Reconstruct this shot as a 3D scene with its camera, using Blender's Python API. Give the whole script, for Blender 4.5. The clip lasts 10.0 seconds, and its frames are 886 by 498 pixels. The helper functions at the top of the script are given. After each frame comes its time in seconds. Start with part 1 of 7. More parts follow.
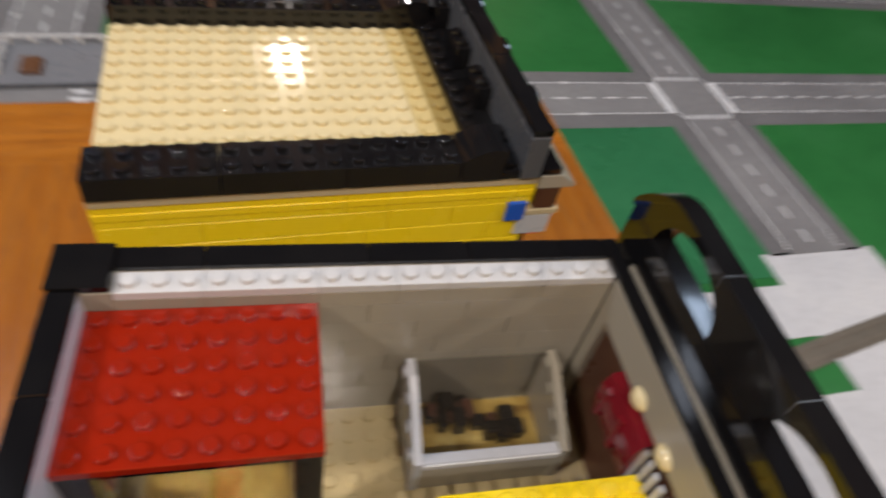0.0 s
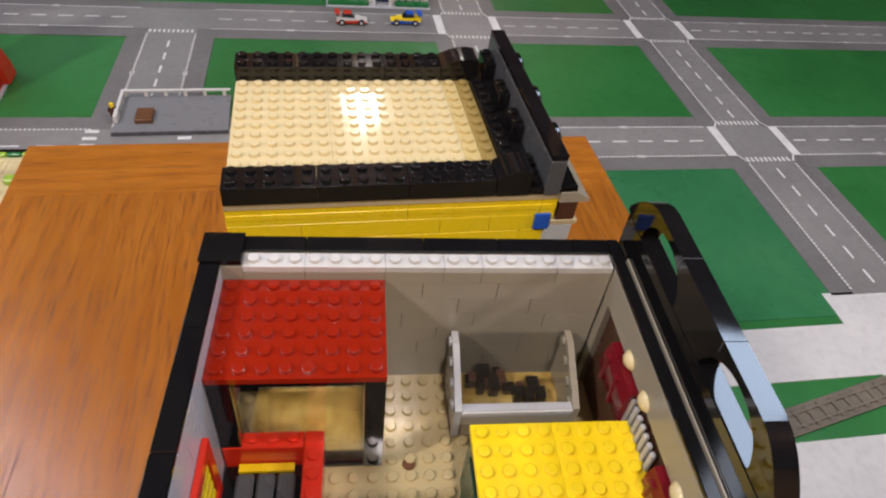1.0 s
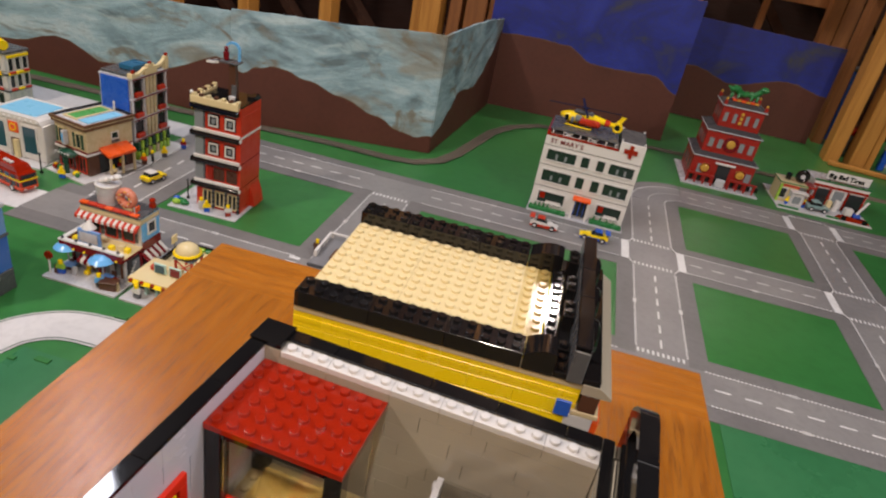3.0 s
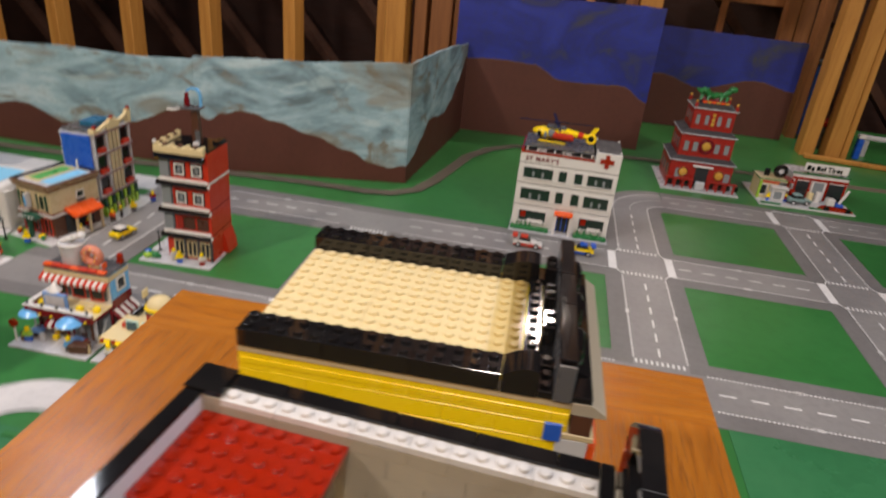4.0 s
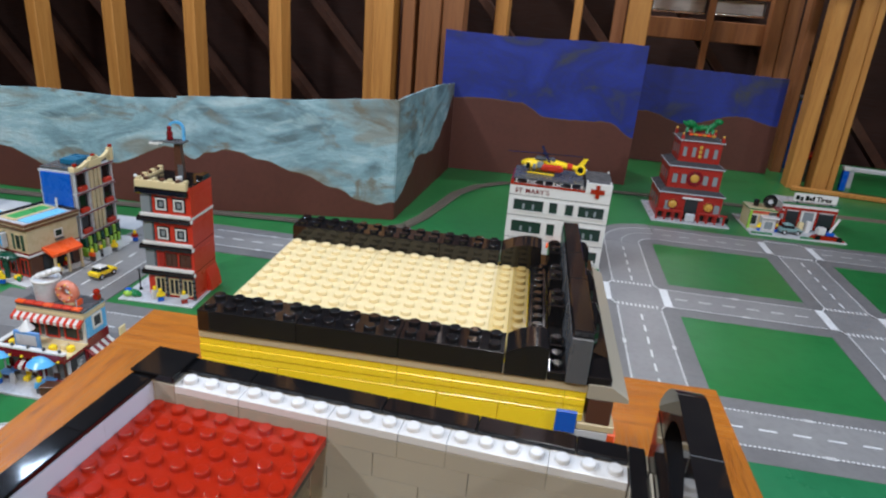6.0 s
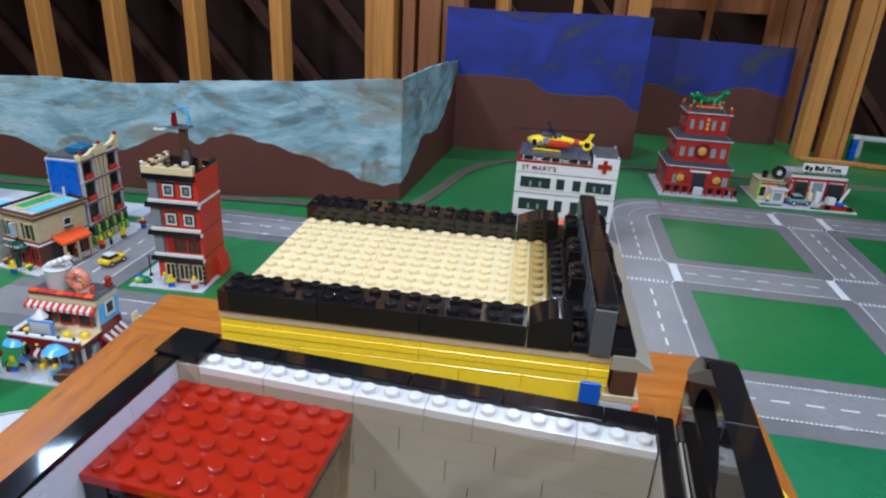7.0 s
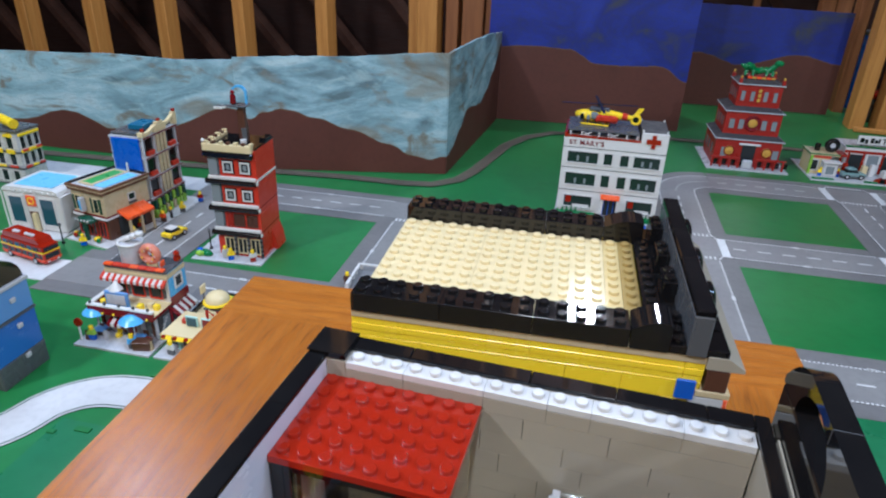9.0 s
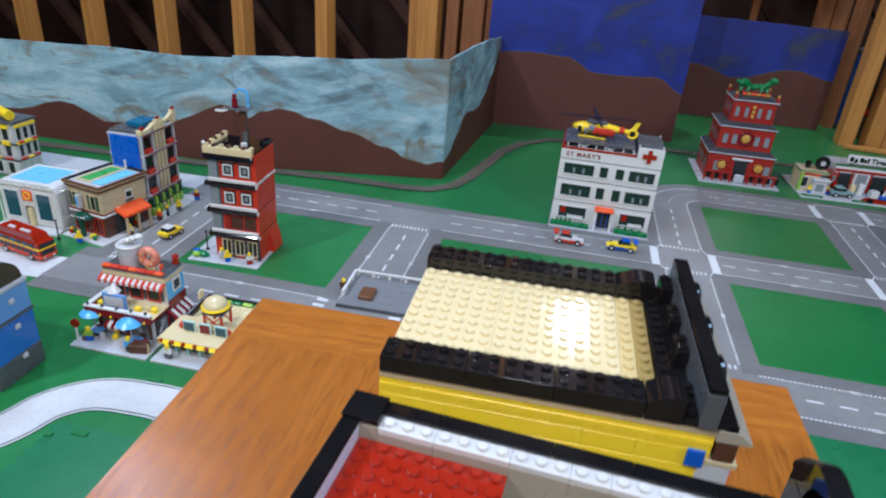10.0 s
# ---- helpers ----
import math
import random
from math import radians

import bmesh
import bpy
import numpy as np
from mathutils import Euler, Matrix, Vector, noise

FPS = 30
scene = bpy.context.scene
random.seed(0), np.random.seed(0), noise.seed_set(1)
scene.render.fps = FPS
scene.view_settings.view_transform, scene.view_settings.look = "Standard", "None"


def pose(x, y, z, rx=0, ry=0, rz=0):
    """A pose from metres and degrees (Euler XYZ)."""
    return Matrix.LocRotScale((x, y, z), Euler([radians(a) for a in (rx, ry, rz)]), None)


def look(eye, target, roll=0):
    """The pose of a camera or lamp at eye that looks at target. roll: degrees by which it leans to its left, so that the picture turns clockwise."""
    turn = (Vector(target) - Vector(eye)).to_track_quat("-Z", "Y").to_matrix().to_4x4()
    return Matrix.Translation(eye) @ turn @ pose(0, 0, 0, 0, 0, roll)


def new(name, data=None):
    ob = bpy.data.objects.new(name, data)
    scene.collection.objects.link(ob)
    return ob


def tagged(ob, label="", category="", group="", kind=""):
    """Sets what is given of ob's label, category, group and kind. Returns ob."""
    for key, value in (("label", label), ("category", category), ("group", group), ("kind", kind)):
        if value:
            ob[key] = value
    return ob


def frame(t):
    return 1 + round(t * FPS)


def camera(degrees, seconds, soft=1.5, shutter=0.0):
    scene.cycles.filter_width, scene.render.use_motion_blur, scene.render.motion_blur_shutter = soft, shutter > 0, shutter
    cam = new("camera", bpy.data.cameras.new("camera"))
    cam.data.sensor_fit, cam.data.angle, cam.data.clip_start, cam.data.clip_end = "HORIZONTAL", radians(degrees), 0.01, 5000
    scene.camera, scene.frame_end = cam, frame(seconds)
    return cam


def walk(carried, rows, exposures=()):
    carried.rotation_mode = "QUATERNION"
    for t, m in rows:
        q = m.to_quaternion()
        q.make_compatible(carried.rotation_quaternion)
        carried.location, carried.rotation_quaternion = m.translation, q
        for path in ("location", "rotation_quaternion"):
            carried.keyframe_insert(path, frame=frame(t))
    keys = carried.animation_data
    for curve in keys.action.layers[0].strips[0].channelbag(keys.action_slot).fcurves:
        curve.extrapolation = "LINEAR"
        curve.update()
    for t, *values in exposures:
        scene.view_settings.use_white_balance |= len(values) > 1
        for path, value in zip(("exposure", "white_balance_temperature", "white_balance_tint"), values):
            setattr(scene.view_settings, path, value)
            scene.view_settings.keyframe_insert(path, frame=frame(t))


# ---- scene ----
cam = camera(68.9, 10.0, 2.15, 0.5)
PATH = [
    (0, (0.044, -0.126, 0.669), (0.506, 1.179, -0.775), 13.2),
    (0.1, (0.052, -0.133, 0.668), (0.329, 1.224, -0.774), 7.4),
    (0.2, (0.064, -0.146, 0.674), (0.148, 1.254, -0.751), 6.1),
    (0.3, (0.066, -0.15, 0.674), (0.135, 1.263, -0.74), 5.1),
    (0.4, (0.068, -0.151, 0.671), (0.116, 1.263, -0.743), 2.9),
    (0.5, (0.065, -0.153, 0.672), (0.121, 1.236, -0.765), 2.3),
    (0.7, (0.055, -0.158, 0.686), (0.17, 1.179, -0.797), 4.8),
    (0.8, (0.048, -0.168, 0.697), (0.292, 1.226, -0.716), 7.2),
    (1, (0.042, -0.187, 0.704), (0.295, 1.246, -0.668), 7.4),
    (1.2, (0.053, -0.186, 0.699), (0.309, 1.245, -0.675), 8.5),
    (1.3, (0.064, -0.182, 0.696), (0.197, 1.264, -0.679), 7.3),
    (1.4, (0.076, -0.18, 0.698), (0.123, 1.278, -0.671), 4.8),
    (1.5, (0.094, -0.189, 0.704), (0.024, 1.34, -0.584), 6.2),
    (1.8, (0.124, -0.21, 0.714), (-0.275, 1.366, -0.452), 9.1),
    (2, (0.129, -0.215, 0.718), (-0.28, 1.369, -0.432), 12.3),
    (2.1, (0.124, -0.218, 0.721), (-0.27, 1.396, -0.393), 12.5),
    (2.2, (0.127, -0.218, 0.722), (-0.266, 1.433, -0.335), 13.2),
    (2.3, (0.126, -0.221, 0.724), (-0.254, 1.438, -0.327), 14.3),
    (2.4, (0.12, -0.22, 0.727), (-0.267, 1.441, -0.318), 13.1),
    (2.5, (0.113, -0.221, 0.728), (-0.289, 1.447, -0.3), 15.5),
    (2.7, (0.116, -0.222, 0.72), (-0.305, 1.471, -0.259), 12.1),
    (3.8, (0.096, -0.2, 0.713), (-0.24, 1.544, -0.208), 9.7),
    (4, (0.121, -0.188, 0.694), (-0.255, 1.577, -0.169), 5.7),
    (4.2, (0.13, -0.179, 0.682), (-0.265, 1.63, -0.073), 5.1),
    (4.5, (0.13, -0.179, 0.665), (-0.283, 1.651, -0.028), 3.2),
    (5, (0.122, -0.176, 0.655), (-0.271, 1.666, -0.017), 4.5),
    (5.5, (0.12, -0.169, 0.652), (-0.255, 1.667, -0.046), 5.1),
    (7, (0.114, -0.169, 0.646), (-0.265, 1.631, -0.138), 3.2),
    (7.5, (0.11, -0.182, 0.655), (-0.303, 1.593, -0.168), 2.8),
    (8, (0.106, -0.19, 0.655), (-0.344, 1.567, -0.189), 3.2),
    (8.2, (0.099, -0.193, 0.657), (-0.353, 1.559, -0.195), 3.1),
    (8.3, (0.09, -0.193, 0.659), (-0.364, 1.556, -0.197), 4.0),
    (8.5, (0.08, -0.196, 0.665), (-0.399, 1.54, -0.206), 3.8),
    (8.7, (0.081, -0.198, 0.669), (-0.396, 1.535, -0.209), 2.2),
    (9, (0.086, -0.196, 0.672), (-0.382, 1.538, -0.208), 2.2),
    (9.5, (0.073, -0.197, 0.675), (-0.365, 1.544, -0.207), 2.9),
    (10, (0.066, -0.199, 0.707), (-0.363, 1.537, -0.188), 4.6),
]
EXPOSURES = [(0.0, -0.28, 6100, 15), (0.4, -0.25, 6050, 16), (1.0, -0.15, 6100, 17), (1.5, -0.18, 6100, 16), (2.0, 0.04, 6550, 19), (2.7, -0.05, 6550, 19), (4.5, 0.05, 6550, 16), (5.0, 0.15, 6150, 12), (5.5, 0.19, 5850, 9), (6.5, 0.22, 4950, 10), (10.0, 0.18, 4920, 10)]
walk(cam, [(t, look(eye, target, roll)) for t, eye, target, roll in PATH], EXPOSURES)

# ---- light ----
world = bpy.data.worlds.new("attic_air")
world.use_nodes = True
world.node_tree.nodes["Background"].inputs[0].default_value = (0.55, 0.6, 0.75, 1)
world.node_tree.nodes["Background"].inputs[1].default_value = 0.045
scene.world = world


# Point lamps out of view; no fitting is built for them.
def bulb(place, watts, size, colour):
    data = bpy.data.lights.new("unseen_lamp", "POINT")
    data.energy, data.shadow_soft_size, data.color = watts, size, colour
    ob = new("unseen_lamp", data)
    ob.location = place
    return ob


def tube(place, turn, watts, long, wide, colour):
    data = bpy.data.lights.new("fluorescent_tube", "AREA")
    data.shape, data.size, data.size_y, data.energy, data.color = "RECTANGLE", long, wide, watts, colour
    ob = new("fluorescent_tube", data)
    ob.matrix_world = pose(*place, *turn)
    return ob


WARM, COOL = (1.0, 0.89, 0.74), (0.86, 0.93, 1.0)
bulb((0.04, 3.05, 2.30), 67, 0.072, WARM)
# Fill added to brighten the insulation panels; no lamp known at this spot.
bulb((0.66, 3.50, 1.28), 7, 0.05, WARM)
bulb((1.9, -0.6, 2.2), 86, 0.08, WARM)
# Unseen lamps added and balanced to brighten the town's right and left.
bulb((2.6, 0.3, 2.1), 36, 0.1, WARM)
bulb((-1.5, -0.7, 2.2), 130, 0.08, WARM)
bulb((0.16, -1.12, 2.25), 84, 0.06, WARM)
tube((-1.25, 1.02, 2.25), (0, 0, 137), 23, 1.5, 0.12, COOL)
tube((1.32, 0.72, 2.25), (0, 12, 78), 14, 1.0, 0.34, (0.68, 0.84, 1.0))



# ---- materials ----
def tree(name):
    m = bpy.data.materials.new(name)
    m.use_nodes = True
    t = m.node_tree
    return m, t, t.nodes["Principled BSDF"]


def coords(t, kind="Object", scale=(1, 1, 1), turn=0.0):
    tc = t.nodes.new("ShaderNodeTexCoord")
    mp = t.nodes.new("ShaderNodeMapping")
    mp.inputs["Scale"].default_value = scale
    mp.inputs["Rotation"].default_value = (0, 0, turn)
    t.links.new(tc.outputs[kind], mp.inputs["Vector"])
    return mp.outputs["Vector"]


def noisy(t, vec, scale, detail=4.0, rough=0.55, distort=0.0):
    n = t.nodes.new("ShaderNodeTexNoise")
    n.inputs["Scale"].default_value, n.inputs["Detail"].default_value = scale, detail
    n.inputs["Roughness"].default_value, n.inputs["Distortion"].default_value = rough, distort
    t.links.new(vec, n.inputs["Vector"])
    return n.outputs["Fac"]


def ramp(t, fac, stops):
    r = t.nodes.new("ShaderNodeValToRGB")
    while len(r.color_ramp.elements) < len(stops):
        r.color_ramp.elements.new(0.5)
    for e, (p, c) in zip(r.color_ramp.elements, stops):
        e.position, e.color = p, (*c, 1)
    t.links.new(fac, r.inputs["Fac"])
    return r.outputs["Color"]


def remap(t, fac, lo, hi, a=0.3, b=0.7):
    r = t.nodes.new("ShaderNodeMapRange")
    for k, v in (("From Min", a), ("From Max", b), ("To Min", lo), ("To Max", hi)):
        r.inputs[k].default_value = v
    t.links.new(fac, r.inputs["Value"])
    return r.outputs["Result"]


def bump(t, b, fac, strength, depth):
    n = t.nodes.new("ShaderNodeBump")
    n.inputs["Strength"].default_value, n.inputs["Distance"].default_value = strength, depth
    t.links.new(fac, n.inputs["Height"])
    t.links.new(n.outputs["Normal"], b.inputs["Normal"])


def mixed(t, a, b, fac, mode="MIX"):
    m = t.nodes.new("ShaderNodeMix")
    m.data_type, m.blend_type = "RGBA", mode
    for socket, value in ((m.inputs[0], fac), (m.inputs[6], a), (m.inputs[7], b)):
        if isinstance(value, (int, float)):
            socket.default_value = value
        elif isinstance(value, tuple):
            socket.default_value = (*value, 1)
        else:
            t.links.new(value, socket)
    return m.outputs[2]


def plastic(name, colour, rough=0.2, wear=0.06, film=0.0):
    """Moulded toy plastic: glossy, with slight piece-to-piece shade, dust and fine scratches."""
    m, t, b = tree(name)
    info = t.nodes.new("ShaderNodeObjectInfo")
    vec = coords(t)
    dust = noisy(t, vec, 45, 4)
    light = tuple(min(1, c * (1 + wear)) for c in colour)
    dark = tuple(c * (1 - wear) for c in colour)
    one = mixed(t, dark, light, remap(t, info.outputs["Random"], 0.15, 0.85, 0, 1))
    two = mixed(t, one, tuple(min(1, c * 0.92 + 0.004 + 0.02 * max(colour)) for c in colour), remap(t, dust, 0.0, 0.28, 0.45, 0.75))
    if film:
        two = mixed(t, two, (0.16, 0.145, 0.12), remap(t, noisy(t, vec, 30, 8, 0.7), 0.0, film, 0.42, 0.75))
    t.links.new(two, b.inputs["Base Color"])
    t.links.new(remap(t, dust, rough * 0.75, rough * 1.5), b.inputs["Roughness"])
    bump(t, b, noisy(t, vec, 180, 2), 0.02, 0.0003)
    return m


def clear(name, colour, rough=0.05, alpha=0.3):
    m, t, b = tree(name)
    b.inputs["Base Color"].default_value = (*colour, 1)
    b.inputs["Roughness"].default_value = rough
    b.inputs["Transmission Weight"].default_value = 1.0
    b.inputs["IOR"].default_value = 1.4
    return m


def sheet(name, colour, cover):
    """A thin see-through plastic sheet."""
    m, t, b = tree(name)
    b.inputs["Base Color"].default_value = (*colour, 1)
    b.inputs["Roughness"].default_value = 0.04
    b.inputs["Alpha"].default_value = cover
    return m


def wood(name, dark, mid, light, scale=(6, 1, 6), rough=0.4, turn=0.0, size=7.0, depth=0.0006):
    m, t, b = tree(name)
    vec = coords(t, "Object", scale, turn)
    broad = noisy(t, vec, size, 6, 0.6, 0.9)
    fine = noisy(t, coords(t, "Object", tuple(s * 5 if s > 1 else s for s in scale), turn), size * 4, 5, 0.65, 0.2)
    base = ramp(t, broad, [(0.3, dark), (0.5, mid), (0.72, light)])
    streak = ramp(t, fine, [(0.35, tuple(c * 0.62 for c in dark)), (0.55, light)])
    info = t.nodes.new("ShaderNodeObjectInfo")
    col = mixed(t, base, streak, 0.3)
    col = mixed(t, col, tuple(c * 0.55 for c in mid), remap(t, info.outputs["Random"], 0.0, 0.35, 0, 1))
    t.links.new(col, b.inputs["Base Color"])
    t.links.new(remap(t, fine, rough * 0.8, rough * 1.35), b.inputs["Roughness"])
    bump(t, b, fine, 0.25, depth)
    return m


def matt(name, colours, size, rough=0.7, detail=6, distort=0.0, scale=(1, 1, 1), depth=0.001, strength=0.3):
    """A matt surface mottled between several shades."""
    m, t, b = tree(name)
    vec = coords(t, "Object", scale)
    n = noisy(t, vec, size, detail, 0.6, distort)
    stops = [(0.3 + 0.4 * i / max(1, len(colours) - 1), c) for i, c in enumerate(colours)]
    fine = noisy(t, vec, size * 14, 3)
    col = mixed(t, ramp(t, n, stops), tuple(c * 0.7 for c in colours[0]), remap(t, fine, 0.0, 0.35, 0.45, 0.8))
    t.links.new(col, b.inputs["Base Color"])
    t.links.new(remap(t, n, rough * 0.85, min(1, rough * 1.15)), b.inputs["Roughness"])
    bump(t, b, fine, strength, depth)
    return m


def clouds(name):
    """Brushed clouds: pale blue strokes dragged over tan and grey."""
    m, t, b = tree(name)
    tc = t.nodes.new("ShaderNodeTexCoord")
    mp = t.nodes.new("ShaderNodeMapping")
    mp.inputs["Rotation"].default_value = (0, radians(-16), 0)
    mp.inputs["Scale"].default_value = (1.0, 1.0, 2.6)
    t.links.new(tc.outputs["Object"], mp.inputs["Vector"])
    vec = mp.outputs["Vector"]
    swirl = noisy(t, vec, 2.5, 5, 0.55, 2.4)
    stroke = noisy(t, vec, 3.0, 7, 0.6, 2.2)
    patch = noisy(t, vec, 2.0, 4, 0.5, 1.6)
    blue = ramp(t, swirl, [(0.33, (0.115, 0.175, 0.20)), (0.44, (0.20, 0.325, 0.38)), (0.55, (0.30, 0.455, 0.52)), (0.67, (0.44, 0.57, 0.61))])
    tan = ramp(t, stroke, [(0.35, (0.17, 0.155, 0.115)), (0.6, (0.25, 0.235, 0.18))])
    fine = noisy(t, vec, 22, 5, 0.6, 1.6)
    dabs = noisy(t, vec, 7, 6, 0.62, 2.0)
    blue = mixed(t, blue, (0.17, 0.23, 0.245), remap(t, fine, 0.0, 0.35, 0.52, 0.68))
    blue = mixed(t, blue, (0.45, 0.60, 0.63), remap(t, dabs, 0.0, 0.55, 0.54, 0.68))
    one = mixed(t, blue, tan, remap(t, stroke, 0.9, 0.0, 0.36, 0.455))
    two = mixed(t, one, tan, remap(t, patch, 0.0, 0.7, 0.53, 0.63))
    t.links.new(two, b.inputs["Base Color"])
    b.inputs["Roughness"].default_value = 0.6
    bump(t, b, fine, 0.5, 0.004)
    return m


def oak(name, across=False):
    """Varnished oak veneer with long arched grain and dark pores; across: the grain runs along x."""
    m, t, b = tree(name)
    turned = lambda a, c: (c, a, a) if across else (a, c, a)
    vec = coords(t, "Object", turned(1.0, 0.13))
    w = t.nodes.new("ShaderNodeTexWave")
    w.wave_type, w.bands_direction = "BANDS", "Y" if across else "X"
    for k, v in (("Scale", 16.0), ("Distortion", 14.0), ("Detail", 4.0), ("Detail Scale", 0.9), ("Detail Roughness", 0.6)):
        w.inputs[k].default_value = v
    t.links.new(vec, w.inputs["Vector"])
    broad = noisy(t, coords(t, "Object", turned(1.0, 0.35)), 7, 4)
    pores = noisy(t, coords(t, "Object", turned(300, 15)), 2.0, 4, 0.65)
    base = ramp(t, w.outputs["Fac"], [(0.05, (0.36, 0.122, 0.011)), (0.35, (0.39, 0.136, 0.013)), (0.95, (0.41, 0.148, 0.016))])
    base = mixed(t, base, (0.33, 0.105, 0.014), remap(t, broad, 0.0, 0.45, 0.42, 0.7))
    flame = noisy(t, coords(t, "Object", turned(110, 5.0)), 2.0, 5, 0.6, 0.5)
    col = mixed(t, base, (0.20, 0.060, 0.009), remap(t, flame, 0.0, 0.30, 0.52, 0.72))
    col = mixed(t, col, (0.12, 0.034, 0.005), remap(t, pores, 0.0, 0.72, 0.50, 0.68))
    t.links.new(col, b.inputs["Base Color"])
    t.links.new(remap(t, pores, 0.2, 0.34), b.inputs["Roughness"])
    b.inputs["Specular IOR Level"].default_value = 0.3
    bump(t, b, pores, 0.12, 0.0003)
    return m


BLACK = plastic("black_plastic", (0.0065, 0.0065, 0.0075), 0.055, 0.06, 0.03)
WHITE = plastic("white_plastic", (0.68, 0.675, 0.66), 0.2)
CREAM = plastic("cream_plastic", (0.70, 0.59, 0.335), 0.085, 0.02)
TAN = plastic("tan_plastic", (0.52, 0.43, 0.26), 0.25)
TANWALL = plastic("beige_plastic", (0.35, 0.32, 0.255), 0.13, 0.03)
GREYL = plastic("light_grey_plastic", (0.50, 0.51, 0.54), 0.25, 0.03)
MIDGREY = plastic("mid_grey_plastic", (0.21, 0.215, 0.23), 0.3)
GREYD = plastic("dark_grey_plastic", (0.085, 0.09, 0.10), 0.25)
RED = plastic("red_plastic", (0.285, 0.0145, 0.003), 0.07)
PAGODARED = plastic("dark_red_plastic", (0.30, 0.014, 0.008), 0.35)
BRICKRED = plastic("brick_red_plastic", (0.52, 0.032, 0.008), 0.35)
ROOFGREY = plastic("charcoal_plastic", (0.045, 0.046, 0.05), 0.5)
PALETEAL = plastic("pale_aqua_plastic", (0.42, 0.66, 0.62), 0.25)
POOLBLUE = plastic("pale_blue_plastic", (0.21, 0.55, 0.80), 0.3)
MAROON = plastic("maroon_plastic", (0.16, 0.006, 0.012), 0.15)
YELLOW = plastic("yellow_plastic", (0.92, 0.67, 0.004), 0.24, 0.03)
BLUE = plastic("blue_plastic", (0.014, 0.095, 0.52), 0.25)
SKYBLUE = plastic("light_blue_plastic", (0.13, 0.42, 0.78), 0.25)
MIDBLUE = plastic("medium_blue_plastic", (0.14, 0.30, 0.62), 0.3)
ORANGE = plastic("orange_plastic", (0.78, 0.10, 0.015), 0.25)
UMBER = plastic("umber_plastic", (0.15, 0.065, 0.028), 0.3)
BROWN = plastic("brown_plastic", (0.085, 0.035, 0.02), 0.3)
GREENP = plastic("green_plastic", (0.015, 0.17, 0.045), 0.25)
LIME = plastic("lime_plastic", (0.30, 0.52, 0.05), 0.25)
DKGREEN = plastic("dark_green_plastic", (0.01, 0.06, 0.035), 0.25)
TEAL = plastic("teal_glass_plastic", (0.03, 0.085, 0.125), 0.1)
DARKPANE = plastic("dark_window_plastic", (0.02, 0.025, 0.028), 0.08)
GLASSGREEN = plastic("dark_green_window_plastic", (0.018, 0.035, 0.028), 0.08)
PANE = plastic("grey_window_plastic", (0.22, 0.25, 0.27), 0.1)
CLEAR = clear("clear_plastic", (0.95, 0.95, 0.93))
PLATEWHITE = plastic("greyish_white_plastic", (0.60, 0.60, 0.60), 0.22)
SMOKE = clear("smoky_plastic", (0.62, 0.60, 0.55))
# Tint set dark to darken the inside of the display case.
FILM = sheet("thin_tinted_plastic", (0.045, 0.036, 0.025), 0.14)
GOLDFLOOR = matt("mottled_gold_plastic", [(0.24, 0.13, 0.03), (0.52, 0.35, 0.085), (0.72, 0.54, 0.18)], 60, 0.2, 4, 0.6)
FLOORTAN = plastic("warm_tan_plastic", (0.58, 0.47, 0.25), 0.1)
BRIGHTRED = plastic("bright_red_plastic", (0.66, 0.03, 0.010), 0.15)
# Cool light on the left inner wall put into the colour as blue.
COOLPALE = plastic("cool_lit_grey_plastic", (0.57, 0.59, 0.69), 0.2, 0.02)
# Roof-edge copies of the cream: parapet shade and warm reflection put into the colour.
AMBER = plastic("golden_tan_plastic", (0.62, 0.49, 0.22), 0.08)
SHADEDAMBER = plastic("shaded_golden_plastic", (0.36, 0.26, 0.085), 0.08)
GOLD = plastic("gold_plastic", (0.55, 0.32, 0.05), 0.2)
PINK = plastic("orange_pink_plastic", (0.62, 0.22, 0.14), 0.35)

GRASS = matt("green_baseplate", [(0.022, 0.136, 0.034), (0.030, 0.176, 0.043), (0.042, 0.205, 0.057)], 2.2, 0.32)
SEAPLATE = matt("sea_green_baseplate", [(0.026, 0.145, 0.055), (0.033, 0.175, 0.07), (0.044, 0.195, 0.08)], 3.0, 0.28)
ASPHALT = matt("grey_road_plate", [(0.205, 0.20, 0.20), (0.24, 0.235, 0.235), (0.275, 0.27, 0.265)], 5.0, 0.36)
SHOULDER = matt("grey_shoulder_plate", [(0.145, 0.14, 0.14), (0.175, 0.17, 0.17), (0.195, 0.19, 0.188)], 5.0, 0.5)
PAVED = matt("pale_grey_plate", [(0.54, 0.54, 0.55), (0.60, 0.60, 0.61), (0.66, 0.655, 0.65)], 6.0, 0.5)
PAINT = matt("white_road_paint", [(0.66, 0.66, 0.66), (0.80, 0.80, 0.80)], 40, 0.5)
RAILBED = matt("brown_rail", [(0.13, 0.112, 0.085), (0.17, 0.145, 0.11)], 30, 0.6)
RAIL = matt("dull_rail", [(0.15, 0.125, 0.09), (0.19, 0.155, 0.12)], 30, 0.5)
SKYSHEET = clouds("painted_cloud_sheet")
HILLS = matt("painted_brown_hills", [(0.076, 0.022, 0.014), (0.092, 0.027, 0.017), (0.105, 0.032, 0.021)], 5, 0.65)
EDGEPAINT = matt("ochre_paint", [(0.10, 0.05, 0.026), (0.15, 0.085, 0.045)], 30, 0.6)
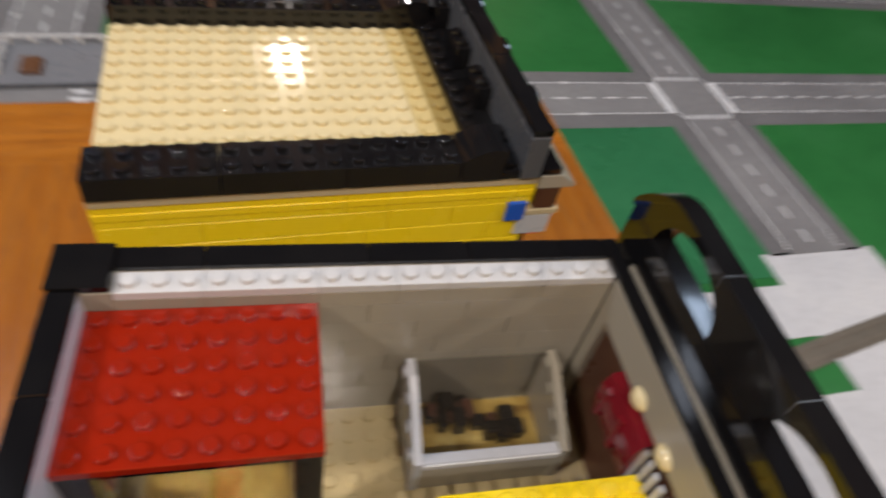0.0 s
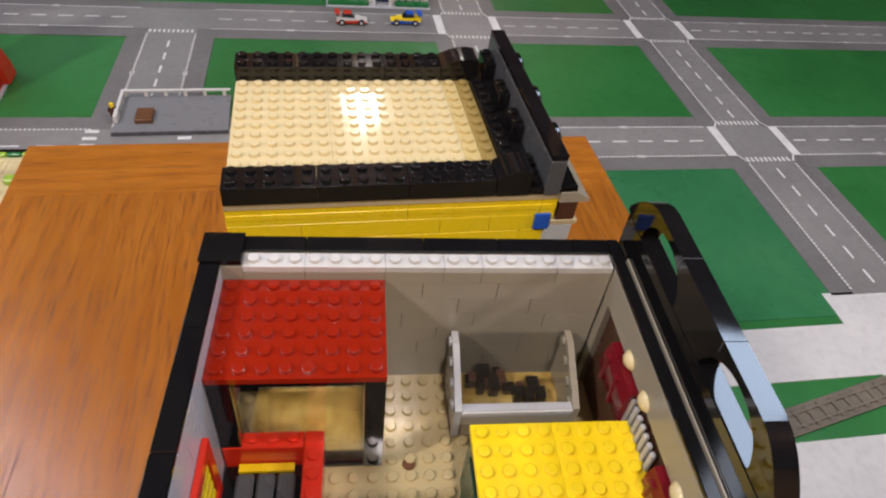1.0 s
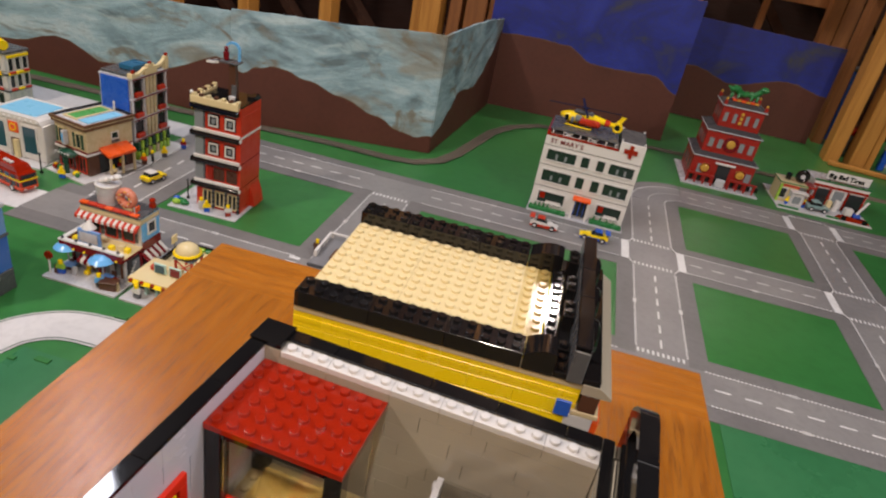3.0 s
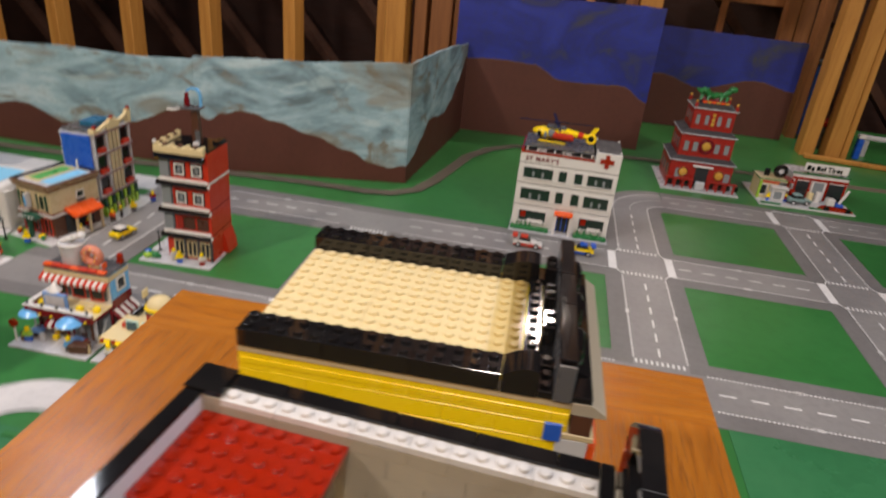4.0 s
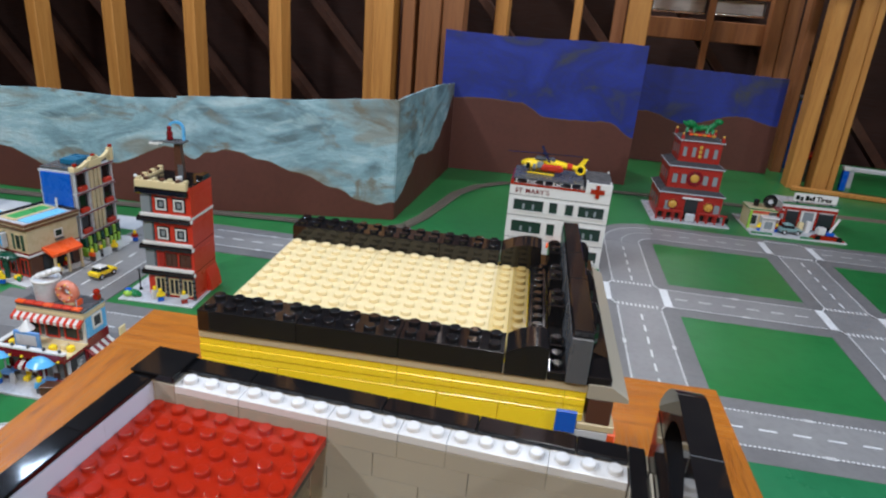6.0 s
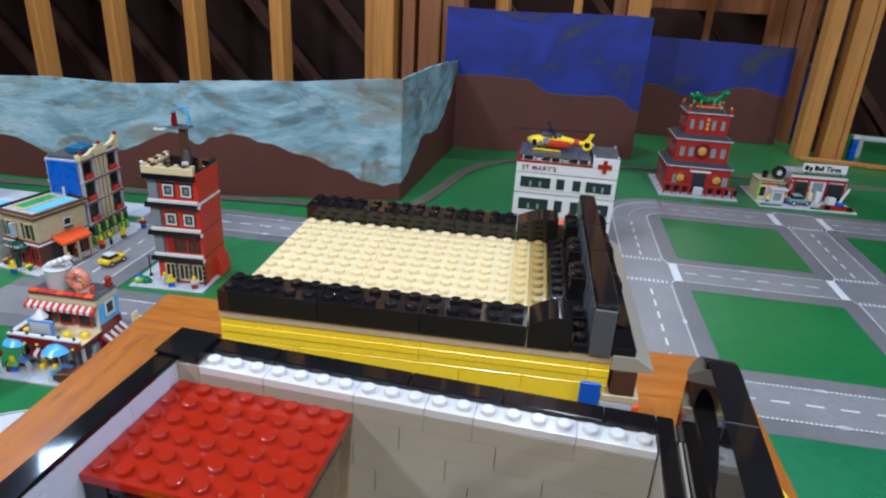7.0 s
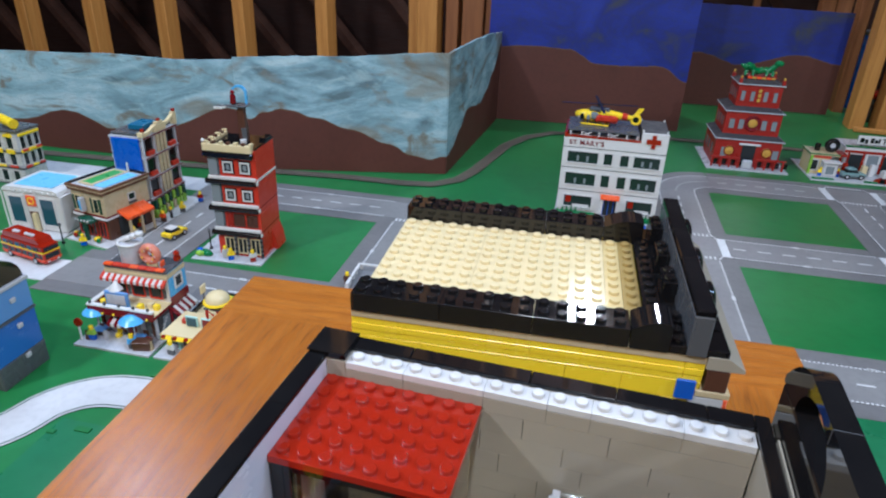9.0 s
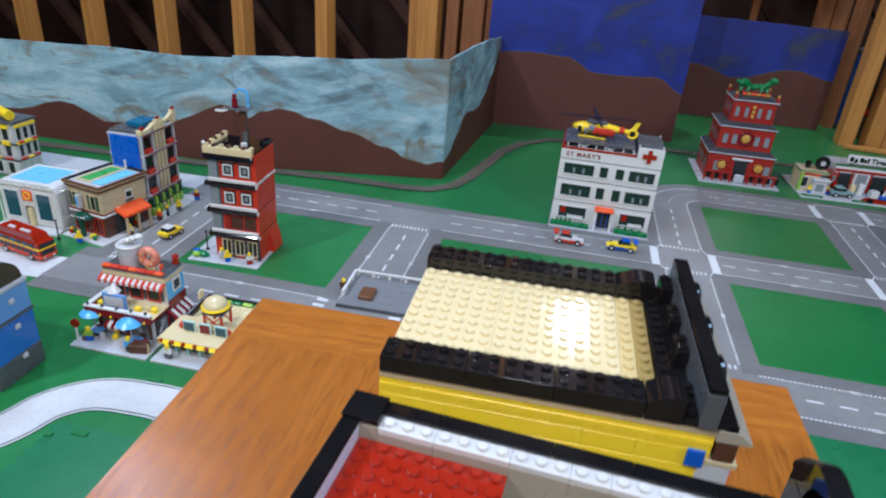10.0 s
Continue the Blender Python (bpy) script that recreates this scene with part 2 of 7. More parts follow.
NIGHT = matt("painted_blue_board", [(0.05, 0.055, 0.06), (0.012, 0.022, 0.19), (0.014, 0.028, 0.26), (0.02, 0.036, 0.30)], 4.0, 0.5, 8, 1.2, (1, 1, 1.6))
TABLEWOOD = oak("varnished_oak")
CROSSOAK = oak("varnished_oak_cross_grain", True)
ENDWOOD = wood("varnished_oak_end", (0.26, 0.08, 0.016), (0.42, 0.15, 0.034), (0.50, 0.21, 0.055), (1.2, 9, 9), 0.3, 0.0, 9.0, 0.0003)
PINE = wood("pine_stud", (0.32, 0.12, 0.016), (0.50, 0.215, 0.034), (0.62, 0.31, 0.065), (9, 9, 0.8), 0.6, 0.0, 3.0, 0.001)
REDPINE = wood("reddish_pine_stud", (0.15, 0.05, 0.013), (0.25, 0.09, 0.024), (0.33, 0.14, 0.04), (9, 9, 0.8), 0.6, 0.0, 3.0, 0.001)
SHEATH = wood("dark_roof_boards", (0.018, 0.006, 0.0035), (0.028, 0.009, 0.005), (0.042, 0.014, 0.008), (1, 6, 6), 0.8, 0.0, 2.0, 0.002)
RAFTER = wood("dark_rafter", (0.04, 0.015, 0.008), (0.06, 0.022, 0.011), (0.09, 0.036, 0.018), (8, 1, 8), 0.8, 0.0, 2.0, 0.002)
FLOORWOOD = wood("attic_floor_boards", (0.05, 0.03, 0.018), (0.08, 0.048, 0.028), (0.11, 0.07, 0.04), (1, 8, 8), 0.7, 0.0, 2.0, 0.002)
STEEL = tree("crumpled_foil")[0]
STEEL.node_tree.nodes["Principled BSDF"].inputs["Metallic"].default_value = 1.0
STEEL.node_tree.nodes["Principled BSDF"].inputs["Roughness"].default_value = 0.25
FOIL = matt("silvery_insulation", [(0.55, 0.55, 0.55), (0.8, 0.8, 0.79), (0.86, 0.86, 0.84)], 6, 0.35, 4, 0.5, (1, 1, 6))


# ---- mesh helpers ----
class Shape:
    """Points and faces gathered for one mesh."""

    def __init__(self):
        self.v, self.f, self.s, self.weld = [], [], [], False

    def add(self, pts, faces, smooth=False):
        n = len(self.v)
        self.v += [tuple(p) for p in pts]
        self.f += [tuple(n + i for i in f) for f in faces]
        self.s += [smooth] * len(faces)
        return self

    def box(self, x0, x1, y0, y1, z0, z1, c=0.0):
        if c <= 0:
            p = [(x, y, z) for z in (z0, z1) for y in (y0, y1) for x in (x0, x1)]
            return self.add(p, [(0, 2, 3, 1), (4, 5, 7, 6), (0, 1, 5, 4), (2, 6, 7, 3), (0, 4, 6, 2), (1, 3, 7, 5)])
        p, at = [], {}
        for k, z in ((0, z0), (1, z1)):
            for j, y in ((0, y0), (1, y1)):
                for i, x in ((0, x0), (1, x1)):
                    sx, sy, sz = (1 - 2 * i) * c, (1 - 2 * j) * c, (1 - 2 * k) * c
                    at[i, j, k] = len(p)
                    p += [(x, y + sy, z + sz), (x + sx, y, z + sz), (x + sx, y + sy, z)]
        g = lambda i, j, k, a: at[i, j, k] + a
        f = [(g(0, 0, 0, 0), g(0, 0, 1, 0), g(0, 1, 1, 0), g(0, 1, 0, 0)), (g(1, 0, 0, 0), g(1, 1, 0, 0), g(1, 1, 1, 0), g(1, 0, 1, 0)),
             (g(0, 0, 0, 1), g(1, 0, 0, 1), g(1, 0, 1, 1), g(0, 0, 1, 1)), (g(0, 1, 0, 1), g(0, 1, 1, 1), g(1, 1, 1, 1), g(1, 1, 0, 1)),
             (g(0, 0, 0, 2), g(0, 1, 0, 2), g(1, 1, 0, 2), g(1, 0, 0, 2)), (g(0, 0, 1, 2), g(1, 0, 1, 2), g(1, 1, 1, 2), g(0, 1, 1, 2))]
        for a in (0, 1):
            for b in (0, 1):
                f += [(g(a, b, 0, 0), g(a, b, 1, 0), g(a, b, 1, 1), g(a, b, 0, 1)), (g(a, 0, b, 0), g(a, 1, b, 0), g(a, 1, b, 2), g(a, 0, b, 2)),
                      (g(0, a, b, 1), g(1, a, b, 1), g(1, a, b, 2), g(0, a, b, 2))]
        f += [(n, n + 1, n + 2) for n in at.values()]
        return self.add(p, f)

    def tube(self, base, top, r0, r1=None, n=12, caps=True):
        r1 = r0 if r1 is None else r1
        base, top = Vector(base), Vector(top)
        turn = (top - base).to_track_quat("Z", "Y").to_matrix()
        ring = [turn @ Vector((math.cos(6.28318 * i / n), math.sin(6.28318 * i / n), 0)) for i in range(n)]
        self.add([base + r0 * d for d in ring] + [top + r1 * d for d in ring], [(i, (i + 1) % n, n + (i + 1) % n, n + i) for i in range(n)], True)
        if caps:
            self.add([base + r0 * d for d in ring], [tuple(reversed(range(n)))])
            self.add([top + r1 * d for d in ring], [tuple(range(n))])
        return self

    def stud(self, x, y, z, n=12, r=0.0024, h=0.0018):
        """A stud with a rounded upper edge."""
        c, base = (0.00045 if n >= 12 else 0.0003), len(self.v)
        rings = [(r, 0.0), (r, h - c), (r - 0.13 * c, h - 0.5 * c), (r - 0.5 * c, h - 0.13 * c), (r - c, h)] if n >= 12 else [(r, 0.0), (r, h - c), (r - c, h)]
        m = len(rings)
        turn = [(math.cos(6.28318 * i / n), math.sin(6.28318 * i / n)) for i in range(n)]
        self.v += [(x + q * a, y + q * b, z + up) for q, up in rings for a, b in turn]
        sides = [(base + k * n + i, base + k * n + (i + 1) % n, base + (k + 1) * n + (i + 1) % n, base + (k + 1) * n + i) for k in range(m - 1) for i in range(n)]
        self.f += sides + [tuple(base + (m - 1) * n + i for i in range(n))]
        self.s += [True] * len(sides) + [False]
        return self

    def ball(self, place, rx, ry=None, rz=None, n=12, m=8):
        ry, rz = ry or rx, rz or rx
        pts = [(place[0], place[1], place[2] + rz)]
        for j in range(1, m):
            a = math.pi * j / m
            pts += [(place[0] + rx * math.sin(a) * math.cos(6.28318 * i / n), place[1] + ry * math.sin(a) * math.sin(6.28318 * i / n), place[2] + rz * math.cos(a)) for i in range(n)]
        pts.append((place[0], place[1], place[2] - rz))
        f = [(0, 1 + i, 1 + (i + 1) % n) for i in range(n)]
        for j in range(m - 2):
            f += [(1 + j * n + i, 1 + (j + 1) * n + i, 1 + (j + 1) * n + (i + 1) % n, 1 + j * n + (i + 1) % n) for i in range(n)]
        e = len(pts) - 1
        f += [(e, 1 + (m - 2) * n + (i + 1) % n, 1 + (m - 2) * n + i) for i in range(n)]
        return self.add(pts, f, True)

    def ring(self, place, big, small, axis="y", n=24, m=10):
        pts = []
        for i in range(n):
            a = 6.28318 * i / n
            for j in range(m):
                b = 6.28318 * j / m
                r, w = big + small * math.cos(b), small * math.sin(b)
                d = (r * math.cos(a), w, r * math.sin(a)) if axis == "y" else (r * math.cos(a), r * math.sin(a), w) if axis == "z" else (w, r * math.cos(a), r * math.sin(a))
                pts.append([place[k] + d[k] for k in range(3)])
        return self.add(pts, [(i * m + j, ((i + 1) % n) * m + j, ((i + 1) % n) * m + (j + 1) % m, i * m + (j + 1) % m) for i in range(n) for j in range(m)], True)

    def prism(self, outline, axis, lo, hi):
        """An outline in two axes, drawn out along the third. axis 'x': (y, z); 'y': (x, z); 'z': (x, y)."""
        put = {"x": lambda a, b, c: (c, a, b), "y": lambda a, b, c: (a, c, b), "z": lambda a, b, c: (a, b, c)}[axis]
        n = len(outline)
        self.add([put(a, b, lo) for a, b in outline] + [put(a, b, hi) for a, b in outline],
                 [tuple(range(n)), tuple(reversed(range(n, 2 * n)))] + [(i, n + i, n + (i + 1) % n, (i + 1) % n) for i in range(n)])
        return self


def meshed(name, g, material):
    me = bpy.data.meshes.new(name)
    me.from_pydata(g.v, [], g.f)
    me.polygons.foreach_set("use_smooth", g.s)
    bm = bmesh.new()
    bm.from_mesh(me)
    if g.weld:
        bmesh.ops.remove_doubles(bm, verts=bm.verts, dist=1e-6)
    bmesh.ops.recalc_face_normals(bm, faces=bm.faces)
    bm.to_mesh(me)
    bm.free()
    me.materials.append(material)
    return me


def part(name, g, material, parent=None, label=""):
    ob = new(name, g if isinstance(g, bpy.types.Mesh) else meshed(name, g, material))
    ob.parent = parent
    return tagged(ob, label)


def thing(name, label, category, m=None, group=""):
    ob = new(name)
    ob.matrix_world = m or Matrix()
    ob.empty_display_size = 0.01
    return tagged(ob, label, category, group)


def setting(name, g, material, label, category):
    return tagged(part(name, g, material), label, category, kind="structure")


def bx(*a, c=0.0):
    return Shape().box(*a, c=c)


S, BR, PL = 0.008, 0.0096, 0.0032        # one stud, one brick's height, one plate's
EPS = 0.00006


def piece(nx, ny, h, studs=True, c=0.00022, n=12, slit=0.0):
    """A toy brick or plate of nx by ny studs, from the corner (0, 0, 0)."""
    g = bx(EPS + slit, nx * S - EPS - slit, EPS, ny * S - EPS, EPS, h, c=c)
    if studs:
        for i in range(nx):
            for j in range(ny):
                g.stud(S * (i + 0.5), S * (j + 0.5), h, n)
    return g


KEPT = {}


def shared(key, make, material):
    if (key, material.name) not in KEPT:
        KEPT[key, material.name] = meshed(key[0], make(), material)
    return KEPT[key, material.name]


def put(name, key, make, material, parent, place, turn=0, label=""):
    ob = part(name, shared(key, make, material), material, parent, label)
    ob.location, ob.rotation_euler = place, (0, 0, radians(turn))
    return ob


def course(parent, name, material, length, place, turn, lengths, start, h=BR, deep=1, studs=False, c=0.0, slit=0.0):
    """One course of bricks laid end to end."""
    x, k = 0, start
    while x < length:
        n = min(lengths[k % len(lengths)], length - x)
        off = Matrix.Rotation(radians(turn), 3, "Z") @ Vector((x * S, 0, 0))
        put(name, (name, n, deep, h, studs, c, slit), lambda n=n: piece(n, deep, h, studs, c, slit=slit), material, parent, Vector(place) + off, turn)
        x += n
        k += 1


# ---- the layout's ground and the attic ----
CITY = pose(0.310, 1.378, 0, 0, 0, 3.7)
DECK = 0.372                                # the table top's height


def laid(name, g, material, label, category):
    ob = setting(name, g, material, label, category)
    ob.matrix_world = CITY
    return ob


setting("ground", Shape().prism([(-3.6, -1.9), (3.4, -1.9), (3.4, 3.5), (-0.47, 3.5), (-0.47, 1.65), (-1.0, 1.49), (-3.6, 1.38)], "z", -0.03, 0.0), GRASS, "dull green painted board under the toy town", "ground")
U0, U1, V0, V1, V2 = -0.008, 0.510, -0.531, -0.018, 0.480        # middle lines of the crossing roads
for name, u0, u1, v0, v1, material in (
        ("field", 0.084, 0.417, -1.0, -0.622, SEAPLATE), ("field", 0.084, 0.417, -0.440, -0.110, GRASS), ("field", 0.084, 0.417, 0.074, 0.388, GRASS),
        ("field", 0.602, 1.3, -0.440, -0.110, GRASS), ("field", 0.602, 1.3, -1.0, -0.622, GRASS), ("field", -1.02, -0.60, -1.75, -0.935, SEAPLATE)):
    laid(name, bx(u0, u1, v0, v1, 0.0, 0.0012), material, "green toy baseplates between the grey roads", "field")

HALF, LANE = 0.0925, 0.0525


def strip(points, half, z0, z1):
    """A flat ribbon along a line of points."""
    g, n = Shape(), len(points)
    side = []
    for i, p in enumerate(points):
        a, b = Vector(points[max(0, i - 1)]), Vector(points[min(n - 1, i + 1)])
        d = (b - a).normalized()
        side.append((Vector(p) + half * Vector((-d.y, d.x)), Vector(p) - half * Vector((-d.y, d.x))))
    for i in range(n - 1):
        (a, b), (c, d) = side[i], side[i + 1]
        pts = [(q.x, q.y, z) for z in (z0, z1) for q in (a, b, d, c)]
        g.add(pts, [(3, 2, 1, 0), (4, 5, 6, 7), (0, 1, 5, 4), (2, 3, 7, 6)] + ([(3, 0, 4, 7)] if i == 0 else []) + ([(1, 2, 6, 5)] if i == n - 2 else []))
    return g


def arc(cu, cv, r, a0, a1, n=14):
    return [(cu + r * math.cos(radians(a0 + (a1 - a0) * i / n)), cv + r * math.sin(radians(a0 + (a1 - a0) * i / n))) for i in range(n + 1)]


ROADS = [
    [(-1.33, V1), (2.4, V1)], [(-1.36, V0), (2.4, V0)], [(0.102, V2), (2.4, V2)],
    [(U0, V0), (U0, 0.37)], [(-0.70, V0), (-0.70, V1)], [(U1, -0.96), (U1, V2)], [(-1.235, V0), (-1.235, V1)],
    arc(0.102, 0.37, 0.11, 180, 90)]
for k, line in enumerate(ROADS):
    laid("road_%d" % (k + 1), strip(line, HALF, 0.0, 0.0016 + 0.00004 * k), SHOULDER, "grey toy road plate with darker shoulders", "road")
    laid("lane_%d" % (k + 1), strip(line, LANE, 0.0, 0.0023 + 0.00004 * k), ASPHALT, "grey driving lanes printed on toy road plates", "road")

marks = Shape()
ZM = 0.0031


def dashes(a, b, long, gap, wide):
    a, b = Vector(a), Vector(b)
    d = (b - a).normalized()
    s, total = 0.0, (b - a).length
    while s + long <= total + 1e-6:
        p, q, w = a + d * s, a + d * (s + long), Vector((-d.y, d.x)) * wide / 2
        marks.add([(p + w).to_tuple() + (ZM,), (p - w).to_tuple() + (ZM,), (q - w).to_tuple() + (ZM,), (q + w).to_tuple() + (ZM,)], [(0, 1, 2, 3)])
        s += long + gap


def lined(a, b):
    """Edge dots and middle dashes of one stretch of road."""
    a, b = Vector(a), Vector(b)
    n = Vector((-(b - a).normalized().y, (b - a).normalized().x))
    for k in (-1, 1):
        dashes(a + n * k * 0.0515, b + n * k * 0.0515, 0.0046, 0.0030, 0.0044)
    dashes(a + (b - a).normalized() * 0.012, b, 0.030, 0.026, 0.0046)


def stretches(lo, hi, crossings, gap=0.082):
    at = lo
    for c in crossings:
        yield at, c - gap
        at = c + gap
    yield at, hi


for v in (V0, V1):
    for lo, hi in stretches(-1.30, 2.3, [-1.235 + (0.02 if v == V1 else 0.0), -0.70, U0, U1]):
        if hi - lo > 0.05:
            lined((lo, v), (hi, v))
for lo, hi in stretches(0.112, 2.3, [U1]):
    lined((lo, V2), (hi, V2))
lined((U0, V0 + 0.078), (U0, V1 - 0.078))
lined((U0, V1 + 0.075), (U0, 0.37))
lined((-0.70, V0 + 0.078), (-0.70, V1 - 0.078))
lined((-1.235, V0 + 0.078), (-1.235, V1 - 0.07))
for lo, hi in stretches(-0.95, V2 - 0.07, [V0, V1], 0.075):
    lined((U1, lo), (U1, hi))
for r in (0.11 - 0.0515, 0.11 + 0.0515, 0.11):
    pts = arc(0.102, 0.37, r, 180, 90, 30)
    for i in range(0, 30, 1 if r != 0.11 else 2):
        dashes(pts[i], pts[i + 1], (Vector(pts[i + 1]) - Vector(pts[i])).length * (0.9 if r != 0.11 else 0.98), 1, 0.0034)
for cu, cv in ((U0, V1), (U1, V1), (U1, V0), (U1, V2)):
    for k in (-1, 1):
        marks.add([(cu + k * 0.062, cv - 0.053, ZM), (cu + k * 0.082, cv - 0.053, ZM), (cu + k * 0.082, cv + 0.053, ZM), (cu + k * 0.062, cv + 0.053, ZM)], [(0, 1, 2, 3)])
        dashes((cu - 0.050, cv + k * 0.066), (cu + 0.052, cv + k * 0.066), 0.0048, 0.0052, 0.014)
        for j in (-1, 1):
            dashes((cu + k * 0.062, cv + j * 0.052), (cu + k * 0.0515, cv + j * 0.072), 0.022, 1, 0.0034)
for cu, cv, k in ((-0.70, V1, -1), (-0.70, V0, 1), (U0, V0, 1), (-1.235, V0, 1)):
    dashes((cu - 0.050, cv + k * 0.066), (cu + 0.052, cv + k * 0.066), 0.0048, 0.0052, 0.014)
for cu, cv in ((-0.78, V0), (-0.62, V0)):
    for i in range(5):
        dashes((cu - 0.012, cv + 0.044 - 0.022 * i), (cu + 0.012, cv + 0.044 - 0.022 * i), 0.024, 1, 0.010)
# wider white blocks where two road plates meet
for u in (-0.97, -0.44, 0.24, 0.78, 1.04, 1.30):
    for v in (V0, V1):
        for k in (-1, 1):
            dashes((u - 0.008, v + k * 0.0515), (u + 0.008, v + k * 0.0515), 0.016, 1, 0.0085)
for u in (-0.70, U0, U1):
    for k in (-1, 1):
        dashes((u + k * 0.0515, -0.282), (u + k * 0.0515, -0.266), 0.016, 1, 0.0085)
marks_ob = laid("road_marking", marks, PAINT, "white dotted and dashed lines on the grey roads", "road marking")
tagged(marks_ob, kind="stuff")

PATHWAY = [(-1.62, -1.30), (-1.30, -1.14), (-1.16, -1.05), (-1.085, -0.976), (-1.058, -0.91), (-1.01, -0.868), (-0.94, -0.856), (-0.85, -0.862), (-0.6, -0.92), (-0.2, -1.06), (0.1, -1.063)]


def eased(points, n=5):
    """The same line with rounded bends (Catmull-Rom)."""
    out = []
    q = [Vector(p) for p in [points[0]] + points + [points[-1]]]
    for a, b, c, d in zip(q, q[1:], q[2:], q[3:]):
        for k in range(n):
            w = k / n
            out.append(tuple(0.5 * (2 * b + (c - a) * w + (2 * a - 5 * b + 4 * c - d) * w * w + (3 * b - a - 3 * c + d) * w ** 3)))
    return out + [tuple(points[-1])]


def beside(points, off):
    """A line at a steady distance from another."""
    n, out = len(points), []
    for i, p in enumerate(points):
        d = (Vector(points[min(n - 1, i + 1)]) - Vector(points[max(0, i - 1)])).normalized()
        out.append((p[0] - off * d.y, p[1] + off * d.x))
    return out


PATHWAY = eased(PATHWAY)
laid("pavement_1", strip(PATHWAY, 0.039, 0.0, 0.0018), PAVED, "pale grey curved driveway plate", "pavement")
for k in (-1, 1):
    laid("trim", strip(beside(PATHWAY, k * 0.0345), 0.0011, 0.0, 0.0022), DKGREEN, "thin dark green line along the driveway edge", "trim")
for u, v, a, b in ((-0.985, -0.955, 0.024, 0.010), (-0.955, -0.815, 0.022, 0.009), (-1.02, -0.968, 0.012, 0.008)):
    laid("field", bx(u, u + a, v, v + b, 0.0, 0.0036, c=0.0004), GRASS, "small loose green plate on the baseplate", "field")
laid("pavement_2", bx(0.1, 0.402, -1.11, -1.017, 0.0, 0.0018), PAVED, "pale grey pavement plates", "pavement")
laid("pavement_3", bx(0.402, 0.62, -1.36, -0.955, 0.0, 0.0018), PAVED, "pale grey pavement plates", "pavement")
laid("pavement_4", bx(0.05, 0.402, -1.36, -1.20, 0.0, 0.0018), PAVED, "pale grey pavement plates", "pavement")
laid("pavement_5", bx(0.62, 2.0, -1.11, -1.017, 0.0, 0.0018), PAVED, "pale grey pavement plates", "pavement")
laid("pavement_6", strip([(-2.6, -0.60), (-1.36, -0.545)], 0.045, 0.0, 0.0018), PAVED, "pale grey pavement strip", "pavement")
laid("pavement_7", bx(-2.4, -1.33, -0.045, 0.045, 0.0, 0.0018), PAVED, "pale grey pavement strip", "pavement")
laid("pavement_8", bx(-2.4, -1.90, -0.30, -0.22, 0.0, 0.0018), PAVED, "pale grey pavement strip", "pavement")


def railway(name, points, label):
    ob = thing(name, label, "toy railway", CITY)
    part("sleeper_bed", strip(points, 0.019, 0.0, 0.003), RAILBED, ob)
    for k in (-1, 1):
        n = len(points)
        off = []
        for i, p in enumerate(points):
            d = (Vector(points[min(n - 1, i + 1)]) - Vector(points[max(0, i - 1)])).normalized()
            off.append((p[0] - k * 0.009 * d.y, p[1] + k * 0.009 * d.x))
        part("rail", strip(off, 0.0016, 0.003, 0.0055), RAIL, ob)
    ties = Shape()
    for i in range(len(points) - 1):
        a, b = Vector(points[i]), Vector(points[i + 1])
        d, s = (b - a).normalized(), 0.0
        while s < (b - a).length:
            p = a + d * s
            w, h = Vector((-d.y, d.x)) * 0.015, d * 0.004
            ties.add([(q.x, q.y, 0.0045) for q in (p + w - h, p - w - h, p - w + h, p + w + h)], [(0, 1, 2, 3)])
            s += 0.022
    tagged(part("sleeper_rest", ties, RAILBED, ob), kind="stuff")


railway("toy_railway", [(-3.2, 0.07), (-2.2, 0.09), (-1.6, 0.125), (-0.995, 0.183), (-0.80, 0.185), (-0.72, 0.20), (-0.655, 0.26), (-0.62, 0.36), (-0.585, 0.53), (-0.56, 0.66), (-0.50, 0.79), (-0.41, 0.88), (-0.2, 0.93), (0.1, 0.95), (0.6, 0.96), (2.2, 1.0)], "brown toy train track curving past the backdrop")
railway("toy_railway", [(0.0, -1.21), (0.19, -1.178), (0.38, -1.137), (0.8, -1.06), (1.4, -0.95)], "brown toy train track beside the pale pavement")


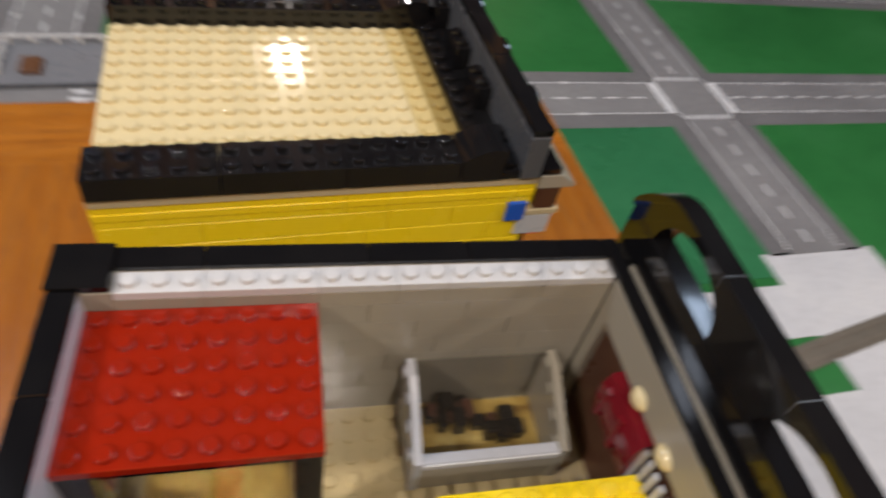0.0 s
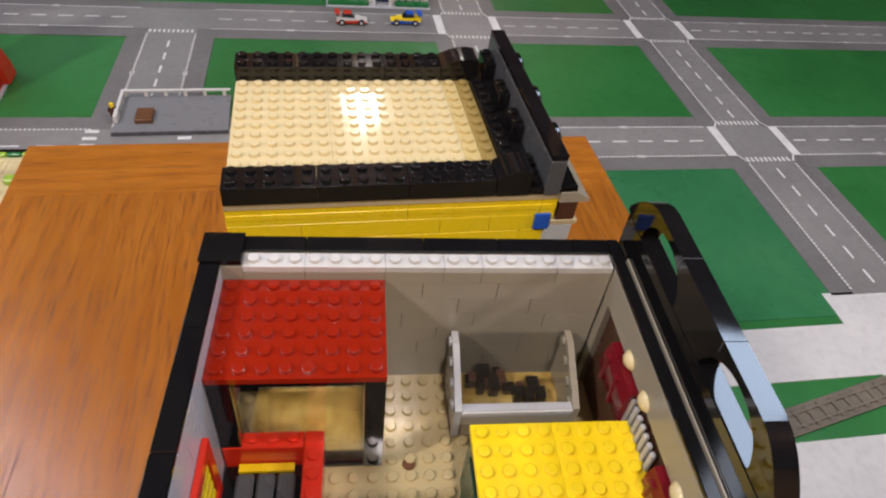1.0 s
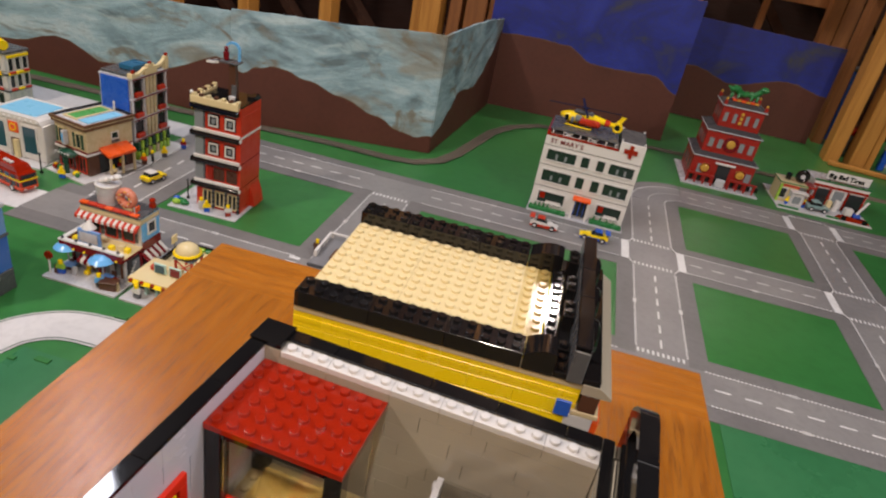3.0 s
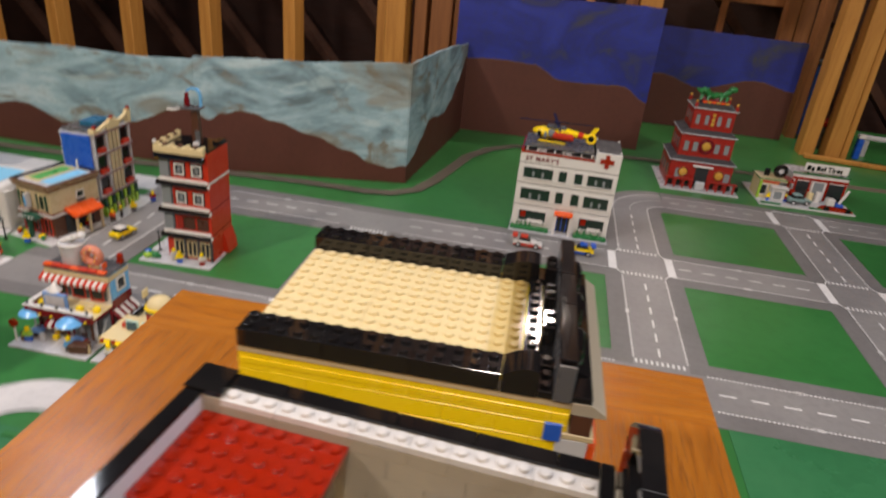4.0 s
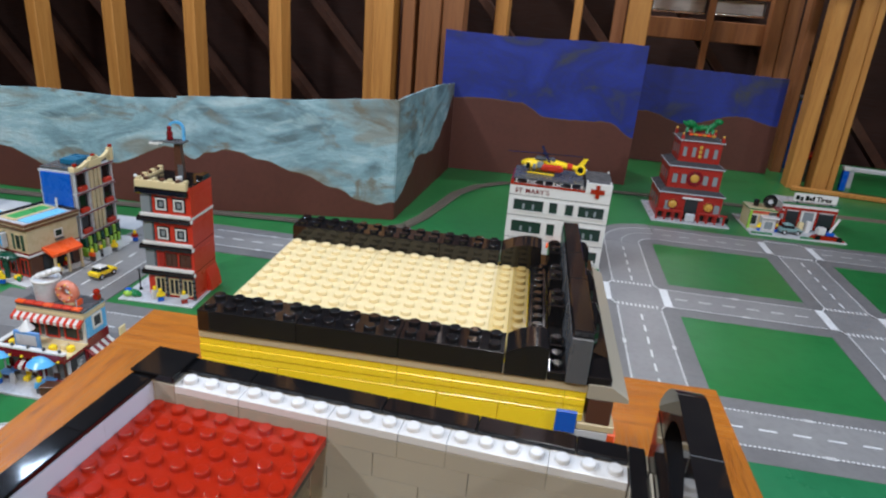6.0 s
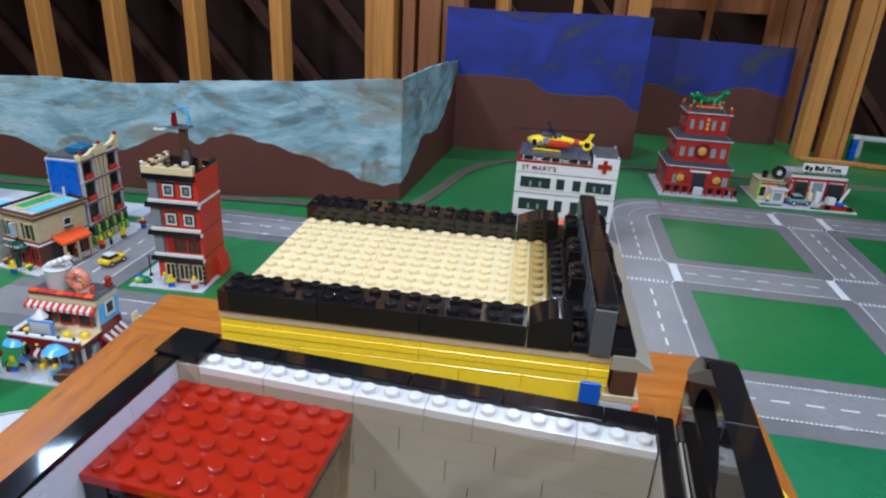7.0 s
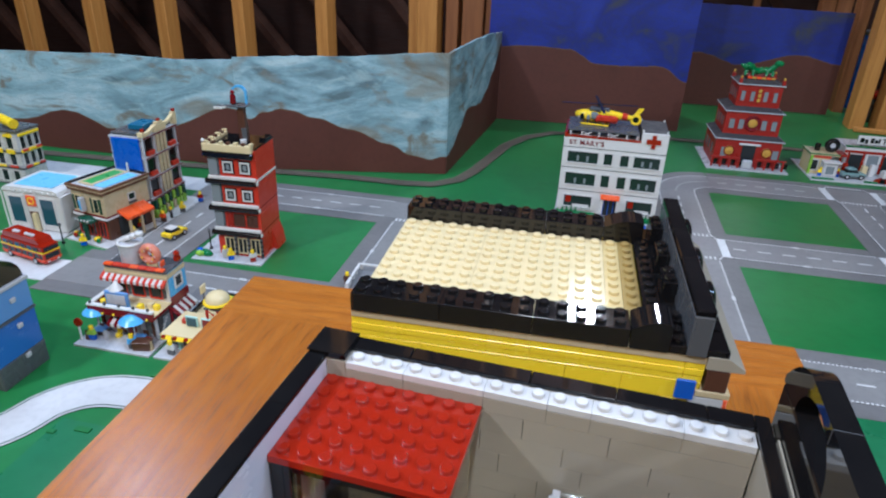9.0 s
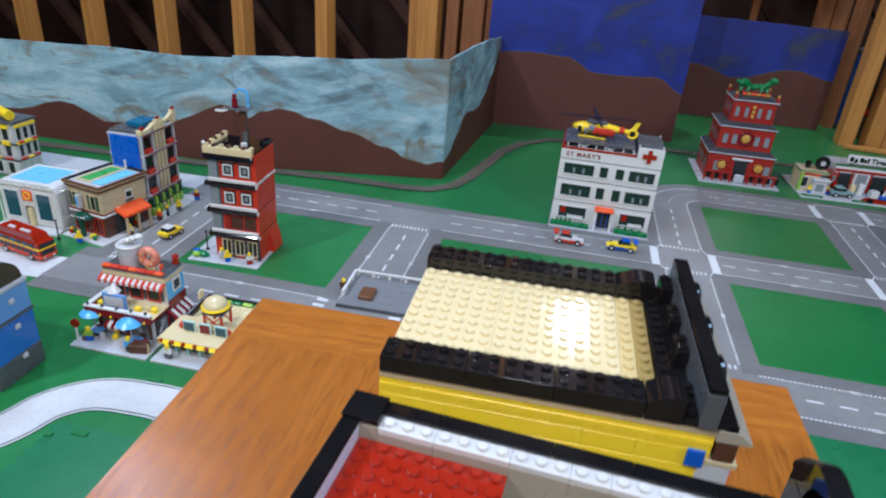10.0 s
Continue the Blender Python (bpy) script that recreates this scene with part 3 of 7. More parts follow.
# ---- backdrop boards ----
def board(name, line, tops, edge, paints, label, thick=0.008):
    """A standing board along a line of (x, y): the upper paint above the wavy edge, the lower below it. tops and edge: heights along it from 0 to 1."""
    ob = thing(name, label, "backdrop")
    tagged(ob, kind="structure")
    def along(table, s):
        for (s0, z0), (s1, z1) in zip(table, table[1:]):
            if s0 <= s <= s1:
                w = (s - s0) / max(1e-9, s1 - s0)
                w = w * w * (3 - 2 * w)
                return z0 + (z1 - z0) * w
        return table[-1][1]
    lens = [0.0]
    for a, b in zip(line, line[1:]):
        lens.append(lens[-1] + math.dist(a, b))
    n = 48
    rows = []
    for i in range(n + 1):
        s = i / n
        d = s * lens[-1]
        k = max(j for j in range(len(lens) - 1) if lens[j] <= d + 1e-9)
        w = (d - lens[k]) / (lens[k + 1] - lens[k])
        (x0, y0), (x1, y1) = line[k], line[k + 1]
        t = Vector((x1 - x0, y1 - y0)).normalized()
        x, y = x0 + (x1 - x0) * w, y0 + (y1 - y0) * w
        zt = along(tops, s) + 0.003 * noise.noise((s * 17, y0, 1))
        ze = along(edge, s) + 0.004 * noise.noise((s * 23, y0, 2))
        rows.append((x, y, -t.y * thick, t.x * thick, zt, min(ze, zt - 0.002)))
    for label2, a, b, paint in (("lower_paint", None, 5, paints[1]), ("upper_paint", 5, 4, paints[0])):
        g = Shape()
        for p, q in zip(rows, rows[1:]):
            za, zb = (0.001, 0.001) if a is None else (p[a], q[a])
            g.add([(p[0], p[1], za), (q[0], q[1], zb), (q[0], q[1], q[b]), (p[0], p[1], p[b]),
                   (p[0] + p[2], p[1] + p[3], za), (q[0] + q[2], q[1] + q[3], zb), (q[0] + q[2], q[1] + q[3], q[b]), (p[0] + p[2], p[1] + p[3], p[b])],
                  [(0, 1, 2, 3), (7, 6, 5, 4), (3, 2, 6, 7), (1, 0, 4, 5), (0, 3, 7, 4), (2, 1, 5, 6)])
        g.weld = True
        part(label2, g, paint, ob)
    g = Shape()
    for p, q in zip(rows, rows[1:]):
        a, b = (p[0] - 0.07 * p[2], p[1] - 0.07 * p[3]), (q[0] - 0.07 * q[2], q[1] - 0.07 * q[3])
        w0, w1 = 0.0016 + 0.0012 * noise.noise((40 * p[0], 40 * p[1], 3)), 0.0016 + 0.0012 * noise.noise((40 * q[0], 40 * q[1], 3))
        za, zb = min(p[5] + w0, p[4]), min(q[5] + w1, q[4])
        g.add([(*a, p[5] - w0), (*b, q[5] - w1), (*b, zb), (*a, za), (p[0], p[1], p[5] - w0), (q[0], q[1], q[5] - w1), (q[0], q[1], zb), (p[0], p[1], za)], [(0, 1, 2, 3), (3, 2, 6, 7), (1, 0, 4, 5)])
    g.weld = True
    part("brushed_edge", g, EDGEPAINT, ob, "thin ochre paint line along the hills")
    return ob


board("backdrop", [(-3.4, 1.35), (-1.865, 1.40), (-1.01, 1.465)], [(0, 0.30), (0.62, 0.296), (0.765, 0.305), (0.842, 0.314), (0.92, 0.310), (1, 0.322)],
      [(0, 0.10), (0.5, 0.06), (0.64, 0.079), (0.69, 0.086), (0.75, 0.128), (0.77, 0.122), (0.817, 0.080), (0.849, 0.087), (0.92, 0.114), (0.956, 0.159), (0.98, 0.181), (1, 0.177)], (SKYSHEET, HILLS), "tall board painted with grey-blue clouds over brown hills")
board("backdrop", [(-1.005, 1.458), (-0.413, 1.634)], [(0, 0.332), (0.4, 0.342), (1, 0.362)],
      [(0, 0.168), (0.06, 0.154), (0.12, 0.177), (0.22, 0.189), (0.37, 0.162), (0.55, 0.129), (0.724, 0.089), (0.834, 0.056), (0.92, 0.044), (1, 0.054)], (SKYSHEET, HILLS), "tall board painted with grey-blue clouds over brown hills")
board("backdrop", [(-0.409, 1.636), (-0.398, 2.345)], [(0, 0.362), (0.4, 0.362), (0.65, 0.357), (1, 0.34)],
      [(0, 0.054), (0.08, 0.066), (0.2, 0.106), (0.32, 0.150), (0.57, 0.133), (0.71, 0.162), (0.82, 0.21), (1, 0.295)], (SKYSHEET, HILLS), "tall board painted with grey-blue clouds over brown hills")
board("backdrop", [(-0.45, 2.352), (0.305, 2.455)], [(0, 0.535), (0.3, 0.53), (1, 0.538)],
      [(0, 0.283), (0.24, 0.292), (0.4, 0.288), (0.56, 0.236), (0.72, 0.238), (0.86, 0.244), (1, 0.190)], (NIGHT, HILLS), "standing board painted deep blue over brown hills")
board("backdrop", [(0.28, 2.98), (0.96, 3.02)], [(0, 0.436), (1, 0.428)],
      [(0, 0.225), (0.15, 0.23), (0.4, 0.188), (0.75, 0.246), (1, 0.215)], (NIGHT, HILLS), "standing board painted deep blue over brown hills")


# ---- trestles under the layout board ----
for x in (-3.3, -1.6, 0.1, 1.8, 3.2):
    for y in (-1.75, 1.25):
        timber_leg = setting("trestle_leg", bx(x - 0.045, x + 0.045, y - 0.045, y + 0.045, -0.8, -0.125, c=0.003), PINE, "pine trestle leg under the layout board", "leg")
for y in (-1.75, 1.25):
    setting("joist", bx(-3.5, 3.35, y - 0.02, y + 0.02, -0.1248, -0.0302, c=0.002), PINE, "pine joist under the layout board", "joist")

# ---- attic timber ----
def timber(name, material, label, x, y, w, d, z0, z1, lean=0.0, turn=0.0, category="timber"):
    ob = part(name, bx(-w / 2, w / 2, -d / 2, d / 2, 0, z1 - z0, c=0.003), material)
    ob.matrix_world = pose(x, y, z0, 0, lean, turn)
    return tagged(ob, label, category, "attic timbers", "structure")


for k in range(-6, 5):
    x = -1.178 - 0.398 * k
    if x < -0.9:
        timber("wall_stud", PINE, "rough pine wall stud", x - 0.014, 2.47, 0.055, 0.09, -0.8, 2.7)
timber("wall_stud", PINE, "doubled pine post", -0.713, 2.43, 0.084, 0.09, -0.8, 2.7)
timber("wall_stud", PINE, "doubled pine post", -0.778, 2.46, 0.044, 0.09, -0.8, 2.7)
for x, y, w, m in ((-0.622, 2.47, 0.05, REDPINE), (-0.534, 2.46, 0.086, REDPINE), (-0.446, 2.48, 0.086, REDPINE), (-0.297, 2.75, 0.056, PINE), (0.016, 2.75, 0.034, PINE),
                   (0.258, 2.72, 0.088, PINE), (0.185, 2.78, 0.05, REDPINE)):
    timber("wall_stud", m, "rough pine wall stud in the dim attic", x, y, w, 0.09, -0.8, 2.7)
for x, y, w, lean, m in ((0.992, 3.60, 0.062, -1.5, REDPINE), (1.062, 3.60, 0.070, -1.5, REDPINE), (1.024, 3.145, 0.046, -0.8, REDPINE), (1.022, 2.838, 0.056, -0.2, PINE), (1.118, 2.828, 0.060, -0.3, PINE), (1.1655, 2.842, 0.027, -0.3, PINE)):
    timber("wall_stud", m, "pine post in the dim attic", x, y, w, 0.09, -0.02, 2.7, lean)
timber("crossbeam", REDPINE, "reddish pine crossbeam under the insulation", 0.66, 3.66, 0.60, 0.05, 0.535, 0.640)
timber("crossbeam", REDPINE, "reddish pine crossbeam over the insulation", 0.66, 3.66, 0.60, 0.05, 0.752, 0.790)
timber("wall_stud", REDPINE, "short pine stud", 0.660, 3.60, 0.032, 0.05, 0.2, 1.2)
for x0, x1, z0, z1 in ((0.372, 0.638, 0.668, 0.748), (0.685, 0.932, 0.672, 0.748), (0.37, 0.955, 0.795, 0.95)):
    ob = part("insulation_panel", bx(x0, x1, 3.69, 3.71, z0, z1, c=0.008), FOIL)
    tagged(ob, "silvery insulation panel between attic timbers", "insulation", kind="structure")
    ob = part("insulation_edge", Shape().tube((x0, 3.685, z0), (x1, 3.685, z0 + 0.003), 0.007, n=10), STEEL)
    tagged(ob, "shiny crumpled foil edge under the insulation", "insulation", kind="structure")
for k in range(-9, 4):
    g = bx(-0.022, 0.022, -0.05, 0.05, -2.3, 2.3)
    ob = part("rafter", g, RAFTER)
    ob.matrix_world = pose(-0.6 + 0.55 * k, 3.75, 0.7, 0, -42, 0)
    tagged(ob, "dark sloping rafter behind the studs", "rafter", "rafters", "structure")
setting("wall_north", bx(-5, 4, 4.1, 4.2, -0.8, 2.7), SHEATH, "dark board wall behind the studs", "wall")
# Out-of-view board added so that less light reaches the far bay.
setting("wall_header", bx(0.32, 0.98, 2.50, 2.56, 0.86, 2.7), SHEATH, "unseen dark board added to shade the far attic bay", "wall")
setting("wall_south", bx(-5, 4, -3.4, -3.3, -0.8, 2.7), PINE, "bare pine boarded wall", "wall")
setting("wall_west", bx(-5.1, -5, -3.4, 4.2, -0.8, 2.7), SHEATH, "dark board wall", "wall")
setting("wall_east", bx(4, 4.1, -3.4, 4.2, -0.8, 2.7), SHEATH, "dark board wall", "wall")
setting("ceiling", bx(-5.1, 4.1, -3.4, 4.2, 2.7, 2.8), SHEATH, "dark roof boards", "ceiling")
setting("floor", bx(-5.1, 4.1, -3.4, 4.2, -0.85, -0.8), FLOORWOOD, "brown attic floor boards", "floor")

# ---- the varnished table under the two large buildings ----
TABLE = pose(-0.227, 0.277, 0, 0, 0, 4.75)
table = thing("side_table", "varnished orange-brown oak table standing over the toy town", "table", TABLE)
part("tabletop", bx(0.0, 0.482, -0.85, -0.06495, DECK - 0.022, DECK, c=0.00008), TABLEWOOD, table)
part("end_board", bx(0.0, 0.482, -0.0649, 0.0, DECK - 0.022, DECK, c=0.00008), CROSSOAK, table)
for x, y in ((0.03, -0.03), (0.45, -0.03), (0.03, -0.82), (0.45, -0.82)):
    part("leg", bx(x - 0.02, x + 0.02, y - 0.02, y + 0.02, 0, DECK - 0.022, c=0.003), ENDWOOD, table)


# ---- the open toy building (its roof lifted off) ----
house = thing("toy_building", "open-topped grey toy brick building with black rim, standing on the table", "toy building")
TOP = 0.5183
FLOORZ = 0.4440
X0, X1, Y0, Y1 = -0.020, 0.172, -0.116, 0.012
# lower storey and floor
part("lower_storey", bx(X0 + 0.0004, 0.1546, Y0 + 0.0004, Y1 - 0.0004, DECK, FLOORZ - PL - 0.0004, c=0.0004), TANWALL, house, "beige toy brick walls of the lower storey")
floorg = bx(X0 + 0.0002, 0.1546, Y0 + 0.0002, Y1 - 0.0002, FLOORZ - PL, FLOORZ)
for i in range(-1, 19):
    for j in range(-13, 0):
        floorg.stud(i * S, j * S, FLOORZ, 10)
part("studded_floor", floorg, FLOORTAN, house, "tan studded floor plate")
LONGS = [4, 3, 6, 2, 4, 3]
BOND = [[4, 4, 6, 4, 2], [2, 4, 4, 6, 4], [3, 4, 4, 4, 5], [1, 4, 4, 4, 4, 3], [4, 4, 4, 4, 4], [2, 4, 4, 4, 6]]
rows = 7
zb = TOP - rows * BR
part("footing", bx(-0.012, 0.148, -0.0036, 0.0036, FLOORZ, zb), TANWALL, house)
for r in range(rows - 1):
    course(house, "brick", TANWALL, 20, (-0.012, -0.004, zb + r * BR), 0, BOND[r], 0, slit=0.00006)
    course(house, "brick", COOLPALE, 13, (-0.020, -0.004, zb + r * BR), -90, LONGS, r + 2, slit=0.0001)
put("brick", ("brick", 1, 1, BR, False), lambda: piece(1, 1, BR, False), TANWALL, house, (-0.012, -0.004, zb + 6 * BR))
for x, n in ((0, 3), (3, 4), (7, 3), (10, 2), (12, 4), (16, 3)):
    put("plate", ("plate", n, 1, PL, True), lambda n=n: piece(n, 1, PL, True, n=16), PLATEWHITE, house, (-0.004 + x * S, -0.004, zb + 7 * BR - PL))
    put("brick", ("brick", n, 1, 2 * PL, False), lambda n=n: piece(n, 1, 2 * PL, False, 0.00006), TANWALL, house, (-0.004 + x * S, -0.004, zb + 6 * BR))
course(house, "brick", COOLPALE, 13, (-0.020, -0.004, zb + 6 * BR), -90, LONGS, 1)
part("footing", bx(-0.0196, -0.0124, -0.108, -0.004, FLOORZ, zb), GREYL, house)
part("back_skin", bx(-0.020, 0.1546, 0.0042, 0.0118, FLOORZ, TOP - 0.0002, c=0.0003), TANWALL, house, "beige outer skin of the back wall")
part("front_wall", bx(-0.020, 0.1546, -0.116, -0.108, FLOORZ, TOP - 0.0002, c=0.0003), TANWALL, house, "beige toy brick front wall")
# black rim tiles
TILE = lambda n: (lambda: piece(n, 1, 0.0022, False, 0.0004))
for x, n in ((0, 4), (4, 6), (10, 4), (14, 4), (18, 2)):
    put("rim_tile", ("rim_tile", n), TILE(n), BLACK, house, (-0.012 + x * S, 0.004, TOP - 0.0002))
put("rim_tile", ("rim_tile", 2), TILE(2), BLACK, house, (-0.020, -0.004, TOP + 0.0003))
part("corner_tile", bx(-0.0204, -0.0042, -0.0044, 0.0121, TOP + 0.0023, TOP + 0.0036, c=0.0003), BLACK, house, "raised black corner tile")
put("rim_tile", ("rim_tile", 1), TILE(1), BLACK, house, (-0.020, 0.004, TOP - 0.0002))
for y, n in ((-1, 4), (3, 6), (9, 3)):
    put("rim_tile", ("rim_tile", n), TILE(n), BLACK, house, (-0.020, -0.004 - y * S - S, TOP), -90)
for x, n in ((0, 2), (2, 4), (6, 6), (12, 4), (16, 5)):
    put("rim_tile", ("rim_tile", n), TILE(n), BLACK, house, (-0.020 + x * S, -0.116, TOP - 0.0002))
# street wall
part("lintel", bx(0.1482, 0.1534, -0.108, -0.004, TOP - 0.017, TOP - 0.0002, c=0.0003), TANWALL, house, "beige lintel over the street windows")
for y0, y1 in ((-0.0095, -0.004), (-0.108, -0.102)):
    part("pillar", bx(0.1484, 0.1532, y0, y1, FLOORZ, TOP - 0.0172, c=0.0003), TANWALL, house)
# Dark brown stands in for the shade inside the window recess.
part("window_back", bx(0.1515, 0.1534, -0.102, -0.0095, FLOORZ, TOP - 0.0172), BROWN, house, "window recess with its shade put into dark brown")
part("window_sill", bx(0.1490, 0.1514, -0.102, -0.050, FLOORZ, FLOORZ + 2 * BR, c=0.0003), GREYL, house)
for k in range(7):
    part("rib", bx(0.1470, 0.1489, -0.0785 + 0.0038 * k, -0.0761 + 0.0038 * k, 0.4635, 0.497, c=0.0004), GREYL, house)
for y in (-0.037, -0.092):
    g = Shape().prism([(0.1512, 0.476), (0.1462, 0.478), (0.1442, 0.486), (0.1440, 0.493), (0.1458, 0.4988), (0.1512, 0.5000)], "y", y - 0.017, y + 0.009)
    curtain = part("curtain", g, MAROON, house, "glossy maroon curtain piece")
    for k in (-1, 1):
        part("fold", Shape().tube((0.1452, y - 0.001 + 0.006 * k, 0.481), (0.1450, y - 0.001 + 0.005 * k, 0.496), 0.0018, n=10), MAROON, curtain)
    for k in (-1, 1):
        part("window_lamp", Shape().ball((0.150, y - 0.013 + 0.0095 * k, 0.5035), 0.0045, 0.005, 0.004), CREAM, house, "cream window lamp")
part("rim_strip", bx(0.1482, 0.1534, -0.116, 0.012, TOP - 0.0001, TOP + 0.002, c=0.0004), BLACK, house, "black tiles along the street wall")
part("grey_line", bx(0.1538, 0.1545, -0.114, -0.001, TOP - 0.002, TOP + 0.0028), TANWALL, house, "thin grey edge")
part("facade", bx(0.1548, 0.1630, -0.117, 0.013, DECK, 0.5350, c=0.0005), BLACK, house, "black street front")


def crest():
    """The arched parapet with its two round-headed openings, drawn in (y, z)."""
    g = Shape()
    g.weld = True
    a, b, n = 0.0145, -0.1185, 60
    mid, half = (a + b) / 2, (a - b) / 2
    foot = 0.5351
    def upper(y):
        s = abs(y - mid) / half
        return 0.5530 - 0.0155 * max(0.0, (s - 0.62) / 0.38) ** 2.2
    def lower(y):
        for c in (-0.0215, -0.0845):
            w = (y - c) / 0.0190
            if abs(w) < 1:
                return foot + 0.0145 * math.sqrt(1 - w * w)
        return foot
    ys = [a + (b - a) * i / n for i in range(n + 1)]
    for c in (-0.0215, -0.0845):
        ys += [c + 0.0190 * math.cos(math.pi * i / 20) for i in range(21)]
    ys = sorted(set(round(y, 5) for y in ys))
    for p, q in zip(ys, ys[1:]):
        m = [(x, y, z) for x in (0.1550, 0.1628) for y, z in ((p, lower(p)), (q, lower(q)), (q, upper(q)), (p, upper(p)))]
        g.add(m, [(0, 1, 2, 3), (7, 6, 5, 4), (3, 2, 6, 7), (1, 0, 4, 5)])
    for y in (ys[0], ys[-1]):
        g.add([(0.1550, y, lower(y)), (0.1628, y, lower(y)), (0.1628, y, upper(y)), (0.1550, y, upper(y))], [(0, 1, 2, 3)])
    return g


part("arched_parapet", crest(), BLACK, house, "glossy black arched parapet with two openings")
for y in (-0.033, -0.070):
    part("joint", bx(0.1549, 0.1629, y - 0.00015, y + 0.00015, 0.548, 0.5531), GREYD, house)
part("street_sign", Shape().tube((0.1630, -0.050, 0.5395), (0.1660, -0.050, 0.5395), 0.0088, 0.0088, n=24).tube((0.1660, -0.050, 0.5395), (0.1672, -0.050, 0.5395), 0.0088, 0.0074, n=24), YELLOW, house, "round yellow sign on the street front")
part("wall_bracket", bx(-0.0285, -0.0204, -0.109, -0.085, 0.452, 0.474, c=0.0004), RED, house, "red bricks on the outer side wall")

# ---- inside the open building ----
booth = thing("glass_booth", "red-roofed glass booth with black posts in the room's corner", "booth")
roof = piece(8, 6, PL, True, n=16)
ob = part("roof", roof, RED, booth, "glossy red studded roof plate")
ob.location = (-0.012, -0.052, 0.5080)
for x, y in ((-0.0118, -0.0515), (0.0440, -0.0515), (-0.0118, -0.0125)):
    part("post", bx(x, x + 0.0078, y, y + 0.0078, FLOORZ + 0.0018, 0.5079, c=0.0003), BLACK, booth)
for g in (bx(-0.0038, 0.0438, -0.0512, -0.0475, 0.5050, 0.5079, c=0.0003), bx(0.0478, 0.0515, -0.0436, -0.0126, 0.5050, 0.5079, c=0.0003)):
    part("lintel", g, BLACK, booth)
part("base", bx(-0.0038, 0.0438, -0.0512, -0.0445, FLOORZ + 0.0018, 0.4485, c=0.0003), BLACK, booth)
part("glass_pane", bx(-0.0036, 0.0436, -0.0500, -0.0488, 0.4487, 0.5048), SMOKE, booth, "smoky plastic pane").visible_shadow = False
part("glass_pane", bx(0.0490, 0.0502, -0.0434, -0.0128, FLOORZ + 0.0020, 0.5048), SMOKE, booth, "smoky plastic pane").visible_shadow = False
part("booth_floor", bx(-0.0036, 0.0436, -0.0440, -0.0130, FLOORZ + 0.0019, 0.4485), GOLDFLOOR, booth, "mottled brown floor of the booth")
part("clear_seat", Shape().prism([(-0.040, 0.4487), (-0.0385, 0.4487), (-0.026, 0.468), (-0.0275, 0.468)], "x", 0.004, 0.038), CLEAR, booth, "slanting clear pane").visible_shadow = False

counter = thing("red_counter", "red brick counter round a black seat, on the tan floor", "counter")
Z1 = FLOORZ + 2 * BR + 0.0015
for k, (x0, x1, y0, y1) in enumerate(((-0.0118, 0.0198, -0.0520, -0.0442), (0.0202, 0.0280, -0.0920, -0.0442))):
    g = bx(x0, x1, y0, y1, FLOORZ + 0.0018, Z1, c=0.0004)
    for n in range(4 - k):
        g.stud(x0 + 0.0039 + 0.008 * n * (1 - k), y1 - 0.0039 - 0.008 * (n + 1) * k, Z1, 12)
    part("brick", g, BRIGHTRED, counter)
part("seat", bx(-0.0116, 0.0196, -0.092, -0.0525, FLOORZ + 0.0018, FLOORZ + 0.0080, c=0.0006), BLACK, counter, "black seat inside the counter")
part("tan_edge", bx(-0.0060, 0.0160, -0.0560, -0.0526, FLOORZ + 0.0081, FLOORZ + 0.0095), YELLOW, counter)
for x in (-0.006, 0.002, 0.010):
    part("cushion", bx(x, x + 0.007, -0.074, -0.058, FLOORZ + 0.0081, FLOORZ + 0.0125, c=0.001), GREYD, counter)

pic = thing("wall_window", "red-framed toy window with yellow shutters on the grey wall", "window")
for g in (bx(-0.0119, -0.0095, -0.0935, -0.0652, 0.4910, 0.4965, c=0.0003), bx(-0.0119, -0.0095, -0.0935, -0.0652, 0.4605, 0.4660, c=0.0003),
          bx(-0.0119, -0.0095, -0.0700, -0.0652, 0.4662, 0.4908, c=0.0003), bx(-0.0119, -0.0095, -0.0935, -0.0885, 0.4662, 0.4908, c=0.0003)):
    part("frame", g, BRIGHTRED, pic)
part("panel", bx(-0.0119, -0.0112, -0.0884, -0.0701, 0.4662, 0.4908), RED, pic)
for k in range(4):
    part("slat", bx(-0.0111, -0.0098, -0.0870, -0.0715, 0.4680 + 0.0058 * k, 0.4722 + 0.0058 * k, c=0.0003), YELLOW, pic)

case = thing("display_case", "clear plastic display case with white edges holding dark parts", "display case")
ZF = FLOORZ + 0.0018
for x in (0.0825, 0.1345):
    side = part("side_panel", Shape().prism([(-0.0385, ZF), (-0.0060, ZF), (-0.0060, 0.4800), (-0.0130, 0.4800), (-0.0385, 0.4660)], "x", x, x + 0.0030), GREYL if x < 0.1 else TANWALL, case, "pale grey side panel" if x < 0.1 else "beige side panel")
    for k in range(4):
        part("stud", Shape().tube((x - 0.0012, -0.033 + 0.008 * k, 0.4630 + 0.0045 * k), (x + 0.0001, -0.033 + 0.008 * k, 0.4630 + 0.0045 * k), 0.0024, n=10), GREYL if x < 0.1 else TANWALL, side)
part("front_rail", bx(0.0856, 0.1344, -0.0385, -0.0345, 0.4610, 0.4660, c=0.0004), GREYL, case)
part("front_pane", bx(0.0856, 0.1344, -0.0380, -0.0368, ZF, 0.4609), TANWALL, case)
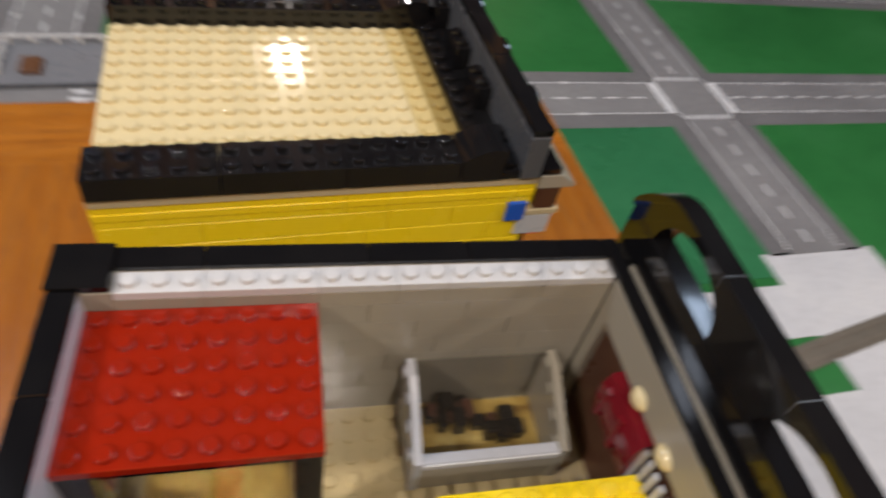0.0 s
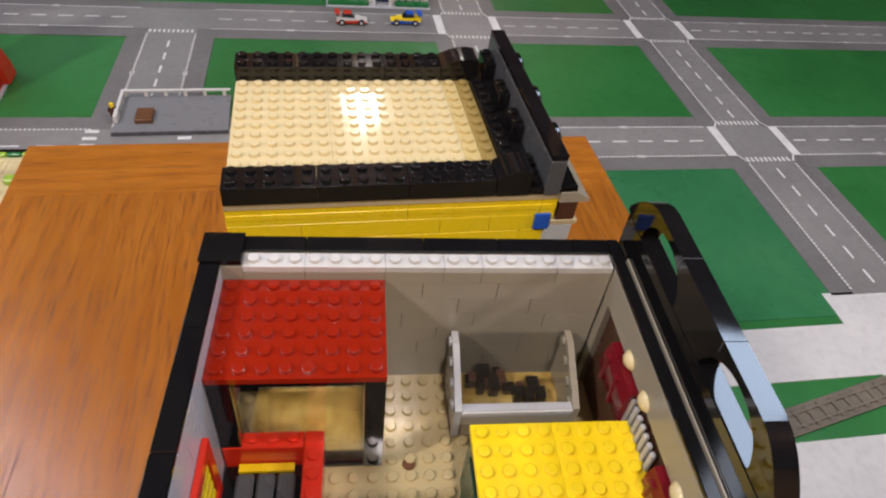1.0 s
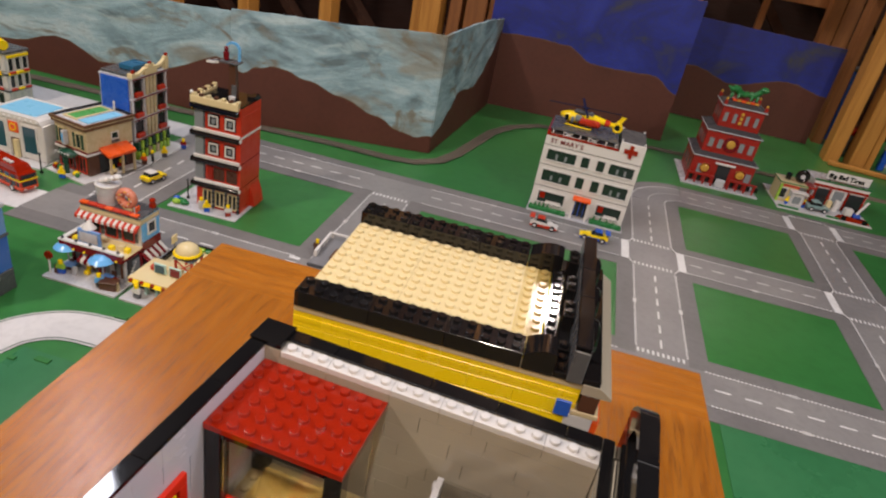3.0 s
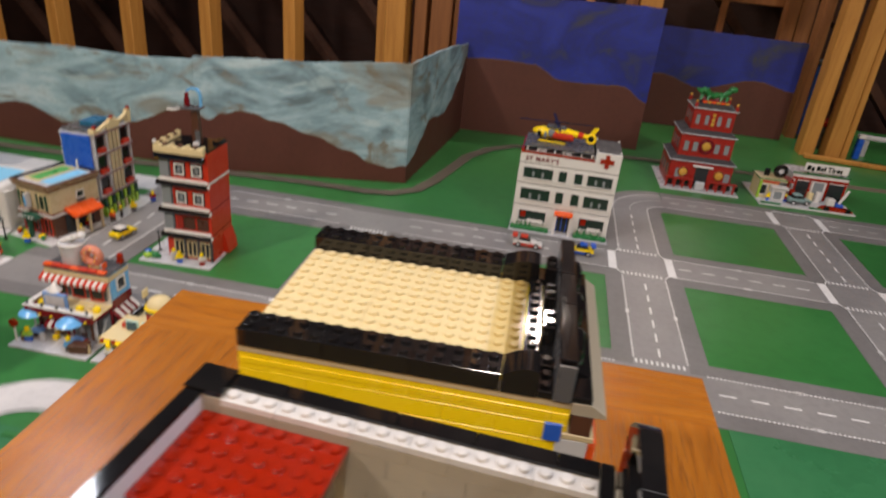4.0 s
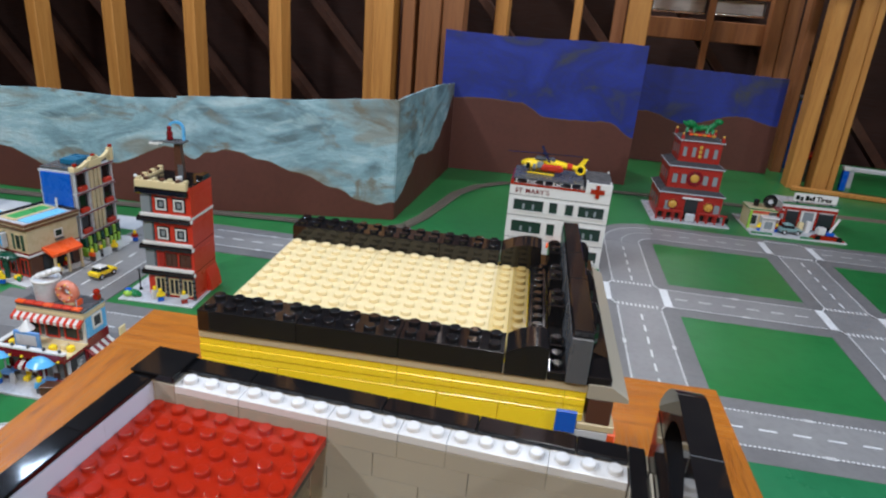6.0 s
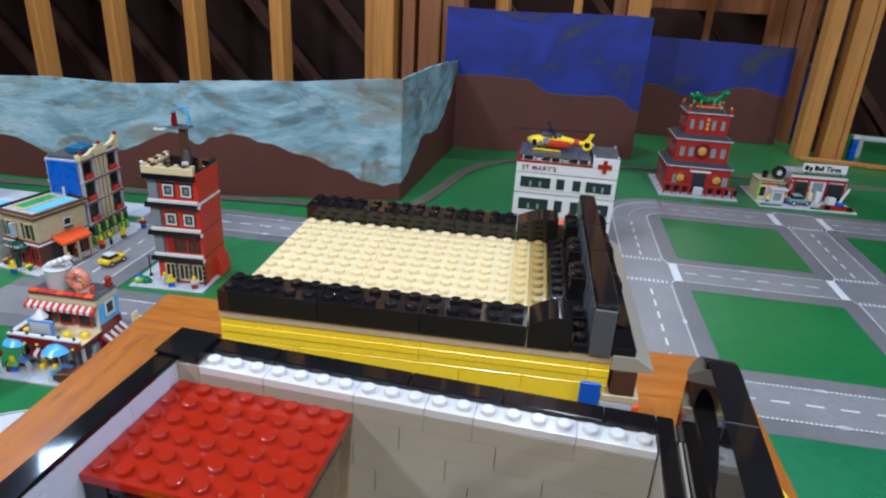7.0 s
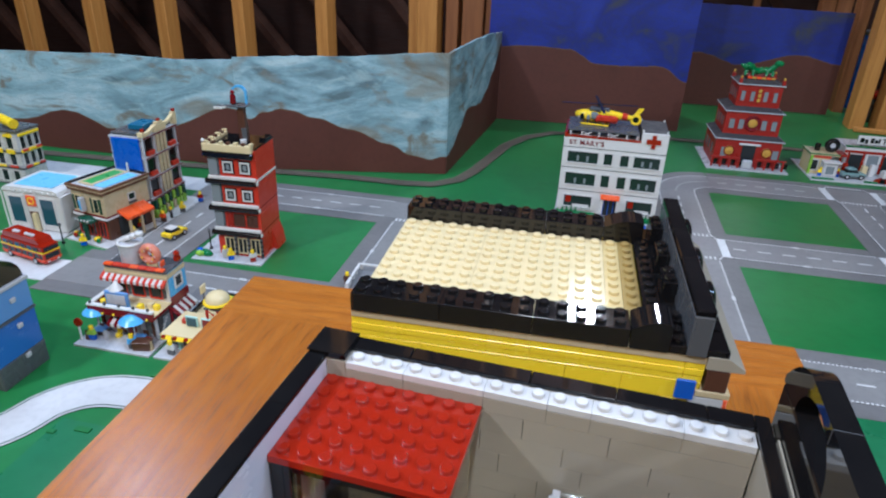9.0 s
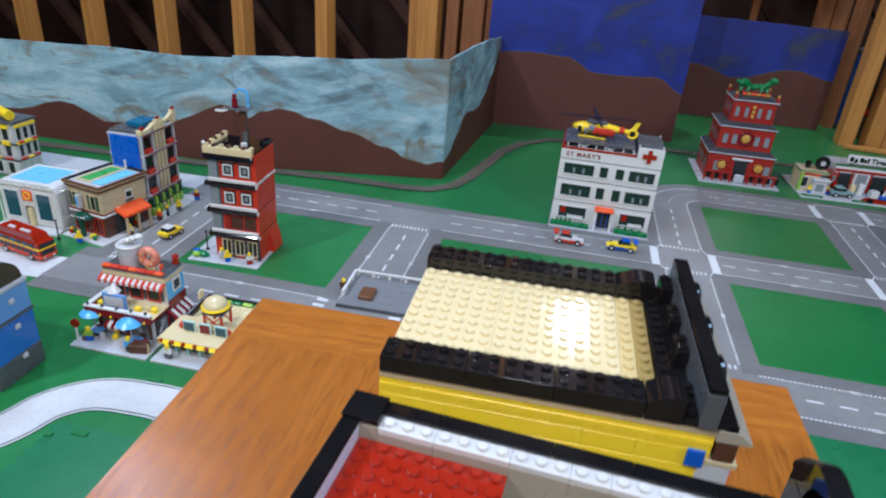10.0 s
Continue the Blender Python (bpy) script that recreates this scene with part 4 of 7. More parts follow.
arcs = [(-0.0345 + 0.0270 * math.sin(radians(7.5 * k)), 0.4662 + 0.0128 * (1 - math.cos(radians(7.5 * k))) * 0.2 + 0.0125 * math.sin(radians(7.5 * k)) ** 0.7) for k in range(13)]
part("curved_cover", Shape().prism(arcs + [(y + 0.0003, z - 0.0009) for y, z in reversed(arcs)], "x", 0.0858, 0.1342), FILM, case, "thin dark-tinted see-through curved cover").visible_shadow = False
part("front_edge", bx(0.0856, 0.1344, -0.0392, -0.0386, 0.4640, 0.4656), WHITE, case)
part("back_pane", bx(0.0856, 0.1344, -0.0075, -0.0062, ZF, 0.4780), FILM, case, "dark-tinted see-through back pane").visible_shadow = False
part("tray", bx(0.0856, 0.1344, -0.0344, -0.0076, ZF, 0.4500), GOLDFLOOR, case, "mottled golden brown tray")
# Dark strip added behind the front pane to darken the case's inside.
part("dark_lining", bx(0.0858, 0.1342, -0.0342, -0.0322, 0.4502, 0.4600), GREYD, case)
for k in range(15):
    x, y = 0.090 + 0.0024 * k + random.uniform(-0.001, 0.001), -0.020 + random.uniform(-0.008, 0.007)
    part("dark_part", bx(x, x + random.uniform(0.003, 0.006), y, y + random.uniform(0.004, 0.008), 0.4502, 0.4502 + random.uniform(0.003, 0.008), c=0.0006), (BLACK, BROWN, BLACK)[k % 3], case)

# Flat disc added for a brown smudge between the studs; no tile lies there.
spot = thing("smudge_disc", "small brown disc standing in for a smudge on the tan floor", "toy tile", pose(0.0635, -0.0500, FLOORZ))
part("tile", Shape().tube((0, 0, 0.0001), (0, 0, 0.0012), 0.0030, 0.0028, n=20), UMBER, spot)

bench = thing("yellow_table", "bright yellow studded table plate on green legs", "toy table")
for k, (x, n) in enumerate(((0.0860, 4), (0.1180, 4))):
    ob = part("tabletop", shared(("tabletop", n), lambda n=n: piece(n, 6, PL, True, n=16), YELLOW), YELLOW, bench)
    ob.location = (x - 0.002, -0.1050, 0.4835)
for x, y in ((0.0845, -0.0668), (0.140, -0.0668), (0.0845, -0.1045), (0.140, -0.1045)):
    part("leg", bx(x, x + 0.0075, y, y + 0.0075, ZF, 0.4834, c=0.0003), DKGREEN, bench)
part("green_panel", bx(0.0835, 0.0843, -0.096, -0.0670, ZF, 0.4800), DKGREEN, bench)

# ---- the second building, roofed ----
shop = thing("toy_shop", "yellow toy brick building with a cream studded roof and black parapet", "toy building", pose(-0.0165, 0.0300, 0, 0, 0, 4.9))
ZR = 0.5200                                     # under the black course
part("walls", bx(0.0004, 0.1518, 0.0090, 0.1196, DECK, ZR - PL - 0.0002), YELLOW, shop, "yellow walls")
for r in range(3):
    course(shop, "plate", YELLOW, 19, (0, 0.0010 - 0.0003 * (r == 1), ZR - PL - (r + 1) * PL), 0, [10, 8, 12], r * 3, PL, c=0.0002)
for r in range(1, 15):
    z = ZR - PL - (r + 1) * BR
    if z > DECK - 0.001:
        course(shop, "brick", YELLOW, 19, (0, 0.0010, z), 0, [6, 4, 8, 3, 6], r, c=0.0003)
z = ZR - PL
course(shop, "plate", TAN, 19, (0, 0.0006, z), 0, [8, 6, 8], 0, PL)
part("blue_tile", bx(0.1420, 0.1498, -0.0006, 0.0010, 0.4988, 0.5082, c=0.0003), BLUE, shop, "small blue sign tile")
part("tan_plate", bx(0.1500, 0.1640, -0.0004, 0.0096, 0.5010, 0.5040, c=0.0003), TAN, shop)
part("grey_corner", bx(0.1480, 0.1620, -0.0002, 0.0090, 0.4905, 0.5008, c=0.0003), GREYL, shop)
part("brown_corner", bx(0.1530, 0.1620, -0.0002, 0.0100, 0.5042, 0.5150, c=0.0003), BROWN, shop, "brown corner bricks")
part("street_wall", bx(0.1522, 0.1600, 0.0102, 0.1196, DECK, 0.5150), BROWN, shop)
part("shop_awning", bx(0.1601, 0.1680, 0.012, 0.060, 0.476, 0.492, c=0.0006), ORANGE, shop, "orange awning on the street front")
part("cornice", Shape().prism([(0.1520, 0.5152), (0.1672, 0.5152), (0.1672, 0.5166), (0.1604, 0.5210), (0.1520, 0.5210)], "y", -0.0004, 0.1205), TANWALL, shop, "sloping beige cornice")
for q, lens in ((0, (5, 5, 5)), (13, (4, 6, 4))):
    x = 0
    for n in lens:
        put("rim_brick", ("rim_brick", n), lambda n=n: piece(n, 2, 0.0090, True, n=14), BLACK, shop, (x * S, q * S, ZR))
        x += n
    lo, hi = (0.1204, 0.1362) if q == 0 else (0.1122, 0.1330)
    arch = [(lo + (hi - lo) * k / 18, ZR + 0.0090 + 0.0046 * math.sin(2.2 * k / 18)) for k in range(19)] + [(hi, ZR)]
    part("corner_block", Shape().prism([(lo, ZR)] + arch, "y", q * S + 0.0002, q * S + 0.0158), BLACK, shop, "black curved slope brick")
for x, n in ((0, 6), (6, 8)):
    for y, m in ((2, 6), (8, 5)):
        put("roof_plate", ("roof_plate", n, m), lambda n=n, m=m: piece(n, m, PL, True, 0.0001, 16), CREAM, shop, (x * S, y * S, ZR - PL + 0.0006))
# Edge columns, their shade and warm reflection coloured in; the outer one darker.
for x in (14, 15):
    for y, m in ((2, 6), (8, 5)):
        put("roof_plate", ("roof_plate", 1, m), lambda m=m: piece(1, m, PL, True, 0.0001, 16), AMBER if x == 14 else SHADEDAMBER, shop, (x * S, y * S, ZR - PL + 0.0006 + (0.0002 if x == 15 else 0)))
for k, m in enumerate((6, 5)):
    put("gutter_plate", ("gutter_plate", m), lambda m=m: piece(1, m, 0.0060, True, n=14), BLACK, shop, (0.1284, 0.016 + 6 * S * k, ZR - PL))
part("gutter", bx(0.1366, 0.1510, 0.0160, 0.1040, ZR - PL, ZR + 0.002), BLACK, shop)
for y in (0.0002, 0.1042):
    part("ledge", bx(0.1364 if y < 0.1 else 0.1332, 0.1602, y, y + 0.0156, ZR, ZR + 0.0040, c=0.0004).stud(0.1398, y + 0.004, ZR + 0.004, 14).stud(0.1398, y + 0.012, ZR + 0.004, 14), BLACK, shop)
part("ledge", Shape().prism([(0.1512, ZR), (0.1602, ZR), (0.1602, ZR + 0.0036), (0.1530, ZR + 0.0060), (0.1512, ZR + 0.0060)], "y", 0.0160, 0.1040), BLACK, shop)
for k, y in enumerate((0.0480, 0.0770, 0.1110)):
    blk = part("support_brick", bx(0.1366, 0.1430, y - 0.008, y + 0.008, ZR + 0.002, ZR + 0.0120, c=0.0004).stud(0.1398, y - 0.004, ZR + 0.012, 14).stud(0.1398, y + 0.004, ZR + 0.012, 14), BLACK, shop)
part("support_brick", bx(0.1366, 0.1430, 0.0170, 0.0250, ZR + 0.002, ZR + 0.0060, c=0.0004).stud(0.1398, 0.021, ZR + 0.006, 14), BLACK, shop)
part("parapet", bx(0.1432, 0.1510, -0.0006, 0.1240, ZR + 0.0003, ZR + 0.0192, c=0.0004), GREYD, shop, "dark grey parapet wall")
for y, n in ((0, 6), (6, 4), (10, 5.5)):
    put("parapet_tile", ("parapet_tile", n), lambda n=n: bx(EPS, n * S, EPS, S - EPS, EPS, PL, c=0.0005), BLACK, shop, (0.1512, -0.0006 + y * S, ZR + 0.0193), 90)
for y in (0.026, 0.060, 0.096):
    g = Shape()
    g.tube((0.1512, y, ZR + 0.0112), (0.1536, y, ZR + 0.0112), 0.0104, 0.0100, n=28)
    g.tube((0.1536, y, ZR + 0.0112), (0.1550, y, ZR + 0.0112), 0.0100, 0.0080, n=28)
    part("scroll", g, BLACK, shop, "round black ornament behind the parapet")


# ---- the toy town ----
def site(name, label, category, u, v, turn=0.0, group="toy town", z=0.0):
    return thing(name, label, category, CITY @ pose(u, v, z, 0, 0, turn), group)


def window(parent, x0, x1, z0, z1, y, frame_m, pane_m, t=0.003, bars=0, side="y", label=""):
    """A framed window on the face at y (or, side 'x', at x = y), looking outwards."""
    def b(a0, a1, d0, d1, c0, c1):
        return bx(a0, a1, y + d0, y + d1, c0, c1) if side == "y" else bx(y - d1, y - d0, a0, a1, c0, c1)
    w = part("window", b(x0, x1, -0.0006, 0.0004, z0, z1), pane_m, parent, label)
    for g in (b(x0 - t, x1 + t, -0.0022, 0.0, z1, z1 + t), b(x0 - t, x1 + t, -0.0026, 0.0, z0 - t, z0), b(x0 - t, x0, -0.0022, 0.0, z0, z1), b(x1, x1 + t, -0.0022, 0.0, z0, z1)):
        part("frame", g, frame_m, w)
    for k in range(bars):
        x = x0 + (x1 - x0) * (k + 1) / (bars + 1)
        part("bar", b(x - t * 0.4, x + t * 0.4, -0.0018, 0.0, z0, z1), frame_m, w)
    return w


def studded(x0, x1, y0, y1, z, step=S, n=6):
    g = Shape()
    for i in range(int((x1 - x0) / step + 1e-6)):
        for j in range(int((y1 - y0) / step + 1e-6)):
            g.stud(x0 + (i + 0.5) * step, y0 + (j + 0.5) * step, z, n)
    return g


def figure(u, v, body, legs, z=0.0, head=YELLOW):
    """A small plain toy figure, one mesh in three colours."""
    g = bx(-0.0070, 0.0070, -0.0036, 0.0036, 0, 0.012, c=0.0008)
    a = len(g.f)
    g.prism([(-0.0072, 0.0121), (0.0072, 0.0121), (0.0052, 0.0235), (-0.0052, 0.0235)], "y", -0.0036, 0.0036)
    for k in (-1, 1):
        g.tube((k * 0.0060, 0, 0.0225), (k * 0.0088, -0.003, 0.0135), 0.0021, 0.0018, n=6)
    b = len(g.f)
    g.tube((0, 0, 0.0236), (0, 0, 0.0312), 0.0046, n=10).tube((0, 0, 0.0312), (0, 0, 0.0328), 0.0024, n=8)
    me = bpy.data.meshes.new("toy_figure")
    me.from_pydata(g.v, [], g.f)
    for m in (legs, body, head):
        me.materials.append(m)
    me.polygons.foreach_set("use_smooth", g.s)
    me.polygons.foreach_set("material_index", [0 if i < a else 1 if i < b else 2 for i in range(len(g.f))])
    ob = new("toy_figure", me)
    ob.matrix_world = CITY @ pose(u, v, z, 0, 0, random.uniform(-60, 60)) @ Matrix.Diagonal((0.88, 0.88, 0.88, 1.0))
    return tagged(ob, "small plain toy figure standing in the toy town", "toy figure", "toy figures")


def wheels(parent, xs, y, r=0.0075, w=0.006):
    for x in xs:
        for k in (-1, 1):
            tyre = part("wheel", Shape().tube((x, k * y, r + 0.0), (x, k * (y - w), r), r, n=14), BLACK, parent)
            part("rim", Shape().tube((x, k * (y + 0.0004), r), (x, k * (y - 0.001), r), r * 0.55, n=10), GREYL, tyre)


def toy_car(name, label, u, v, turn, low, high, roof, accent, z=0.0028):
    car = site(name, label, "toy car", u, v, turn, "toy cars", z)
    car.matrix_world = car.matrix_world @ Matrix.Diagonal((1.12, 1.12, 1.06, 1.0))
    part("chassis", bx(-0.032, 0.032, -0.014, 0.014, 0.004, 0.010, c=0.001), accent, car)
    part("body", Shape().prism([(-0.034, 0.010), (0.034, 0.010), (0.034, 0.016), (0.014, 0.0195), (-0.020, 0.0205), (-0.034, 0.0195)], "y", -0.015, 0.015), low, car)
    part("cabin", Shape().prism([(-0.024, 0.0205), (0.012, 0.0195), (0.004, 0.029), (-0.020, 0.029)], "y", -0.0125, 0.0125), DARKPANE, car, "dark cabin windows")
    part("roof", bx(-0.021, 0.004, -0.013, 0.013, 0.029, 0.032, c=0.0008).stud(-0.014, -0.004, 0.032, 8).stud(-0.006, 0.004, 0.032, 8), roof, car)
    part("side_stripe", bx(-0.034, 0.034, -0.0155, 0.0155, 0.012, 0.0145), high, car)
    for k in (-1, 1):
        part("headlight", bx(0.0341, 0.0352, k * 0.010 - 0.003, k * 0.010 + 0.003, 0.012, 0.0155), WHITE, car)
    wheels(car, (-0.020, 0.020), 0.0165)
    return car


# hospital
W, D = 0.257, 0.135
h = site("toy_hospital", "white three-storey toy hospital with a red cross and a roof helipad", "toy building", -0.351, 0.100, -0.5)
part("baseplate", bx(-0.004, W + 0.004, -0.030, D + 0.01, 0, 0.004, c=0.0006), GREYL, h)
part("outer_wall", bx(0, W, 0.0, D, 0.004, 0.212, c=0.0005), WHITE, h, "white toy brick walls")
for z in (0.069, 0.131, 0.186):
    part("storey_line", bx(-0.0006, W + 0.0006, -0.0008, D, z - 0.0007, z + 0.0007), GREYD, h)
for z0, z1 in ((0.085, 0.117), (0.146, 0.175)):
    for a, b in ((0.055, 0.355), (0.415, 0.495), (0.575, 0.655), (0.705, 0.955)):
        w = window(h, a * W, b * W, z0, z1, 0.0, WHITE, GLASSGREEN, 0.0028)
        if b - a > 0.2:
            for q in (0.3, 0.62):
                part("ward_fitting", bx((a + (b - a) * q) * W, (a + (b - a) * q) * W + 0.006, -0.0012, -0.0007, z0 + 0.004, z0 + 0.018), PANE, w)
for a, b in ((0.07, 0.35), (0.70, 0.955)):
    w = window(h, a * W, b * W, 0.018, 0.054, 0.0, WHITE, GLASSGREEN, 0.0028)
    part("red_fitting", bx(a * W + 0.004, a * W + 0.018, -0.0012, -0.0007, 0.034, 0.052), RED, w)
    part("white_fitting", bx(a * W + 0.024, b * W - 0.006, -0.0012, -0.0007, 0.020, 0.030), WHITE, w)
    for k in range(6):
        part("rail_post", bx((a + (b - a) * k / 5) * W - 0.0012, (a + (b - a) * k / 5) * W + 0.0012, -0.006, -0.004, 0.008, 0.022), WHITE, h)
    part("rail", bx(a * W, b * W, -0.0064, -0.0036, 0.022, 0.0245), WHITE, h)
part("door", bx(0.455 * W, 0.60 * W, -0.0012, 0.001, 0.006, 0.056), DARKPANE, h, "dark blue glazed entrance doors")
for k in range(3):
    part("door_bar", bx((0.470 + 0.05 * k) * W, (0.478 + 0.05 * k) * W, -0.0022, -0.0013, 0.006, 0.056), BLUE, h)
for x in (0.44, 0.60):
    part("door_post", bx(x * W, (x + 0.025) * W, -0.020, -0.001, 0.004, 0.058), WHITE, h)
part("awning", Shape().prism([(-0.022, 0.0575), (0.0, 0.0590), (0.0, 0.0645), (-0.022, 0.0610)], "x", 0.435 * W, 0.625 * W), ORANGE, h, "orange entrance awning")
part("planter", bx(0.0, 0.40 * W, -0.024, -0.008, 0.004, 0.014, c=0.001), GREENP, h)
part("planter", bx(0.66 * W, W, -0.024, -0.008, 0.004, 0.014, c=0.001), GREENP, h)
for k in range(9):
    x = (0.02 + 0.045 * k if k < 5 else 0.70 + 0.07 * (k - 5)) * W
    part("shrub", Shape().tube((x, -0.016, 0.009), (x, -0.016, 0.009 + random.uniform(0.010, 0.02)), 0.005, 0.001, n=6), GREENP, h)
part("sign_panel", bx(0.745 * W, W, -0.001, 0.006, 0.2122, 0.2385, c=0.0005), WHITE, h)
part("red_coping", bx(0.0, 0.742 * W, -0.001, 0.006, 0.2122, 0.2165), RED, h)
part("red_coping", bx(0.0, 0.008, 0.006, D, 0.2122, 0.222), RED, h)
cross = Shape().box(0.843 * W, 0.883 * W, -0.0032, -0.0011, 0.200, 0.2345).box(0.795 * W, 0.931 * W, -0.0030, -0.0012, 0.2115, 0.2235)
part("red_cross", cross, RED, h)
part("roof_deck", bx(0.742 * W, W, 0.0062, D, 0.2122, 0.2382, c=0.0005), ROOFGREY, h)
for x in (0.755, 0.985):
    for y in (0.012, D - 0.006):
        part("corner_lamp", Shape().tube((x * W, y, 0.2383), (x * W, y, 0.243), 0.0024, n=8), WHITE, h)
part("helipad", bx(0.02 * W, 0.72 * W, 0.012, D + 0.005, 0.226, 0.230, c=0.0006), GREYD, h, "dark grey landing pad")
for x in (0.05, 0.16, 0.33, 0.42, 0.60, 0.70):
    part("pad_post", bx(x * W, x * W + 0.003, 0.012, 0.015, 0.2123, 0.2259), WHITE, h)
for x in (0.16, 0.42):
    for a, b in ((0.0, 1.0), (1.0, 0.0)):
        part("brace", Shape().tube((x * W + 0.004, 0.0135, 0.2135 + 0.011 * a), (x * W + 0.026, 0.0135, 0.2135 + 0.011 * b), 0.0012, n=6), WHITE, h)
txt = bpy.data.curves.new("lettering", "FONT")
txt.body, txt.size, txt.extrude, txt.offset = "ST MARY'S", 0.0165, 0.0004, 0.0003
txt.space_character = 1.17
txt.materials.append(MAROON)
ob = new("lettering", txt)
ob.parent = h
ob.matrix_local = pose(0.055 * W, -0.0008, 0.1935, 90, 0, 0)
tagged(ob, "dark red sign lettering")

# helicopter on the hospital roof
heli = site("toy_helicopter", "yellow and red toy rescue helicopter on the hospital roof pad", "toy helicopter", -0.266, 0.176, -6, z=0.2302)
heli.matrix_world = heli.matrix_world @ Matrix.Diagonal((1.16, 1.16, 1.16, 1.0))
part("cabin", Shape().ball((-0.026, 0, 0.020), 0.032, 0.014, 0.0125, 14, 9), YELLOW, heli)
part("nose_stripe", Shape().ball((-0.040, 0, 0.0165), 0.014, 0.0115, 0.006), WHITE, heli)
part("cockpit_glass", bx(-0.022, -0.004, -0.0146, 0.0146, 0.013, 0.029, c=0.004), PANE, heli, "grey cabin window")
part("belly", bx(-0.012, 0.040, -0.0150, 0.0150, 0.008, 0.0250, c=0.005), BRICKRED, heli)
for x in (-0.044, -0.030):
    part("side_door", bx(x, x + 0.010, -0.0150, 0.0150, 0.010, 0.024, c=0.003), BLACK if x < -0.04 else PANE, heli)
part("tail_stripe", Shape().tube((0.048, 0, 0.0238), (0.060, 0, 0.0229), 0.0086, 0.0072, n=10), BRICKRED, heli)
part("engine", bx(-0.026, 0.020, -0.009, 0.009, 0.0300, 0.039, c=0.003), GREYD, heli)
part("tail_boom", Shape().tube((0.000, 0, 0.027), (0.072, 0, 0.022), 0.0115, 0.005, n=10), YELLOW, heli)
part("tail_ring", Shape().ring((0.078, 0, 0.019), 0.0095, 0.0032), YELLOW, heli)
part("tail_rotor", Shape().tube((0.078, -0.001, 0.019), (0.078, 0.001, 0.019), 0.0085, n=14), BLACK, heli)
part("tail_fin", Shape().prism([(0.070, 0.026), (0.082, 0.026), (0.092, 0.046), (0.082, 0.046)], "y", -0.0015, 0.0015), YELLOW, heli)
part("mast", Shape().tube((-0.004, 0, 0.036), (-0.004, 0, 0.046), 0.003, n=8), GREYD, heli)
part("hub", Shape().tube((-0.004, 0, 0.044), (-0.004, 0, 0.047), 0.009, n=12), BLACK, heli)
for a in (12, 102, 192, 282):
    d = Vector((math.cos(radians(a)), math.sin(radians(a)), 0))
    n = Vector((-d.y, d.x, 0)) * 0.003
    o = Vector((-0.004, 0, 0.0455))
    g = Shape()
    p = [o + n, o - n, o + d * 0.085 - n, o + d * 0.085 + n]
    g.add([q for q in p] + [q + Vector((0, 0, 0.001)) for q in p], [(3, 2, 1, 0), (4, 5, 6, 7), (0, 1, 5, 4), (1, 2, 6, 5), (2, 3, 7, 6), (3, 0, 4, 7)])
    part("rotor_blade", g, BLACK, heli)
for k in (-1, 1):
    part("skid", Shape().tube((-0.040, k * 0.014, 0.0022), (0.022, k * 0.014, 0.0022), 0.002, n=8), YELLOW, heli)
    for x in (-0.026, 0.010):
        part("strut", Shape().tube((x, k * 0.014, 0.002), (x, k * 0.008, 0.010), 0.0014, n=6), GREYD, heli)

# red pagoda
pg = site("toy_pagoda", "red three-tier toy pagoda with black roofs and pale eaves", "toy building", 0.112, 0.632, 1.0)
part("baseplate", bx(0, 0.256, 0.0, 0.24, 0, 0.005, c=0.0006), GREYL, pg)
tiers = ((0.022, 0.228, 0.040, 0.215, 0.005, 0.094), (0.040, 0.212, 0.058, 0.205, 0.108, 0.182), (0.064, 0.198, 0.078, 0.195, 0.196, 0.266))
for k, (x0, x1, y0, y1, z0, z1) in enumerate(tiers):
    part("outer_wall", bx(x0, x1, y0, y1, z0, z1, c=0.0005), PAGODARED, pg)
    e = 0.004
    zt = z1 + 0.014
    nx = tiers[k + 1] if k < 2 else (x0 + 0.03, x1 - 0.03, y0 + 0.03, y1 - 0.03)
    g = Shape().add([(x0 - e, y0 - e, z1 + 0.003), (x1 + e, y0 - e, z1 + 0.003), (x1 + e, y1 + e, z1 + 0.003), (x0 - e, y1 + e, z1 + 0.003),
                     (nx[0] - 0.001, nx[2] - 0.001, zt), (nx[1] + 0.001, nx[2] - 0.001, zt), (nx[1] + 0.001, nx[3] + 0.001, zt), (nx[0] - 0.001, nx[3] + 0.001, zt)],
                    [(3, 2, 1, 0), (4, 5, 6, 7), (0, 1, 5, 4), (1, 2, 6, 5), (2, 3, 7, 6), (3, 0, 4, 7)])
    rf = part("roof", g, ROOFGREY, pg, "black sloping roof")
    part("eave_board", bx(x0 - e - 0.002, x1 + e + 0.002, y0 - e - 0.002, y1 + e + 0.002, z1 - 0.0005, z1 + 0.0028, c=0.0006), GREYL, rf, "pale grey eaves")
    w = x1 - x0
    zc = z0 + (0.030 if k == 0 else 0.018)
    for a in ((0.10, 0.88) if k == 0 else (0.08, 0.25, 0.66, 0.84) if k == 1 else (0.08, 0.30, 0.60, 0.82)):
        window(pg, x0 + a * w, x0 + (a + 0.095) * w, zc, zc + 0.032, y0, PAGODARED, PANE, 0.0025)
    for a in (0.2, 0.5, 0.75):
        window(pg, y0 + a * (y1 - y0), y0 + (a + 0.1) * (y1 - y0), zc, zc + 0.032, x0, PAGODARED, PANE, 0.0025, side="x")
x0, x1, y0 = tiers[1][0], tiers[1][1], tiers[1][2]
